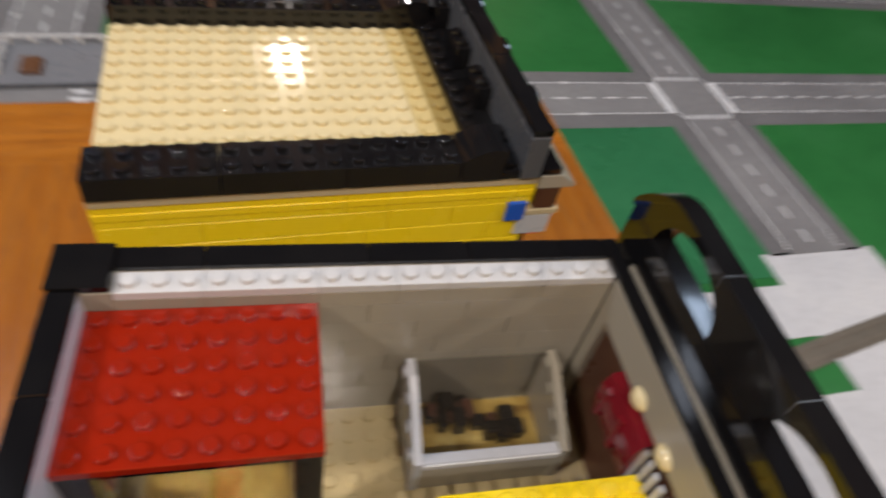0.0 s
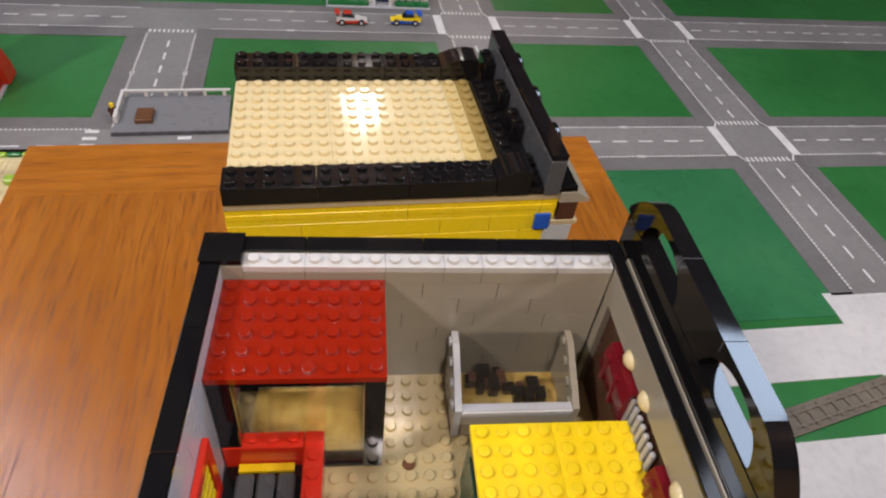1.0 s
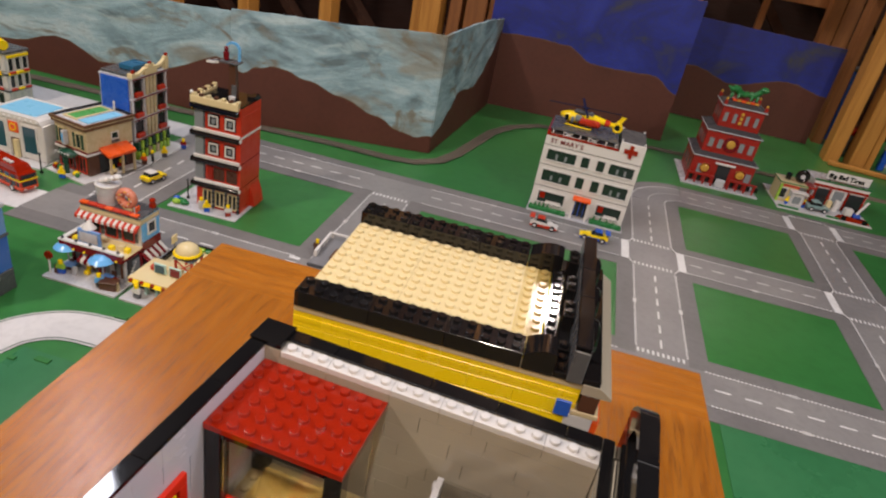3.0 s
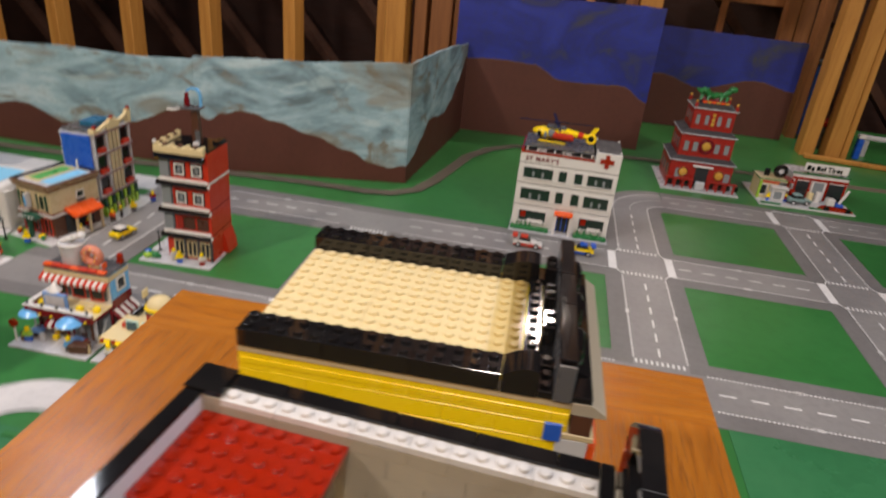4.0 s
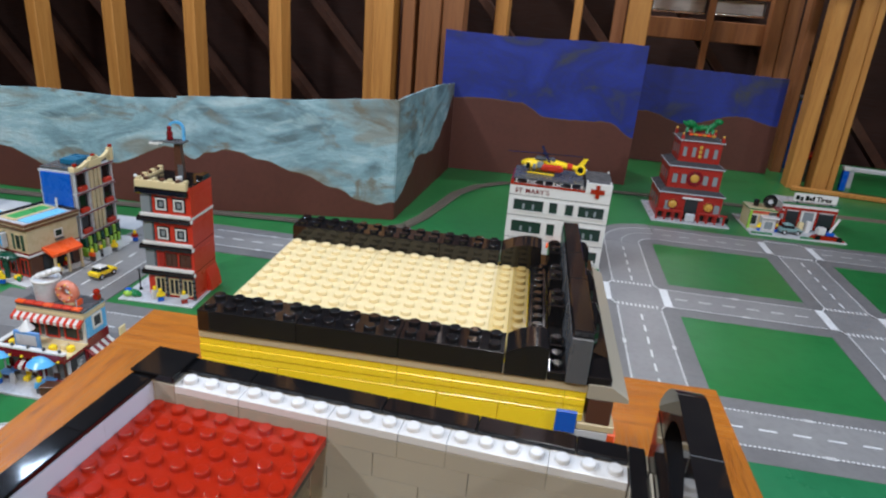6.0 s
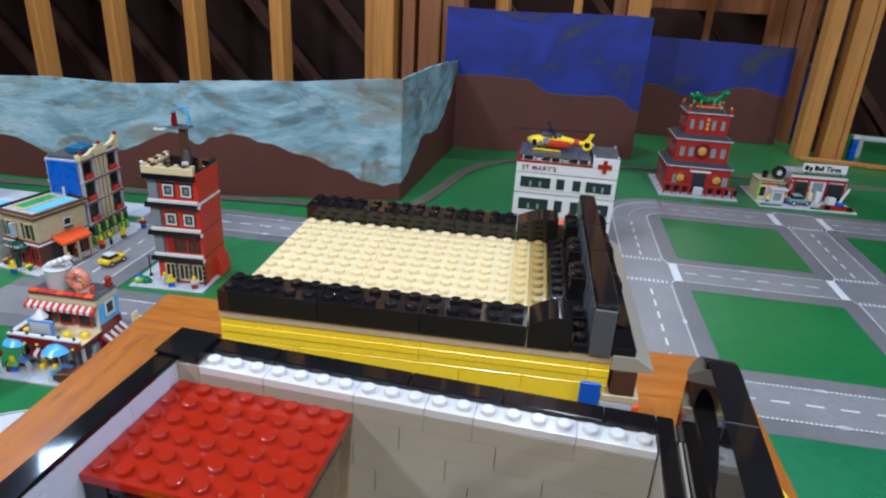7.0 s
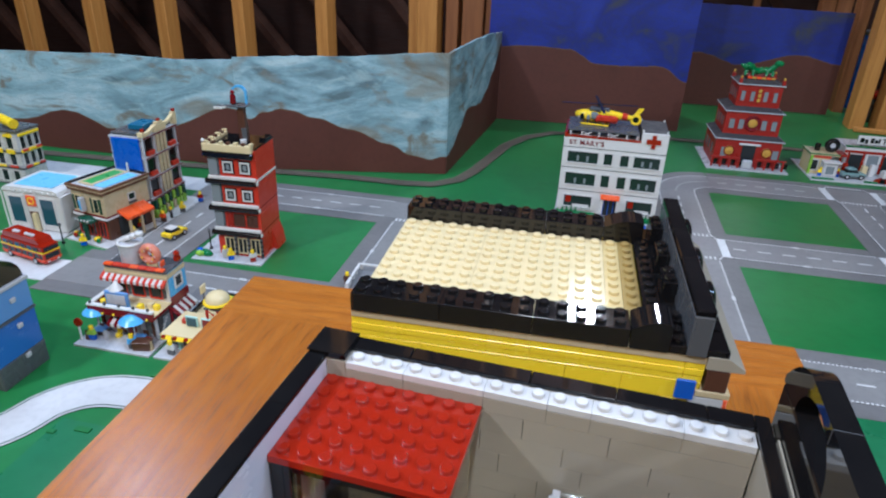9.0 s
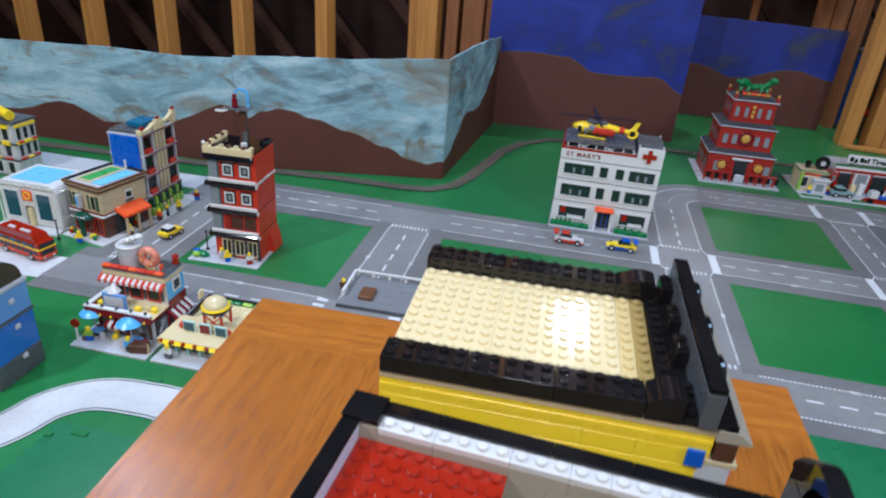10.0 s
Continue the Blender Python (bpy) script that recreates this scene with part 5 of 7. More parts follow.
for cx, cz, r, y in (((x0 + x1) / 2, 0.146, 0.026, y0), (0.068, 0.056, 0.017, tiers[0][2]), (0.186, 0.056, 0.017, tiers[0][2])):
    rd = part("roundel", Shape().tube((cx, y - 0.003, cz), (cx, y, cz), r, n=24), MAROON if r > 0.02 else GOLD, pg, "round gold ornament")
    part("boss", Shape().ball((cx, y - 0.003, cz), r * 0.55, 0.003, r * 0.55), GOLD, rd)
    part("rim", Shape().ring((cx, y - 0.003, cz), r * 0.9, r * 0.1, "y", 20, 6), MAROON, rd)
for k in range(3):
    part("gold_sign", bx(0.126, 0.136, 0.074, 0.0778, 0.212 + 0.015 * k, 0.223 + 0.015 * k, c=0.001), GOLD, pg)
part("door", bx(0.108, 0.150, 0.0385, 0.0405, 0.012, 0.078), DARKPANE, pg)
part("door_lintel", bx(0.096, 0.162, 0.032, 0.0398, 0.078, 0.084, c=0.001), WHITE, pg)
part("statue_block", bx(0.112, 0.144, 0.012, 0.024, 0.005, 0.034, c=0.004), GREYL, pg, "pale grey entrance block")
for k in range(9):
    x = 0.018 + 0.0275 * k
    if not 0.105 < x < 0.15:
        part("post", bx(x - 0.003, x + 0.003, 0.014, 0.020, 0.005, 0.036, c=0.0006), PAGODARED, pg)
        part("dark_bay", bx(x + 0.004, x + 0.022, 0.0375, 0.0397, 0.008, 0.026), BLACK, pg)
for a, b in ((0.010, 0.104), (0.152, 0.246)):
    part("rail", bx(a, b, 0.0135, 0.0205, 0.0362, 0.041, c=0.0006), PAGODARED, pg)
for x in (0.066, 0.196):
    for y in (0.080, 0.193):
        fin = part("finial", bx(x - 0.005, x + 0.005, y - 0.005, y + 0.005, 0.2690, 0.284, c=0.001), PAGODARED, pg)
        part("ball", Shape().ball((x, y, 0.2885), 0.0045, n=10, m=7), GOLD, fin)
part("ridge", bx(0.088, 0.176, 0.104, 0.170, 0.2802, 0.288, c=0.001), PAGODARED, pg)
for k in range(6):
    part("ridge_tile", bx(0.0885 + 0.0147 * k, 0.101 + 0.0147 * k, 0.1015, 0.1038, 0.2806, 0.2872, c=0.0006), GOLD if k % 2 else ORANGE, pg)
dragon = site("toy_dragon", "green toy dragon lying on the pagoda roof", "toy dragon", 0.102, 0.632, 1.0, z=0.288)
g = Shape()
pts = [(0.092, 0.12, 0.026), (0.104, 0.125, 0.030), (0.118, 0.13, 0.016), (0.135, 0.135, 0.012), (0.150, 0.132, 0.018), (0.164, 0.128, 0.016), (0.176, 0.125, 0.028), (0.186, 0.122, 0.040)]
for i, (p, q) in enumerate(zip(pts, pts[1:])):
    g.tube(p, q, 0.0125 - 0.0005 * i, 0.0120 - 0.0005 * i, n=9)
part("body", g, GREENP, dragon)
part("head", Shape().ball((0.189, 0.120, 0.042), 0.015, 0.011, 0.010).tube((0.19, 0.12, 0.042), (0.182, 0.12, 0.052), 0.002, 0.0006, n=6), GREENP, dragon)
for x in (0.095, 0.118, 0.160, 0.178):
    part("leg", Shape().tube((x, 0.122, 0.014), (x - 0.004, 0.114, 0.0), 0.0065, 0.0045, n=7), GREENP, dragon)
part("tail", Shape().tube((0.092, 0.12, 0.026), (0.074, 0.118, 0.034), 0.0105, 0.003, n=7), GREENP, dragon)

# tyre shop
ts = site("toy_tyre_shop", "white and red toy tyre workshop with a white sign board", "toy building", 0.430, 0.612, 2.0)
part("baseplate", bx(0, 0.304, 0.0, 0.22, 0, 0.004, c=0.0006), PAVED, ts)
for x0, x1 in ((0.004, 0.07), (0.16, 0.20)):
    part("lawn", bx(x0, x1, 0.004, 0.014, 0.004, 0.009, c=0.001), GREENP, ts)
part("office", bx(0.004, 0.066, 0.064, 0.14, 0.004, 0.066, c=0.0006), CREAM, ts, "cream office block")
part("office_front", bx(0.040, 0.084, 0.034, 0.0638, 0.004, 0.050, c=0.0006), GREYL, ts, "pale grey porch")
window(ts, 0.012, 0.030, 0.018, 0.050, 0.064, WHITE, DARKPANE)
window(ts, 0.048, 0.074, 0.014, 0.040, 0.034, WHITE, PANE)
part("office_roof", bx(0.0, 0.090, 0.058, 0.15, 0.0662, 0.070, c=0.0006), CREAM, ts)
part("roof_trim", bx(-0.001, 0.091, 0.0560, 0.0579, 0.0702, 0.0735, c=0.0004), GREENP, ts, "green roof edge")
part("roof_trim", bx(-0.0024, -0.0002, 0.0580, 0.150, 0.0702, 0.0735, c=0.0004), GREENP, ts, "green roof edge")
part("red_frieze", bx(0.004, 0.066, 0.0615, 0.0638, 0.0580, 0.0655), BRICKRED, ts)
part("porch_roof", bx(0.036, 0.090, 0.028, 0.0578, 0.0502, 0.055, c=0.0006), WHITE, ts)
part("green_post", bx(0.003, 0.010, 0.055, 0.063, 0.004, 0.066, c=0.0006), LIME, ts)
part("workshop", bx(0.120, 0.300, 0.110, 0.21, 0.004, 0.086, c=0.0006), WHITE, ts, "white workshop walls")
part("workshop_roof", bx(0.118, 0.302, 0.112, 0.212, 0.0862, 0.090, c=0.0006), GREYL, ts)
for z in (0.070, 0.030):
    part("red_band", bx(0.1195, 0.3005, 0.1085, 0.1099, z, z + 0.009), RED, ts)
for x0, x1, m in ((0.136, 0.176, DARKPANE), (0.192, 0.226, PANE), (0.240, 0.290, DARKPANE)):
    part("garage_door", bx(x0, x1, 0.1062, 0.1084, 0.006, 0.066), m, ts)
    for x in (x0 - 0.006, x1):
        part("door_post", bx(x, x + 0.006, 0.1048, 0.1084, 0.006, 0.0695, c=0.0004), RED if m is DARKPANE else WHITE, ts)
part("canopy", bx(0.0905, 0.119, 0.070, 0.13, 0.064, 0.070, c=0.0006), RED, ts)
part("canopy_post", bx(0.096, 0.102, 0.072, 0.078, 0.004, 0.0639), RED, ts)
tyre = part("giant_tyre", Shape().ring((0.070, 0.092, 0.094), 0.0150, 0.0085, "y"), BLACK, ts, "large black tyre on the roof")
part("hub", Shape().tube((0.070, 0.087, 0.094), (0.070, 0.097, 0.094), 0.011, n=16), GREYL, tyre)
part("roof_barrel", Shape().tube((0.034, 0.110, 0.0702), (0.034, 0.110, 0.092), 0.009, n=12), BLACK, ts)
part("workshop_edge", bx(0.117, 0.303, 0.1080, 0.1118, 0.0902, 0.0945, c=0.0004), GREENP, ts, "green roof edge")
for k in range(4):
    part("wall_panel", bx(0.1215 + 0.003 * k, 0.1240 + 0.003 * k, 0.1066, 0.1084, 0.010, 0.064), WHITE if k % 2 else GREYL, ts)
part("sign_board", bx(0.150, 0.290, 0.113, 0.119, 0.100, 0.128, c=0.0006), WHITE, ts)
for x0, x1, z0, z1 in ((0.156, 0.168, 0.106, 0.121), (0.171, 0.180, 0.103, 0.117), (0.187, 0.198, 0.106, 0.122), (0.200, 0.208, 0.106, 0.117), (0.210, 0.216, 0.106, 0.122)):
    part("sign_bar", bx(x0, x1, 0.1118, 0.1129, z0, z1), BLACK, ts)
txt = bpy.data.curves.new("lettering", "FONT")
txt.body, txt.size, txt.extrude, txt.offset = "Tires", 0.0235, 0.0004, 0.0006
txt.materials.append(BLACK)
ob = new("lettering", txt)
ob.parent = ts
ob.matrix_local = pose(0.222, 0.1122, 0.1055, 90, 0, 0)
tagged(ob, "black sign lettering")
for x in (0.165, 0.275):
    part("sign_post", bx(x, x + 0.005, 0.1192, 0.124, 0.0902, 0.115), GREYD, ts)
for x, y, w, h, m in ((0.105, 0.050, 0.012, 0.045, RED), (0.178, 0.085, 0.016, 0.030, CREAM), (0.200, 0.078, 0.014, 0.038, WHITE), (0.118, 0.090, 0.010, 0.030, ORANGE), (0.232, 0.070, 0.014, 0.020, GREYL)):
    part("shop_stand", bx(x, x + w, y, y + w, 0.004, 0.004 + h, c=0.001).stud(x + w / 2, y + w / 2, 0.004 + h, 8), m, ts)
for k in range(4):
    part("spare_tyre", Shape().ring((0.246 + 0.012 * k, 0.094, 0.0135), 0.0065, 0.003, "x", 14, 7), BLACK, ts)
part("tow_ramp", Shape().prism([(0.196, 0.004), (0.300, 0.004), (0.292, 0.012), (0.230, 0.020), (0.206, 0.014)], "y", 0.008, 0.034), RED, ts, "red tow truck bed")
part("crane_cab", bx(0.210, 0.234, 0.010, 0.032, 0.0205, 0.044, c=0.002), WHITE, ts)
part("crane_base", bx(0.238, 0.262, 0.010, 0.032, 0.0200, 0.030, c=0.001), BLUE, ts)
part("crane_arm", Shape().tube((0.250, 0.020, 0.030), (0.270, 0.024, 0.076), 0.0045, n=8), WHITE, ts)
for x in (0.212, 0.280):
    part("wheel", Shape().tube((x, 0.006, 0.011), (x, 0.0078, 0.011), 0.009, n=14), BLACK, ts)
toy_car("toy_van", "pale teal toy van parked before the tyre workshop", 0.562, 0.662, 10, plastic("pale_teal_plastic", (0.22, 0.36, 0.36), 0.25), PANE, plastic("pale_teal_roof", (0.24, 0.38, 0.38), 0.25), GREYD, 0.0044)
figure(0.520, 0.660, RED, BLUE, 0.0042)
figure(0.466, 0.655, YELLOW, BLUE, 0.0042)

# red brick tower
tw = site("toy_tower", "slim red brick toy tower with black and white cornices", "toy building", -1.074, -0.382, 3.0)
TW, TD = 0.105, 0.096
part("baseplate", bx(-0.052, TW + 0.006, -0.036, TD + 0.004, 0, 0.004, c=0.0006), GREYL, tw)
levels = (0.004, 0.052, 0.110, 0.172, 0.232)
for k, (z0, z1) in enumerate(zip(levels, levels[1:])):
    part("storey_wall", bx(0.0, TW, 0.0, TD, z0 + 0.0001, z1, c=0.0006), BRICKRED, tw, "red brick walls")
    if k:
        part("corner_glazing", bx(-0.0014, 0.018, -0.0014, 0.030, z0 + 0.0205, z1 - 0.0004), PANE, tw, "grey corner glazing")
        part("corner_post", bx(0.0182, 0.0225, -0.0018, 0.0004, z0 + 0.0205, z1 - 0.0004), GREYD, tw)
part("storey_wall", bx(0.0, TW, 0.0, TD, 0.2321, 0.252, c=0.0006), BRICKRED, tw, "red brick walls")
part("skirt", Shape().prism([(TW, 0.004), (TW + 0.012, 0.004), (TW + 0.008, 0.030), (TW, 0.055)], "y", 0.05, TD), BRICKRED, tw)


def cornice(z, over):
    """A black half-round cornice with a white ledge on it."""
    out = [(-over * math.cos(radians(15 * k)) - 0.002, z + 0.006 + 0.006 * math.sin(radians(15 * k))) for k in range(-6, 7)] + [(0.03, z + 0.012), (0.03, z)]
    part("cornice", Shape().prism(out, "x", -0.010, TW - 0.004), BLACK, tw, "rounded black cornice")
    part("white_ledge", bx(-0.004, TW - 0.002, -0.0052, 0.04, z + 0.0122, z + 0.0195, c=0.001), WHITE, tw)
    part("ledge_end", bx(TW - 0.0018, TW + 0.0014, -0.006, 0.002, z + 0.004, z + 0.012, c=0.001), WHITE, tw)


for z in levels[1:4]:
    cornice(z, 0.007)
part("cornice", bx(-0.010, TW - 0.004, -0.009, 0.03, 0.232, 0.246, c=0.003), BLACK, tw, "rounded black cornice")
part("side_band", bx(TW + 0.0001, TW + 0.0016, -0.002, TD, 0.1835, 0.1885), WHITE, tw)
for z in levels[1:3]:
    part("side_joint", bx(TW + 0.0001, TW + 0.0006, 0.0, TD, z + 0.013, z + 0.0145), MAROON, tw)
for z in (0.140, 0.203):
    for x in (0.034, 0.072):
        w = window(tw, x, x + 0.016, z, z + 0.019, -0.0012, WHITE, DARKPANE, 0.003)
        part("surround", bx(x - 0.0055, x + 0.0215, -0.0011, 0.0, z - 0.0055, z + 0.0245), BLACK, w)
        part("glass_light", bx(x + 0.004, x + 0.012, -0.0024, -0.0018, z + 0.004, z + 0.015), PANE, w)
for x in (0.044, 0.074):
    window(tw, x, x + 0.022, 0.078, 0.103, 0.0, BROWN, BROWN, 0.0016, 1)
part("pier", bx(0.027, 0.040, -0.0016, 0.0, 0.074, 0.1098), RED, tw)
for x in (0.018, 0.048, 0.078):
    window(tw, x, x + 0.018, 0.012, 0.046, 0.0, CREAM, DARKPANE, 0.0024, 1)
    col = part("column", Shape().tube((x + 0.0245, -0.004, 0.004), (x + 0.0245, -0.004, 0.0518), 0.003, n=8), GREYD, tw)
    for k in range(4):
        part("collar", Shape().tube((x + 0.0245, -0.004, 0.010 + 0.011 * k), (x + 0.0245, -0.004, 0.013 + 0.011 * k), 0.0038, n=8), BLACK, col)
part("red_plinth", bx(0.036, TW, -0.0022, 0.0, 0.004, 0.0095), RED, tw)
part("roof", bx(0.002, TW, 0.002, TD, 0.252, 0.256), BLACK, tw)
part("roof_block", bx(0.088, 0.104, 0.060, 0.092, 0.2562, 0.262, c=0.001), BLACK, tw)
for g in (bx(-0.008, TW * 0.96, -0.008, 0.004, 0.2462, 0.262, c=0.001), bx(-0.008, 0.004, 0.0042, TD * 0.92, 0.2462, 0.262, c=0.001)):
    part("coping", g, CREAM, tw, "cream battlement coping")
for k in range(7):
    part("merlon", bx(-0.004 + 0.0165 * k, 0.003 + 0.0165 * k, -0.007, 0.003, 0.2622, 0.2670), BROWN if k in (1, 3, 5) else CREAM, tw)
    if k < 6:
        part("merlon", bx(-0.007, 0.003, 0.008 + 0.015 * k, 0.0145 + 0.015 * k, 0.2622, 0.2675), BROWN if k in (0, 2, 4) else CREAM, tw)
part("white_knob", Shape().ball((-0.005, -0.005, 0.268), 0.004, n=8, m=6), WHITE, tw)
mast = part("mast", Shape().prism([(0.053, 0.2562), (0.071, 0.2562), (0.067, 0.330), (0.054, 0.330)], "y", 0.044, 0.056), BROWN, tw, "dark brown mast")
part("mast_step", bx(0.060, 0.072, 0.041, 0.0438, 0.2564, 0.286, c=0.001), GREYD, mast)
part("mast_foot", Shape().tube((0.066, 0.034, 0.2562), (0.066, 0.034, 0.263), 0.007, n=10), WHITE, tw)
part("platform", bx(0.034, 0.076, 0.036, 0.066, 0.3302, 0.334, c=0.001), GREYD, tw)
for k in range(3):
    part("spike", bx(0.008 + 0.004 * k, 0.026 + 0.004 * k, 0.032 + 0.009 * k, 0.037 + 0.009 * k, 0.326, 0.330), WHITE, tw)
part("rod", Shape().tube((0.034, 0.050, 0.331), (0.012, 0.036, 0.331), 0.0016, n=6), GREYD, tw)
g = bx(-0.006, 0.006, -0.0035, 0.0035, 0, 0.021, c=0.003).ball((0, 0, 0.025), 0.005)
ob = part("toy_figure", g, MAROON)
ob.matrix_world = CITY @ pose(-1.030, -0.334, 0.3342, 0, 0, 30)
tagged(ob, "plain maroon toy figure on the tower platform", "toy figure", "toy figures")
curl = [(0.017 * math.cos(radians(a)), 0.022 + 0.017 * math.sin(radians(a))) for a in range(0, 151, 15)]
g = Shape().prism([(0.017, 0.0)] + curl + [(0.72 * y, 0.022 + 0.72 * (z - 0.022)) for y, z in reversed(curl)] + [(0.0122, 0.0)], "y", -0.003, 0.003)
ob = part("toy_banner", g, SKYBLUE)
ob.matrix_world = CITY @ pose(-1.022, -0.322, 0.3342, 0, 0, 10)
tagged(ob, "light blue curved banner on the tower platform", "banner")
for u, v, m in ((-1.112, -0.405, LIME), (-1.104, -0.395, GREENP), (-1.118, -0.392, BLUE), (-1.095, -0.402, GREENP)):
    ob = part("toy_shrub", Shape().ball((0, 0, 0.006), 0.009, 0.008, 0.007, 8, 6).ball((0.006, 0.003, 0.004), 0.006, n=8, m=5), m)
    ob.matrix_world = CITY @ pose(u, v, 0.004)
    tagged(ob, "small bright plastic shrub beside the tower", "shrub", "shrubs")
figure(-1.035, -0.405, YELLOW, BLUE, 0.0042)
figure(-0.985, -0.400, WHITE, RED, 0.0042)
figure(-1.052, -0.398, WHITE, WHITE, 0.0042)

# cafe with the giant cup
cf = site("toy_cafe", "toy corner cafe with striped awnings and a giant roof cup", "toy building", -1.144, -0.767, 0.5)
part("baseplate", bx(0.008, 0.154, -0.004, 0.166, 0, 0.0045, c=0.0006), GREYL, cf)
part("ground_floor", bx(0.028, 0.146, 0.050, 0.138, 0.0045, 0.050, c=0.0006), ROOFGREY, cf, "dark ground floor walls")
for x in (0.034, 0.062, 0.090, 0.116):
    window(cf, x, x + 0.018, 0.010, 0.042, 0.050, GREYL, PANE, 0.002)
    part("column", Shape().tube((x + 0.025, 0.046, 0.0045), (x + 0.025, 0.046, 0.050), 0.0035, n=8), MAROON if x == 0.062 else GREYL, cf)
for y in (0.060, 0.084, 0.108):
    part("side_window", bx(0.1455, 0.1474, y, y + 0.018, 0.010, 0.042), PANE, cf)
    part("side_column", Shape().tube((0.149, y + 0.021, 0.0045), (0.149, y + 0.021, 0.050), 0.003, n=8), MAROON, cf)
for k in range(14):
    part("dot", Shape().tube((0.1460, 0.052 + 0.0035 * (k % 7), 0.012 + 0.005 * k % 0.03), (0.1478, 0.052 + 0.0035 * (k % 7), 0.012 + 0.005 * k % 0.03), 0.0016, n=6), WHITE, cf)
for k in range(6):
    x = 0.030 + 0.020 * k
    part("door_leaf", bx(x, x + 0.007, 0.0468, 0.0492, 0.006, 0.040, c=0.0005), (MAROON, WHITE, UMBER)[k % 3], cf)
for k, x in enumerate((0.030, 0.066, 0.118)):
    part("cafe_chair", bx(x, x + 0.009, 0.030, 0.039, 0.0046, 0.013, c=0.001).box(x, x + 0.009, 0.0385, 0.0408, 0.0132, 0.024), (BROWN, YELLOW, BROWN)[k], cf)
part("balcony", bx(0.022, 0.148, 0.030, 0.140, 0.0502, 0.056, c=0.0006), MAROON, cf)
part("balcony_floor", bx(0.0282, 0.1478, 0.0362, 0.1398, 0.0561, 0.0566), CREAM, cf)
for g in (bx(0.022, 0.148, 0.030, 0.036, 0.0562, 0.066), bx(0.022, 0.028, 0.0362, 0.140, 0.0562, 0.066)):
    part("balcony_wall", g, MAROON, cf)
for g in (bx(0.021, 0.149, 0.029, 0.037, 0.0662, 0.069), bx(0.021, 0.029, 0.0372, 0.140, 0.0662, 0.069)):
    part("balcony_coping", g, WHITE, cf)


def striped(parent, x0, x1, y0, y1, z0, z1, n, a, b, name="awning", along="x"):
    aw = None
    for k in range(n):
        lo, hi = x0 + (x1 - x0) * k / n, x0 + (x1 - x0) * (k + 1) / n
        g = Shape().prism([(y0, z0), (y1, z1), (y1, z1 - 0.003), (y0, z0 - 0.006)], "x", lo, hi) if along == "x" else Shape().prism([(y0, z0), (y1, z1), (y1, z1 - 0.003), (y0, z0 - 0.006)], "y", lo, hi)
        part("awning_stripe", g, a if k % 2 else b, parent)


striped(cf, 0.058, 0.098, 0.026, 0.050, 0.036, 0.049, 6, WHITE, MAROON)
part("upper_floor", bx(0.030, 0.146, 0.088, 0.138, 0.0562, 0.104, c=0.0006), WHITE, cf, "white upper floor walls")
for x in (0.040, 0.075, 0.110):
    window(cf, x, x + 0.022, 0.064, 0.090, 0.088, BRICKRED, DARKPANE, 0.002)
striped(cf, 0.022, 0.148, 0.073, 0.088, 0.0985, 0.107, 21, WHITE, BRICKRED)
part("side_wall", bx(0.1461, 0.1485, 0.090, 0.140, 0.066, 0.116, c=0.0004), SKYBLUE, cf, "light blue side wall")
window(cf, 0.106, 0.124, 0.080, 0.100, 0.1485, WHITE, DARKPANE, 0.003, side="x")
part("side_band", bx(0.1481, 0.1500, 0.088, 0.140, 0.050, 0.0655), MAROON, cf)
striped(cf, 0.080, 0.138, 0.166, 0.1501, 0.036, 0.049, 8, WHITE, MAROON, along="y")
for k in range(3):
    part("roof_band", bx(0.026, 0.1490, 0.083 + 0.001 * k, 0.140, 0.1042 + 0.0034 * k, 0.1072 + 0.0034 * k), CREAM if k % 2 else TAN, cf)
part("roof", bx(0.026, 0.1486, 0.084, 0.1404, 0.1148, 0.119, c=0.0006), GREYD, cf)
for k in range(7):
    part("roof_tile", bx(0.027 + 0.017 * k, 0.0425 + 0.017 * k, 0.082, 0.092, 0.1192, 0.1235, c=0.0008), BRICKRED if k % 3 else ORANGE, cf)
cup = part("giant_cup", Shape().tube((0.066, 0.113, 0.1192), (0.066, 0.113, 0.156), 0.0195, 0.0215, n=24), GREYL, cf, "giant pale grey cup")
part("cup_rim", Shape().ring((0.066, 0.113, 0.156), 0.0205, 0.0026, "z"), WHITE, cup)
g = Shape()
for k in range(7):
    g.ball((0.054 + 0.006 * k, 0.113 + 0.004 * math.sin(3 * k), 0.159 + 0.0028 * k), 0.0075, 0.008, 0.005, 10, 6)
part("cream_swirl", g, WHITE, cup)
ring = part("doughnut", Shape().ring((0.108, 0.106, 0.140), 0.0135, 0.0075, "y"), PINK, cf, "orange-pink doughnut sign")
for k in range(18):
    a = 6.283 * k / 18
    r = 0.0135 + 0.003 * math.sin(5 * k)
    part("sprinkle", Shape().ball((0.108 + r * math.cos(a), 0.0988, 0.140 + r * math.sin(a)), 0.0014, n=6, m=4), (WHITE, YELLOW, RED)[k % 3], ring)
part("doughnut_stand", bx(0.104, 0.122, 0.100, 0.114, 0.1192, 0.124), CREAM, cf)
part("roof_lamp", bx(0.136, 0.146, 0.128, 0.138, 0.1192, 0.128, c=0.001).ball((0.141, 0.133, 0.133), 0.006), RED, cf)
tv = part("billboard", bx(0.046, 0.092, 0.048, 0.053, 0.0562, 0.088, c=0.001), MIDBLUE, cf, "light blue framed billboard")
part("billboard_face", bx(0.051, 0.087, 0.0468, 0.0479, 0.064, 0.083), GREYL, tv)
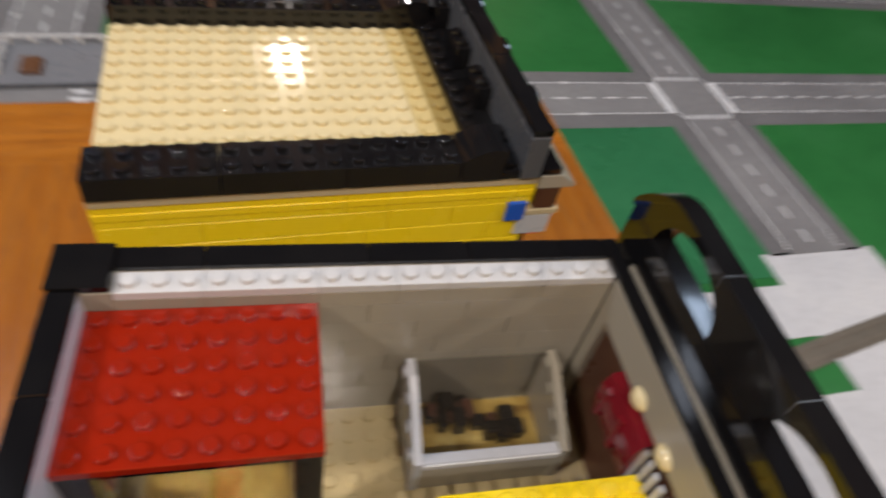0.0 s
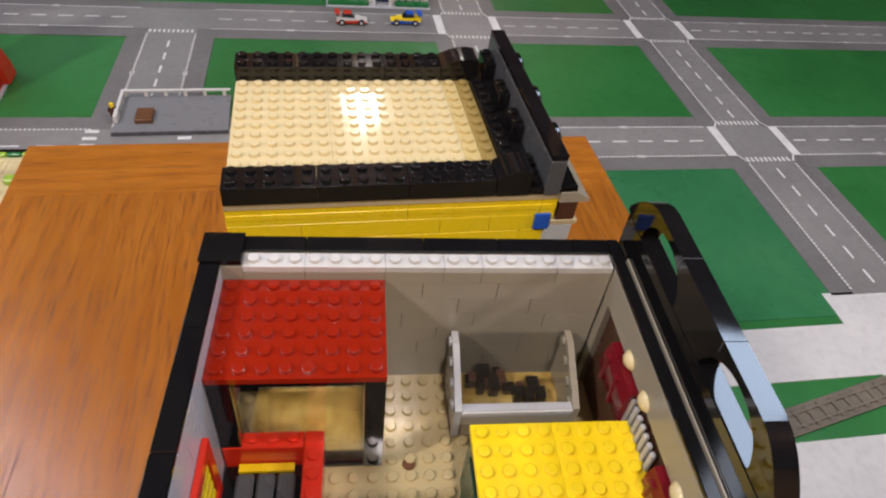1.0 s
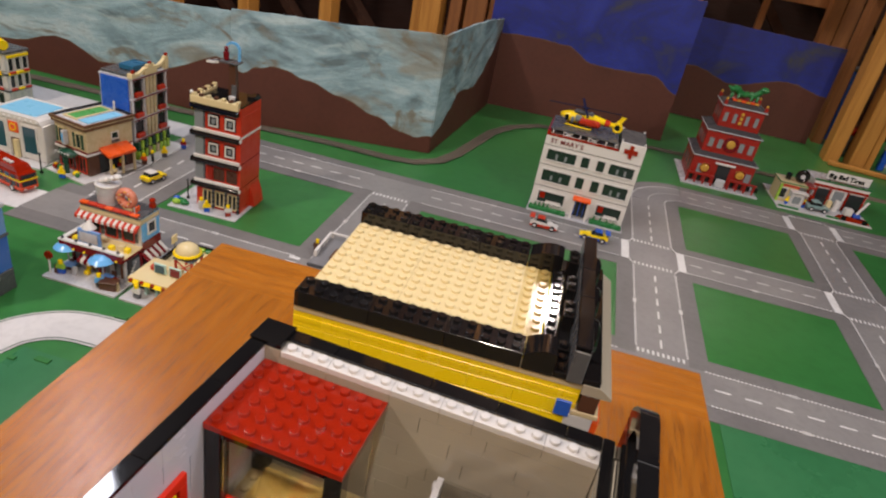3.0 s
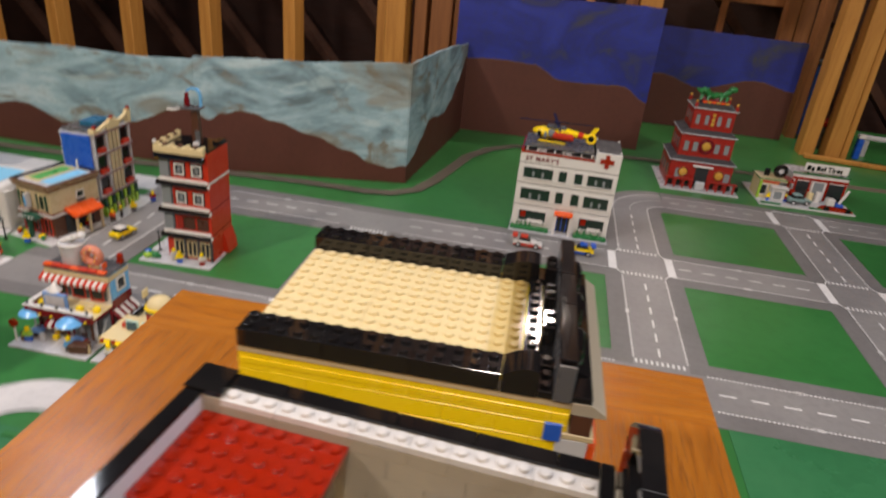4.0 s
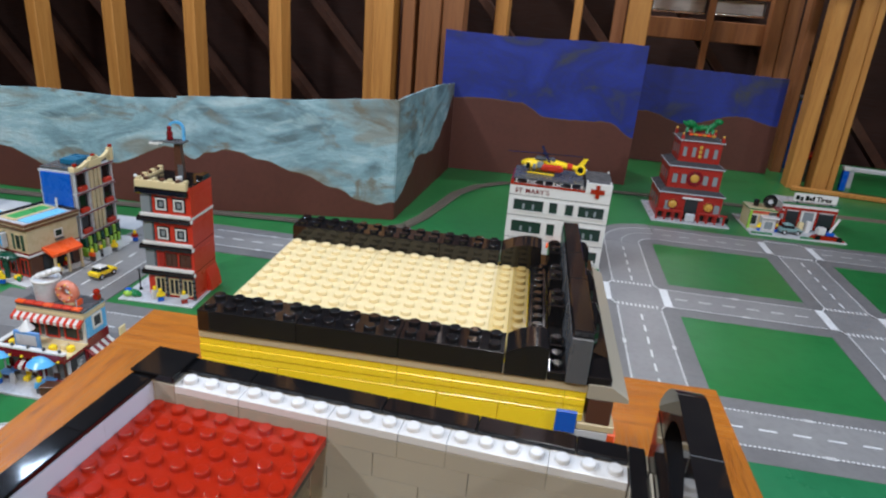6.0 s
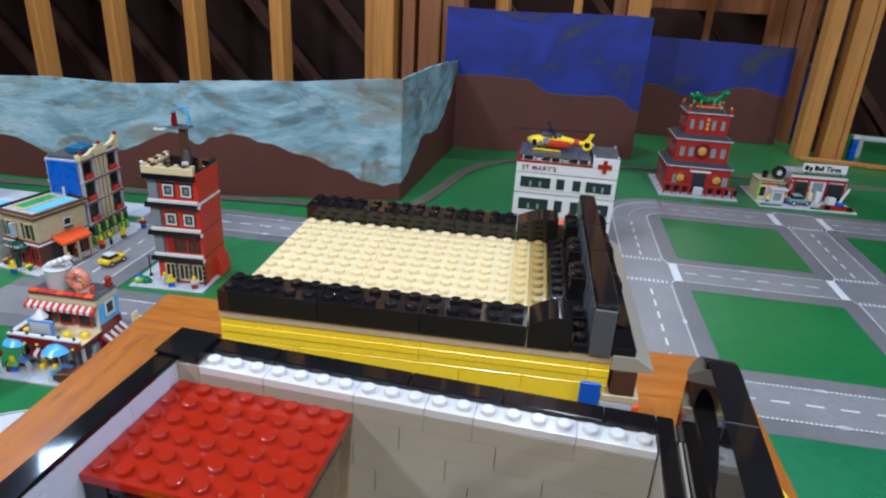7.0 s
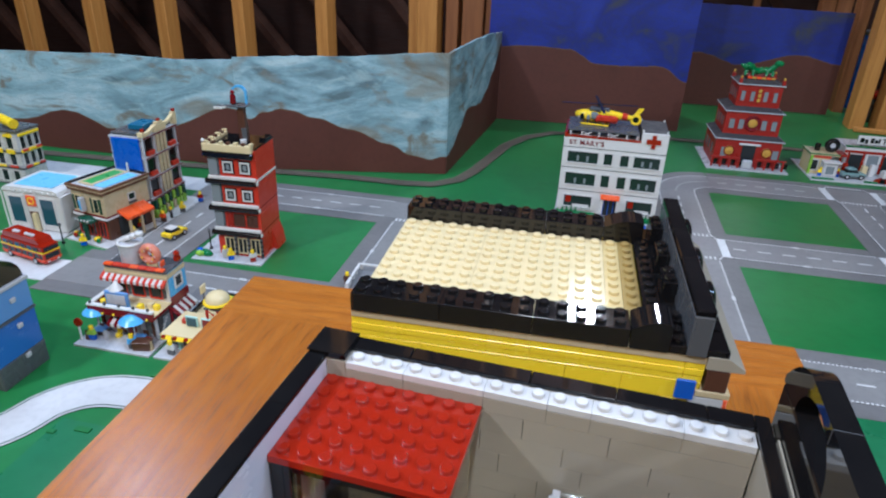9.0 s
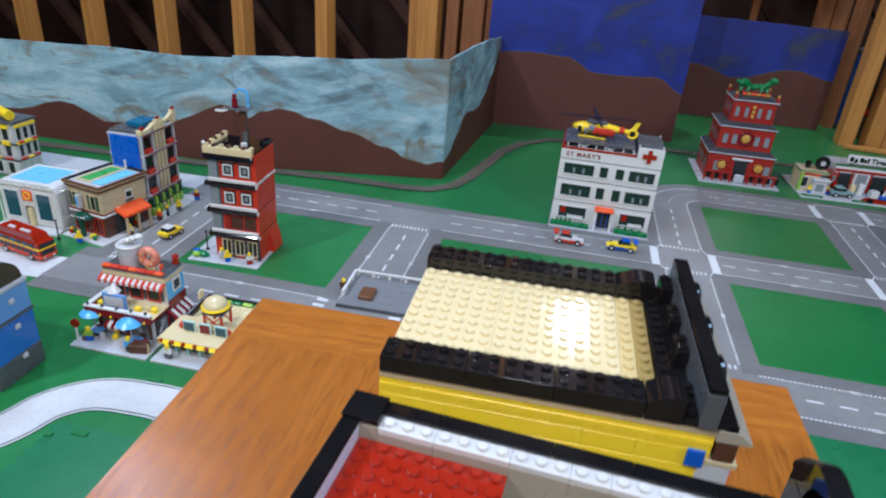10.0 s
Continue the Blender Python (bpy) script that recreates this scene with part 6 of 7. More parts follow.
part("balcony_sign", Shape().tube((0.064, 0.058, 0.0882), (0.064, 0.058, 0.104), 0.012, 0.002, n=10), WHITE, tv)
for k, (x, y) in enumerate(((0.032, 0.050), (0.030, 0.074), (0.104, 0.050), (0.118, 0.060), (0.132, 0.056))):
    part("balcony_chair", bx(x, x + 0.010, y, y + 0.010, 0.0562, 0.066, c=0.001), YELLOW if k != 3 else CREAM, cf)
for u, v in ((-1.114, -0.728), (-1.035, -0.738)):
    um = site("toy_umbrella", "light blue round cafe umbrella on a pole", "umbrella", u, v, 0, "cafe umbrellas", 0.0045)
    part("pole", Shape().tube((0, 0, 0), (0, 0, 0.049), 0.0016, n=8), GREYL, um)
    g = Shape()
    g.tube((0, 0, 0.045), (0, 0, 0.052), 0.0225, 0.0140, n=24).tube((0, 0, 0.052), (0, 0, 0.0555), 0.0140, 0.004, n=24)
    part("canopy", g, SKYBLUE, um)
    tb = site("toy_cafe_table", "small blue cafe table under an umbrella", "table", u + 0.008, v - 0.004, 0, "cafe tables", 0.0045)
    part("tabletop", bx(-0.011, 0.011, -0.011, 0.011, 0.012, 0.015, c=0.001), MIDBLUE, tb)
    part("leg", Shape().tube((0, 0, 0), (0, 0, 0.012), 0.003, n=8), GREYL, tb)
crate = site("toy_crate", "brown wooden-look toy crate on the cafe pavement", "crate", -1.012, -0.752, 12, z=0.0045)
part("box", bx(-0.015, 0.015, -0.009, 0.009, 0, 0.014, c=0.001), BROWN, crate)
part("lid", bx(-0.016, 0.016, -0.010, 0.010, 0.0142, 0.017, c=0.001), BROWN, crate)
sg = site("toy_signpost", "red-topped white toy signpost by the pavement", "signpost", -1.130, -0.756, 0, z=0.0045)
part("post", Shape().tube((0, 0, 0), (0, 0, 0.034), 0.002, n=8), WHITE, sg)
part("sign", Shape().tube((0, -0.002, 0.036), (0, 0.002, 0.036), 0.008, n=12), RED, sg)
figure(-1.112, -0.750, LIME, BLUE, 0.0047)
figure(-1.030, -0.755, SKYBLUE, GREYD, 0.0047)
figure(-1.060, -0.700, WHITE, GREYD, 0.0047)

for k, (x, y, m) in enumerate(((0.020, 0.012, BROWN), (0.050, 0.020, GREYL), (0.104, 0.014, WHITE), (0.132, 0.022, RED), (0.142, 0.010, TAN))):
    part("menu_stand", Shape().prism([(y, 0.0046), (y + 0.008, 0.0046), (y + 0.004, 0.022)], "x", x, x + 0.009), m, cf)
for k in range(5):
    x = 0.026 + 0.028 * k
    part("rail_post", bx(x, x + 0.003, 0.031, 0.035, 0.0692, 0.074), GREYD, cf)
for k in range(6):
    part("wall_lamp", Shape().ball((0.030 + 0.0215 * k, 0.0285, 0.054), 0.0024, n=8, m=5), YELLOW, cf)
for x, z in ((0.032, 0.070), (0.064, 0.070), (0.100, 0.070), (0.134, 0.070)):
    part("shutter", bx(x, x + 0.006, 0.0862, 0.0878, z - 0.006, z + 0.020), GREYD, cf)
part("roof_vent", bx(0.034, 0.046, 0.126, 0.138, 0.1192, 0.130, c=0.001).stud(0.040, 0.132, 0.130, 8), GREYD, cf)
part("roof_flag", bx(0.134, 0.136, 0.090, 0.104, 0.124, 0.134), ORANGE, cf)
part("flag_pole", Shape().tube((0.135, 0.090, 0.1192), (0.135, 0.090, 0.136), 0.0012, n=6), GREYL, cf)

# burger stand
bg = site("toy_burger_stand", "cream toy snack bar with a giant burger on a red frame", "toy building", -0.982, -0.769, 0.5)
part("baseplate", bx(0, 0.16, 0, 0.196, 0, 0.0045, c=0.0006), GREYL, bg)
part("bar", bx(0.012, 0.15, 0.036, 0.096, 0.0045, 0.034, c=0.0006), WHITE, bg)
for k in range(6):
    x = 0.016 + 0.022 * k
    part("bar_window", bx(x, x + 0.014, 0.0345, 0.0361, 0.010, 0.028), DARKPANE, bg)
    part("window_post", bx(x + 0.0145, x + 0.0195, 0.029, 0.036, 0.0045, 0.0335, c=0.0006), PALETEAL, bg)
part("roof", bx(0.006, 0.156, 0.022, 0.098, 0.0342, 0.039, c=0.0006), CREAM, bg)
part("roof_edge", bx(0.005, 0.157, 0.020, 0.0218, 0.034, 0.040, c=0.0006), CREAM, bg)
for k in range(6):
    part("yellow_awning", Shape().prism([(0.0150, 0.0325), (0.0199, 0.0385), (0.0199, 0.0335), (0.0160, 0.0312)], "x", 0.010 + 0.0235 * k, 0.028 + 0.0235 * k), YELLOW, bg)
for k in range(7):
    part("roof_lamp", Shape().ball((0.014 + 0.021 * k, 0.018, 0.036), 0.004, n=8, m=6), RED, bg)
for x in (0.036, 0.066, 0.096):
    part("menu_board", bx(x + 0.002, x + 0.020, 0.0520, 0.0531, 0.0412, 0.0565), TEAL if x != 0.066 else MAROON, bg)
    part("menu_frame", bx(x - 0.001, x + 0.023, 0.0532, 0.056, 0.0392, 0.060, c=0.001), PALETEAL, bg)
for x, y in ((0.068, 0.070), (0.100, 0.070), (0.068, 0.102), (0.100, 0.102)):
    part("frame_leg", bx(x - 0.002, x + 0.002, y - 0.002, y + 0.002, 0.0392, 0.0690, c=0.0004), BRICKRED, bg)
for y in (0.070, 0.102):
    for p, q in (((0.068, 0.041), (0.100, 0.067)), ((0.068, 0.067), (0.100, 0.041))):
        part("frame_brace", Shape().tube((p[0], y, p[1]), (q[0], y, q[1]), 0.0013, n=6), BRICKRED, bg)
part("frame_ring", bx(0.064, 0.104, 0.066, 0.106, 0.0692, 0.0715, c=0.0006), GREYD, bg)
bun = part("lower_bun", Shape().tube((0.082, 0.086, 0.0717), (0.082, 0.086, 0.0775), 0.0215, 0.0235, n=20), BROWN, bg, "giant toy burger")
part("lettuce", Shape().tube((0.082, 0.086, 0.0777), (0.082, 0.086, 0.0810), 0.0255, 0.0240, n=16), YELLOW, bun)
part("upper_bun", Shape().ball((0.082, 0.086, 0.0810), 0.0215, 0.0215, 0.0165, 20, 10), CREAM, bun)
part("flag", bx(0.052, 0.055, 0.082, 0.098, 0.0880, 0.1040, c=0.001), CREAM, bun)
part("flag_stem", Shape().tube((0.0535, 0.090, 0.0700), (0.0535, 0.090, 0.0880), 0.0014, n=6), GREYD, bun)
for g in (bx(0.004, 0.158, 0.188, 0.194, 0.0045, 0.027), bx(0.152, 0.158, 0.100, 0.1878, 0.0045, 0.027), bx(0.004, 0.010, 0.100, 0.1878, 0.0045, 0.027)):
    part("yard_wall", g, BLACK, bg, "black coping round the yard")
part("yard", bx(0.0102, 0.1518, 0.099, 0.1878, 0.0046, 0.020), CREAM, bg, "cream studded yard")
tagged(part("yard_stud_rest", studded(0.014, 0.150, 0.100, 0.172, 0.020), CREAM, bg), kind="stuff")
for k in range(6):
    part("hedge", bx(0.014 + 0.022 * k, 0.034 + 0.022 * k, 0.180, 0.1876, 0.0202, 0.0265, c=0.001), LIME if k % 2 else GREENP, bg)
for y in (0.104, 0.124, 0.144):
    part("hedge", bx(0.144, 0.1518, y, y + 0.017, 0.0202, 0.0262, c=0.001), PALETEAL, bg)
part("hedge", bx(0.132, 0.150, 0.080, 0.096, 0.0392, 0.050, c=0.002), LIME, bg)
for k, x in enumerate((0.024, 0.040, 0.112, 0.124)):
    part("roof_pot", bx(x, x + 0.008, 0.058, 0.066, 0.0392, 0.048, c=0.001).stud(x + 0.004, 0.062, 0.048, 8), (BRICKRED, WHITE, BRICKRED, CREAM)[k], bg)
figure(-0.955, -0.755, WHITE, GREYD, 0.0047)

# white pool house
wh = site("toy_pool_house", "white toy building with a pale blue roof and teal windows", "toy building", -1.617, -0.392, 0.0)
part("baseplate", bx(-0.004, 0.160, -0.030, 0.116, 0, 0.0038), PAVED, wh)
part("outer_wall", bx(0.0, 0.156, 0.0, 0.112, 0.0039, 0.098, c=0.004), WHITE, wh)
out = [(0.002, 0.0982), (0.154, 0.0982), (0.150, 0.106), (0.142, 0.1105), (0.014, 0.1105), (0.006, 0.106)]
part("roof_edge", Shape().prism(out, "y", -0.002, 0.112), WHITE, wh, "rounded white roof edge")
part("roof", bx(0.028, 0.130, 0.012, 0.098, 0.1106, 0.1128, c=0.0008), POOLBLUE, wh, "pale blue flat roof")
for k in range(10):
    part("ridge_clip", Shape().ball((0.010 + 0.0148 * k, -0.002, 0.103), 0.004, 0.0025, 0.003, 8, 5), WHITE, wh)
for x in (0.016, 0.100):
    window(wh, x, x + 0.036, 0.022, 0.086, 0.0, WHITE, TEAL, 0.003)
dw = part("doorway", bx(0.066, 0.088, -0.0012, 0.0004, 0.006, 0.052), BROWN, wh)
part("door_leaf", bx(0.078, 0.088, -0.010, -0.0014, 0.006, 0.050), CREAM, dw)
part("emblem", bx(0.064, 0.090, -0.003, 0.0, 0.066, 0.092, c=0.001), ORANGE, wh, "orange square emblem")
part("emblem_ring", Shape().ring((0.077, -0.003, 0.079), 0.008, 0.0014), YELLOW, wh)
for x in (-0.003, 0.058, 0.092, 0.155):
    part("wall_rib", bx(x, x + 0.004, -0.003, -0.0002, 0.004, 0.097, c=0.0008), WHITE, wh)

# tan shop
tn = site("toy_shop_house", "tan toy shop with brown roof edge and orange awning", "toy building", -1.439, -0.376, -11.0)
tn.matrix_world = tn.matrix_world @ Matrix.Diagonal((0.93, 0.93, 1.0, 1.0))
part("baseplate", bx(-0.006, 0.130, -0.036, 0.140, 0, 0.0038), PAVED, tn)
part("ground_floor", bx(0.0, 0.106, 0.0, 0.134, 0.0038, 0.054, c=0.0006), BROWN, tn, "reddish-brown ground floor")
part("upper_floor", bx(-0.001, 0.108, -0.002, 0.134, 0.0602, 0.116, c=0.0006), TAN, tn, "tan upper floor")
part("white_band", bx(-0.003, 0.110, -0.007, 0.134, 0.0545, 0.0600, c=0.001), WHITE, tn)
part("maroon_band", bx(-0.002, 0.109, -0.0045, 0.134, 0.0602, 0.0635), MAROON, tn)
for x0, x1 in ((0.013, 0.031), (0.072, 0.087)):
    w = window(tn, x0, x1, 0.070, 0.103, -0.002, CREAM, DARKPANE, 0.0018)
    for x in (x0 - 0.0098, x1 + 0.0024):
        part("shutter", bx(x, x + 0.0072, -0.004, -0.0021, 0.069, 0.104), DKGREEN, w, "dark green shutter")
part("hanging_sign", bx(0.036, 0.046, -0.016, -0.003, 0.070, 0.104, c=0.001), GREYL, tn)
part("sign_face", bx(0.038, 0.044, -0.0172, -0.0162, 0.076, 0.098), SKYBLUE, tn)
for x in (0.008, 0.040, 0.074):
    window(tn, x, x + 0.022, 0.010, 0.046, 0.0, BRICKRED, DARKPANE, 0.002, 1)
w = window(tn, 0.070, 0.088, 0.084, 0.098, 0.108, WHITE, DARKPANE, 0.0025, side="x")
part("window_ledge", bx(0.1082, 0.113, 0.068, 0.090, 0.075, 0.079), GREYD, w)
part("cornice", bx(-0.005, 0.112, -0.008, 0.138, 0.1162, 0.123, c=0.001), UMBER, tn, "brown roof cornice")
part("cream_line", bx(-0.007, 0.114, -0.010, 0.140, 0.1232, 0.1255, c=0.0006), TAN, tn)
part("roof", bx(0.0, 0.108, 0.0, 0.132, 0.1256, 0.1272), GREYL, tn)
for g, m in ((bx(-0.007, 0.114, -0.010, -0.005, 0.1257, 0.1315), UMBER), (bx(-0.007, -0.002, -0.0048, 0.140, 0.1257, 0.1315), BLACK), (bx(0.109, 0.114, -0.0048, 0.140, 0.1257, 0.1315), UMBER), (bx(-0.0018, 0.1088, 0.135, 0.140, 0.1257, 0.1315), BLACK)):
    part("roof_edge", g, m, tn)
lawn = part("green_roof", bx(0.018, 0.054, 0.018, 0.118, 0.1274, 0.1294), plastic("bright_green_plastic", (0.07, 0.36, 0.09), 0.3), tn, "green roof lawn")
for g in (bx(0.013, 0.0178, 0.013, 0.123, 0.1274, 0.1312), bx(0.0542, 0.060, 0.013, 0.123, 0.1274, 0.1312), bx(0.018, 0.054, 0.013, 0.0178, 0.1274, 0.1312), bx(0.018, 0.054, 0.1182, 0.123, 0.1274, 0.1312)):
    part("lawn_border", g, CREAM, lawn)
part("pool", bx(0.064, 0.096, 0.016, 0.120, 0.1274, 0.1294), POOLBLUE, tn, "light blue roof pool")
part("pool_stripe", bx(0.0606, 0.0636, 0.016, 0.120, 0.1274, 0.1300), GREYL, tn)
part("chimney", bx(0.056, 0.0595, 0.124, 0.128, 0.1274, 0.152), WHITE, tn)
aw = part("green_awning", Shape().ball((0.050, -0.012, 0.052), 0.028, 0.018, 0.010, 16, 8), DKGREEN, tn, "dark green rounded shop awning")
for k in range(5):
    part("awning_stud", Shape().ball((0.030 + 0.010 * k, -0.028, 0.055), 0.0022, n=6, m=5), WHITE, aw)
part("awning_leg", Shape().tube((0.050, -0.020, 0.0038), (0.050, -0.020, 0.043), 0.006, n=10), DKGREEN, aw)
part("side_awning", Shape().prism([(0.108, 0.064), (0.108, 0.070), (0.142, 0.057), (0.142, 0.051)], "y", 0.030, 0.114), ORANGE, tn, "orange-red side awning")
for y in (0.034, 0.070, 0.106):
    part("awning_post", bx(0.136, 0.141, y, y + 0.005, 0.0038, 0.0520), TAN, tn)
part("side_door", bx(0.1061, 0.1078, 0.030, 0.110, 0.006, 0.050), DARKPANE, tn)
for x, m in ((0.006, YELLOW), (0.018, GREENP), (0.012, RED), (0.078, YELLOW), (0.090, GREENP), (0.084, YELLOW)):
    part("flower_clump", Shape().ball((x, -0.020 + 0.004 * math.sin(400 * x), 0.010), 0.006, 0.005, 0.006, 8, 6).ball((x + 0.004, -0.018, 0.015), 0.003, n=6, m=5), m, tn)
part("red_mat", bx(0.030, 0.052, -0.034, -0.026, 0.004, 0.0062), RED, tn)
figure(-1.385, -0.432, YELLOW, BLUE, 0.004)
figure(-1.306, -0.362, CREAM, BROWN, 0.004)
figure(-1.315, -0.322, RED, GREYD, 0.004)

# tall grey building
tl = site("toy_tall_house", "tall grey and cream toy house with blue side wall", "toy building", -1.420, -0.256, 0.5)
tl.matrix_world = tl.matrix_world @ Matrix.Diagonal((0.89, 1.0, 1.0, 1.0))
part("baseplate", bx(0.0, 0.150, -0.004, 0.160, 0, 0.0038), PAVED, tl)
part("outer_wall", bx(0.010, 0.100, 0.0, 0.136, 0.0038, 0.212, c=0.0006), GREYL, tl)
bb = part("blue_side", bx(0.016, 0.099, -0.004, -0.0002, 0.110, 0.208, c=0.0006), BLUE, tl, "plain blue billboard on the side wall")
part("blue_line", bx(0.016, 0.099, -0.0052, -0.0042, 0.128, 0.131), MIDBLUE, bb)
for z in (0.058, 0.110, 0.162, 0.212):
    part("floor_band", bx(0.009, 0.112, -0.001, 0.138, z - 0.006, z - 0.0005), GREYL, tl)
    part("maroon_line", bx(0.1122, 0.1134, -0.001, 0.138, z - 0.0045, z - 0.0020), MAROON, tl)
for k, (z0, z1) in enumerate(((0.058, 0.104), (0.110, 0.156), (0.162, 0.206))):
    for y in (0.005, 0.094):
        bay = part("bay", bx(0.1001, 0.1018, y, y + 0.038, z0, z1), BLACK, tl, "dark open window bay")
        part("red_sill", bx(0.1020, 0.1115, y + 0.008, y + 0.034, z0, z0 + 0.011, c=0.001), BRICKRED, bay)
        part("curtain", bx(0.1020, 0.1060, y + 0.001, y + 0.006, z0 + 0.014, z1), GREYD, bay)
        part("bay_jamb", bx(0.1020, 0.1085, y - 0.004, y - 0.0001, z0, z1, c=0.0006), GREYL, bay)
        part("bay_jamb", bx(0.1020, 0.1085, y + 0.0381, y + 0.042, z0, z1, c=0.0006), GREYL, bay)
    part("middle_wall", bx(0.1001, 0.107, 0.0475, 0.0895, z0, z1), GREYL, tl)
    for y in (0.050, 0.0645, 0.079):
        part("pilaster", bx(0.1072, 0.113, y, y + 0.009, z0, z1, c=0.001), TAN, tl)
for k in range(9):
    y = 0.002 + 0.0150 * k
    m = TAN if k in (3, 5) else LIME
    part("shop_panel", bx(0.1001, 0.1165, y, y + 0.009, 0.0045, 0.026, c=0.0008), m, tl)
    part("shop_gap", bx(0.1001, 0.1120, y + 0.0092, y + 0.0148, 0.0045, 0.051), BLACK, tl)
    part("shop_panel", bx(0.1001, 0.1165, y, y + 0.009, 0.030, 0.051, c=0.0008), LIME if k % 2 else DKGREEN, tl)
part("roof", bx(0.012, 0.100, 0.004, 0.132, 0.2122, 0.218), GREYD, tl)
part("roof_tank", bx(0.046, 0.090, 0.030, 0.085, 0.2202, 0.232, c=0.001), plastic("dark_teal_plastic", (0.02, 0.13, 0.25), 0.3), tl)
for g in (bx(0.098, 0.114, -0.004, 0.008, 0.2122, 0.224, c=0.001), bx(0.102, 0.115, 0.0462, 0.092, 0.2122, 0.230, c=0.001), bx(0.104, 0.114, 0.056, 0.082, 0.2302, 0.236, c=0.001), bx(0.102, 0.114, 0.1262, 0.140, 0.2122, 0.244, c=0.001)):
    part("coping", g, CREAM, tl, "cream stepped parapet")
for y0, y1, za, zb in ((0.0082, 0.046, 0.216, 0.226), (0.0922, 0.126, 0.224, 0.236)):
    swoop = [(y0 + (y1 - y0) * q / 8, za + (zb - za) * (q / 8) ** 2) for q in range(9)]
    part("coping_swoop", Shape().prism([(y, z + 0.0035) for y, z in swoop] + [(y, z - 0.0035) for y, z in reversed(swoop)], "x", 0.104, 0.113), CREAM, tl)
for y in (0.003, 0.068, 0.133):
    part("finial", bx(0.106, 0.114, y - 0.003, y + 0.005, 0.2242 if y < 0.01 else 0.2362 if y < 0.1 else 0.2442, 0.232 if y < 0.01 else 0.242 if y < 0.1 else 0.252, c=0.001), RED, tl)
for u, v, a, b in ((-1.285, -0.196, YELLOW, GREYD), (-1.292, -0.235, GREYD, BLACK), (-1.280, -0.120, RED, BLUE), (-1.296, -0.262, ORANGE, BROWN)):
    figure(u, v, a, b, 0.004)

# apartment house
ap = site("toy_apartment_house", "pale grey toy apartment house with yellow window heads", "toy building", -1.960, -0.140, -2.0)
part("outer_wall", bx(0.0, 0.170, 0.0, 0.072, 0.0, 0.150, c=0.0006), GREYL, ap, "pale grey walls")
part("ground_floor", bx(-0.001, 0.171, -0.002, 0.072, 0.0, 0.048), GREYL, ap)
for z in (0.010, 0.058, 0.104):
    for k in range(4):
        x = 0.016 + 0.039 * k
        w = window(ap, x, x + 0.019, z, z + 0.031, -0.002 if z < 0.05 else 0.0, WHITE, DARKPANE, 0.002)
        for q in range(5):
            part("pier_rib", bx(x + 0.0225, x + 0.0355, -0.0046 if z < 0.05 else -0.0026, -0.0022 if z < 0.05 else -0.0002, z + 0.0065 * q, z + 0.0045 + 0.0065 * q, c=0.0005), WHITE, ap)
        if z > 0.05:
            part("window_head", Shape().prism([(x - 0.004, z + 0.033), (x + 0.023, z + 0.033), (x + 0.020, z + 0.039), (x + 0.0145, z + 0.0415), (x + 0.0045, z + 0.0415), (x - 0.001, z + 0.039)], "y", -0.0075, -0.0001), YELLOW, ap)
            part("window_box", bx(x - 0.003, x + 0.022, -0.008, -0.0027, z - 0.0075, z - 0.002, c=0.001), BRICKRED if k == 3 and z < 0.1 else YELLOW, ap)
    part("floor_line", bx(-0.002, 0.172, -0.004, 0.073, z - 0.012, z - 0.008), GREYD, ap)
for z in (0.010, 0.058, 0.104):
    for k in range(3):
        y = 0.006 + 0.023 * k
        w = window(ap, y, y + 0.014, z, z + 0.032, 0.170, WHITE, DARKPANE, 0.002, side="x")
        if z > 0.05:
            part("window_head", bx(0.1702, 0.176, y - 0.004, y + 0.018, z + 0.0345, z + 0.042, c=0.001), YELLOW, w)
            part("window_box", bx(0.1727, 0.178, y - 0.002, y + 0.016, z - 0.008, z - 0.002, c=0.001), YELLOW if k % 2 else BRICKRED, w)
part("roof", bx(-0.004, 0.174, -0.006, 0.076, 0.1502, 0.156, c=0.001), GREYD, ap)
part("roof_tank", Shape().tube((0.100, 0.03, 0.176), (0.160, 0.01, 0.170), 0.013, n=14), YELLOW, ap, "yellow roof tank")
part("tank_foot", bx(0.118, 0.140, 0.012, 0.032, 0.1562, 0.166), GREYD, ap)
toy_car("toy_car", "blue toy car on the pale pavement strip", -1.90, -0.262, 0, BLUE, MIDBLUE, BLUE, GREYD, 0.002)

# red bus
bus = site("toy_bus", "red double-deck toy bus with orange stripes on the pale pavement", "toy bus", -1.452, -0.508, -12, z=0.002)
L = 0.066
part("lower_body", bx(-L, L, -0.020, 0.020, 0.006, 0.030, c=0.0015), BRICKRED, bus)
part("stripe", bx(-L - 0.0004, L + 0.0004, -0.0206, 0.0206, 0.0285, 0.0315), YELLOW, bus)
part("window_band", bx(-L + 0.004, L - 0.004, -0.0204, 0.0204, 0.016, 0.026), DARKPANE, bus)
part("upper_body", bx(-L, L, -0.020, 0.020, 0.0316, 0.046, c=0.002), RED, bus)
part("stripe", bx(-L - 0.0004, L + 0.0004, -0.0206, 0.0206, 0.0120, 0.0142), ORANGE, bus)
part("top_deck", Shape().prism([(-L + 0.004, 0.0462), (L - 0.010, 0.0462), (L - 0.018, 0.058), (-L + 0.012, 0.060)], "y", -0.017, 0.017), RED, bus)
for x in (-0.030, -0.020, 0.006, 0.016, 0.026):
    part("roof_seat", bx(x, x + 0.006, -0.012, -0.004, 0.0592, 0.064, c=0.001), WHITE, bus)
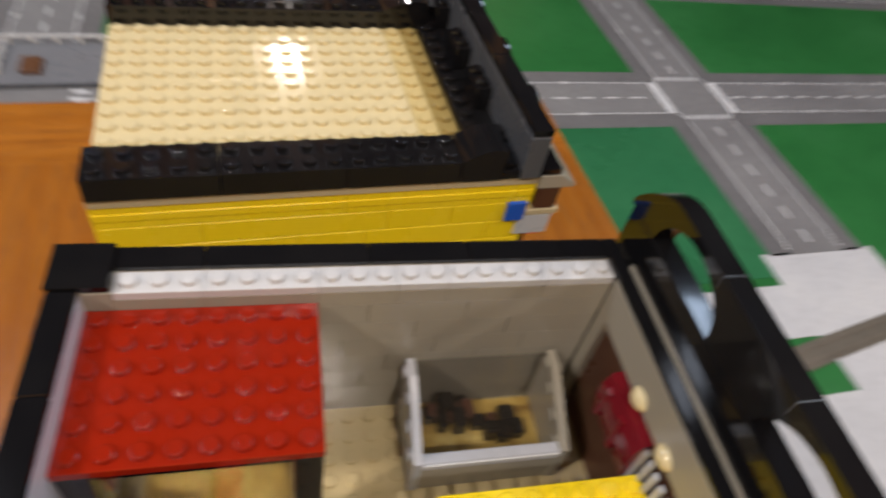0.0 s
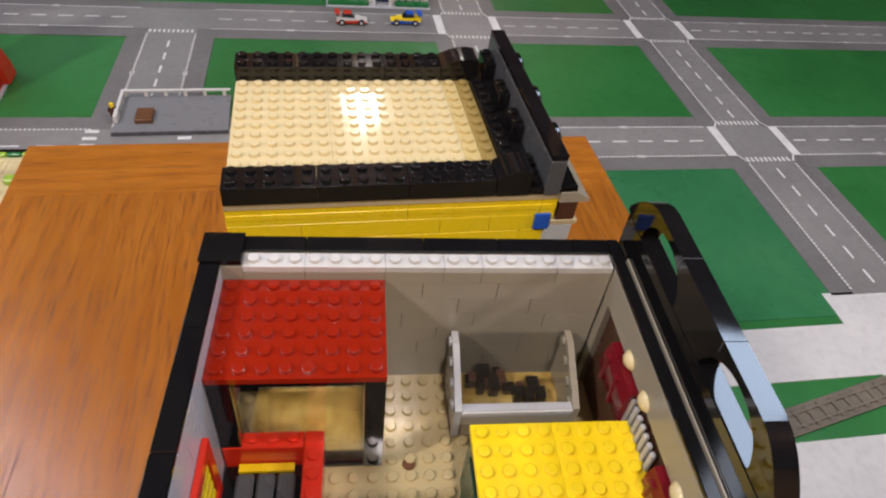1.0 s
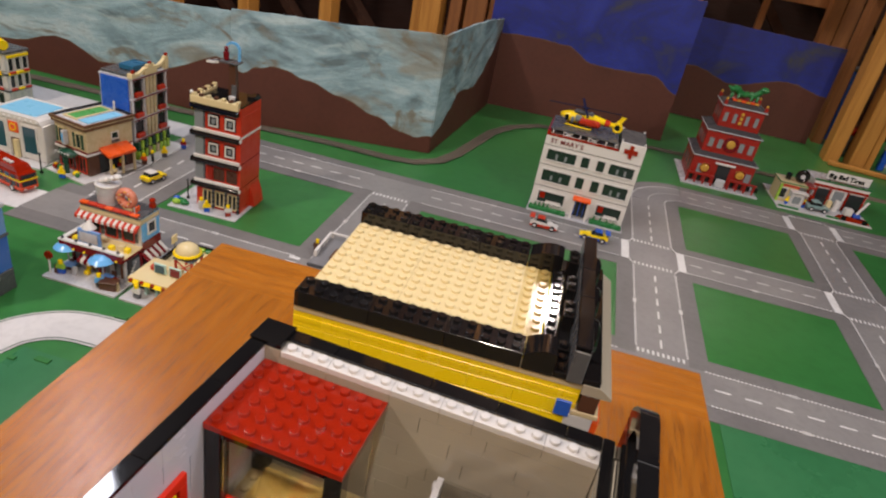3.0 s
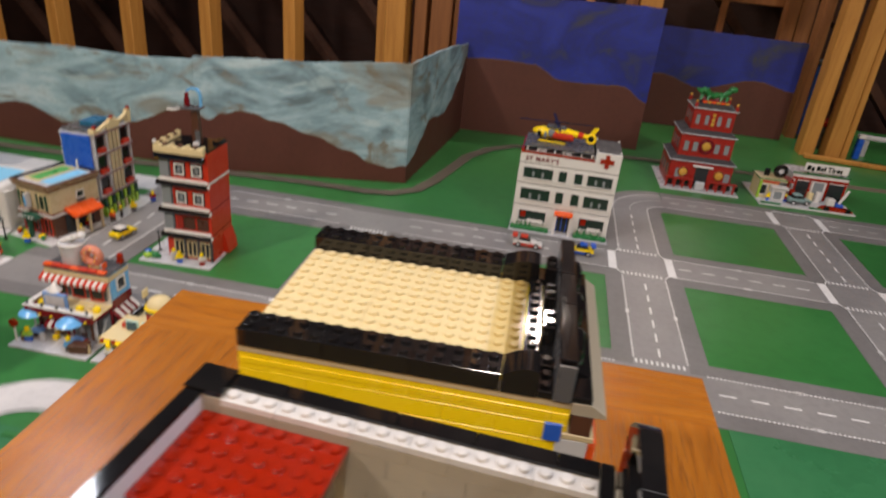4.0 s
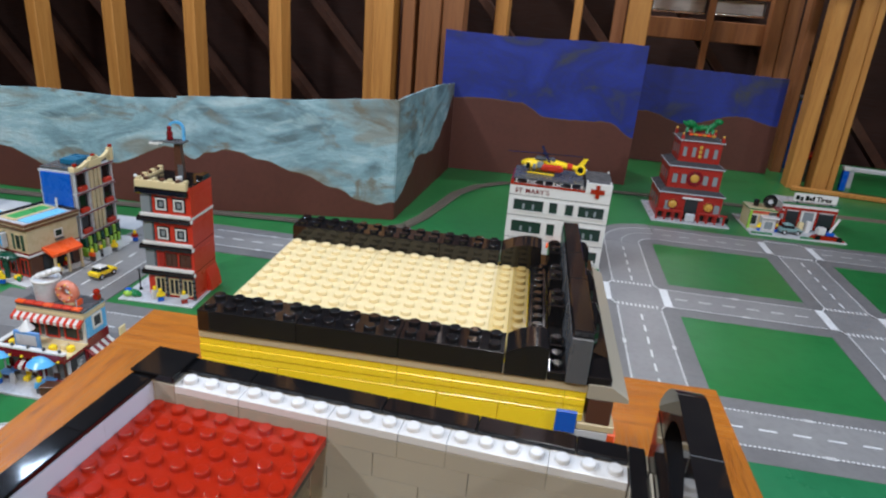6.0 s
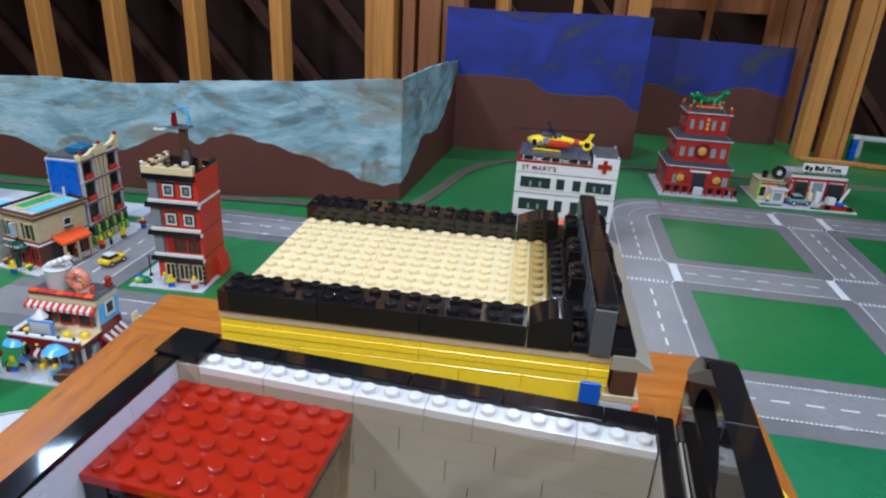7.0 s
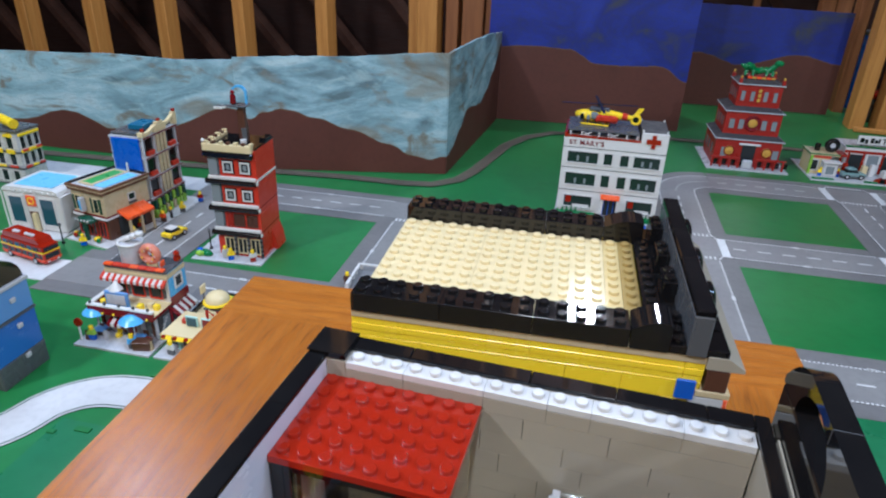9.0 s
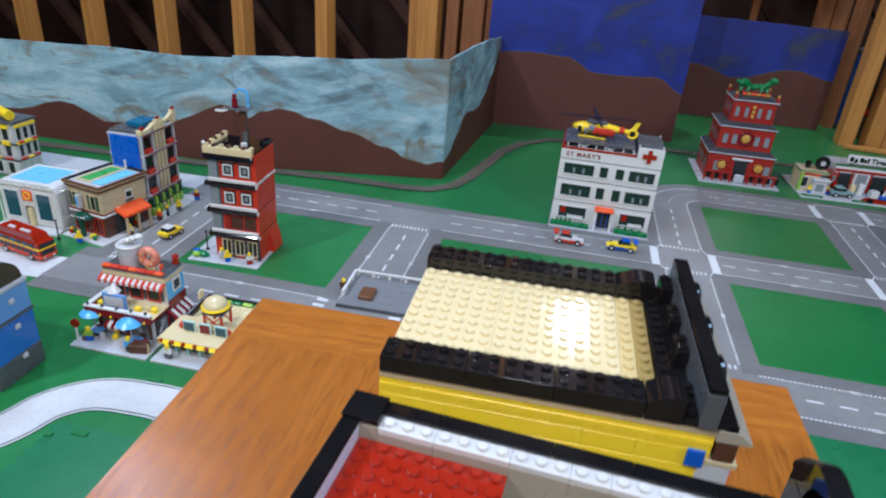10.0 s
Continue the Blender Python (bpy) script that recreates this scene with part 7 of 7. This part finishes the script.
for k in range(6):
    x = -0.056 + 0.019 * k
    part("window", bx(x, x + 0.014, -0.0212, -0.0207, 0.033, 0.042), DARKPANE if k % 2 else TEAL, bus)
    part("window_bar", bx(x + 0.0145, x + 0.017, -0.0213, -0.0207, 0.0155, 0.0265), RED, bus)
part("front_window", bx(L + 0.0005, L + 0.0012, -0.016, 0.016, 0.016, 0.027), DARKPANE, bus)
part("front_window", bx(L + 0.0005, L + 0.0012, -0.016, 0.016, 0.034, 0.042), DARKPANE, bus)
for y in (-0.013, 0.009):
    part("headlight", bx(L + 0.0005, L + 0.0015, y, y + 0.005, 0.008, 0.011), WHITE, bus)
wheels(bus, (-0.042, 0.038), 0.0212, 0.008)

# blue locomotive shed
sh = site("toy_depot", "tall blue toy building with a black glazed roof", "toy building", -1.330, -0.905, 0.0)
part("base", bx(0.0, 0.183, 0.0, 0.092, 0.0, 0.040, c=0.001), GREYD, sh)
part("lower_wall", bx(0.001, 0.182, 0.001, 0.091, 0.0402, 0.104, c=0.001), plastic("mid_blue_plastic", (0.045, 0.15, 0.50), 0.2), sh)
part("band", bx(0.0, 0.1835, -0.0004, 0.0925, 0.104, 0.108), GREYD, sh)
part("upper_wall", bx(0.001, 0.182, 0.001, 0.091, 0.1082, 0.156, c=0.001), MIDBLUE, sh)
part("coping", bx(0.0, 0.184, -0.001, 0.093, 0.1562, 0.163, c=0.001), GREYL, sh)
rf = [(0.004 + 0.042 - 0.042 * math.cos(math.pi * k / 12), 0.1632 + 0.040 * math.sin(math.pi * k / 12)) for k in range(13)]
part("glazed_roof", Shape().prism(rf, "x", 0.004, 0.180), BLACK, sh, "glossy black arched roof")
for k in range(5):
    part("roof_light", bx(0.150 - 0.03 * k, 0.168 - 0.03 * k, 0.012, 0.030, 0.190, 0.196, c=0.002), WHITE, sh)
for z in (0.030, 0.086, 0.132):
    part("wall_clip", bx(0.1821, 0.186, 0.050, 0.060, z, z + 0.008, c=0.001), GREYL, sh)

# cars on the roads
taxi = toy_car("toy_taxi", "yellow toy taxi with a white roof on the grey street", -1.222, -0.330, 80, YELLOW, YELLOW, WHITE, GREYD)
taxi.matrix_world = taxi.matrix_world @ Matrix.Diagonal((0.75, 0.80, 0.80, 1.0))


def racing_car(label, u, v, turn, low, top, wing, z=0.0028):
    """A low toy racer: stepped body, sloping nose, canopy, rear wing on two struts."""
    car = site("toy_car", label, "toy car", u, v, turn, "toy cars", z)
    part("chassis", bx(-0.036, 0.036, -0.0135, 0.0135, 0.0040, 0.0085, c=0.0008), low, car)
    part("nose", Shape().prism([(0.006, 0.0086), (0.037, 0.0086), (0.037, 0.0105), (0.020, 0.0150), (0.006, 0.0165)], "y", -0.0125, 0.0125), top, car)
    part("body", Shape().prism([(-0.036, 0.0086), (0.0058, 0.0086), (0.0058, 0.0165), (-0.036, 0.0185)], "y", -0.0140, 0.0140), top, car)
    part("side_stripe", bx(-0.030, 0.030, -0.0146, 0.0146, 0.0092, 0.0118), low, car)
    part("canopy", Shape().prism([(-0.022, 0.0187), (0.008, 0.0170), (0.000, 0.0255), (-0.018, 0.0262)], "y", -0.0100, 0.0100), DARKPANE, car, "dark canopy")
    part("roof", bx(-0.019, 0.000, -0.0105, 0.0105, 0.0263, 0.0288, c=0.0006).stud(-0.0135, 0, 0.0288, 8).stud(-0.0055, 0, 0.0288, 8), wing, car)
    for k in (-1, 1):
        part("wing_strut", bx(-0.035, -0.031, k * 0.008 - 0.001, k * 0.008 + 0.001, 0.0188, 0.0262), GREYD, car)
        part("headlight", bx(0.0371, 0.0380, k * 0.008 - 0.003, k * 0.008 + 0.003, 0.0088, 0.0104), WHITE, car)
    part("rear_wing", bx(-0.040, -0.027, -0.0150, 0.0150, 0.0264, 0.0290, c=0.0006), wing, car)
    wheels(car, (-0.023, 0.023), 0.0162, 0.0072)
    return car


racing_car("red and white toy racing car on the grey road", -0.297, -0.022, 0, BRICKRED, WHITE, BRICKRED)
racing_car("yellow and blue toy racing car on the grey road", -0.165, -0.016, 180, BLUE, YELLOW, BLUE)

# walled yard beside the road
yd = site("toy_yard", "grey toy yard plate with low white wall", "toy yard", -0.745, -0.500, 2.0, z=0.0036)
part("baseplate", bx(0, 0.20, 0.0, 0.128, 0, 0.004, c=0.0006), MIDGREY, yd, "grey baseplate")
part("dark_edge", bx(0, 0.20, -0.003, -0.0002, 0, 0.006), GREYD, yd)
for g in (bx(0.0, 0.20, 0.122, 0.128, 0.0150, 0.0185, c=0.0006), bx(0.0, 0.006, 0.050, 0.1218, 0.0150, 0.0185, c=0.0006)):
    part("top_rail", g, WHITE, yd)
part("corner_wall", bx(0.0, 0.007, 0.032, 0.0495, 0.0042, 0.0185, c=0.0006), WHITE, yd)
for k in range(6):
    part("wall_post", bx(0.004 + 0.036 * k, 0.011 + 0.036 * k, 0.1225, 0.1275, 0.0042, 0.0149, c=0.0006), WHITE, yd)
for k in range(3):
    part("wall_post", bx(0.0005, 0.0055, 0.055 + 0.022 * k, 0.061 + 0.022 * k, 0.0042, 0.0149, c=0.0006), WHITE, yd)
part("crate", bx(0.036, 0.066, 0.028, 0.070, 0.0042, 0.013, c=0.001), UMBER, yd, "brown crate")
figure(-0.752, -0.438, BROWN, BROWN, 0.0036)

# street furniture
for u, v in ((-1.436, -0.436), (-1.105, -0.368)):
    lp = site("toy_street_lamp", "black toy street lamp on the pavement", "street lamp", u, v, 0, "street lamps", 0.004)
    part("post", Shape().tube((0, 0, 0), (0, 0, 0.044), 0.0016, n=8), BLACK, lp)
    part("foot", Shape().tube((0, 0, 0), (0, 0, 0.004), 0.004, n=10), BLACK, lp)
    part("lantern", Shape().ball((0, 0, 0.047), 0.004, n=8, m=6), GREYD, lp)

# distant clutter
for x, y, z, w, m, label in ((1.53, 2.93, 0.072, 0.55, GREYL, "pale metal rail far back in the attic"), (1.50, 2.715, 0.0005, 1.0, PINE, "pine board lying far back in the attic")):
    ob = part("rail", bx(-w / 2, w / 2, -0.01, 0.01, 0, 0.02, c=0.004), m)
    ob.matrix_world = pose(x, y, z, 0, 0, -4)
    tagged(ob, label, "rail")
    if z > 0.05:
        for k in (-1, 1):
            part("upright", bx(k * w * 0.45 - 0.012, k * w * 0.45 + 0.012, -0.009, 0.009, -z, -0.0004), m, ob)
for x, y, w, d, h, m, cap, label in ((1.105, 3.24, 0.085, 0.03, 0.325, BLUE, GREYD, "tall blue storage crate far back"), (1.125, 3.00, 0.070, 0.05, 0.100, GREYD, RED, "dark storage crate with a red lid far back"),
                                     (1.235, 2.87, 0.026, 0.012, 0.088, BLUE, WHITE, "small blue storage crate with a white cap")):
    ob = thing("storage_crate", label, "storage crate", pose(x, y, 0, 0, 0, 4))
    part("body", bx(-w / 2, w / 2, -d, d, 0, h, c=0.004), m, ob)
    part("lid", bx(-w / 2 - 0.003, w / 2 + 0.003, -d - 0.003, d + 0.003, h + 0.0004, h + 0.02, c=0.004), cap, ob)
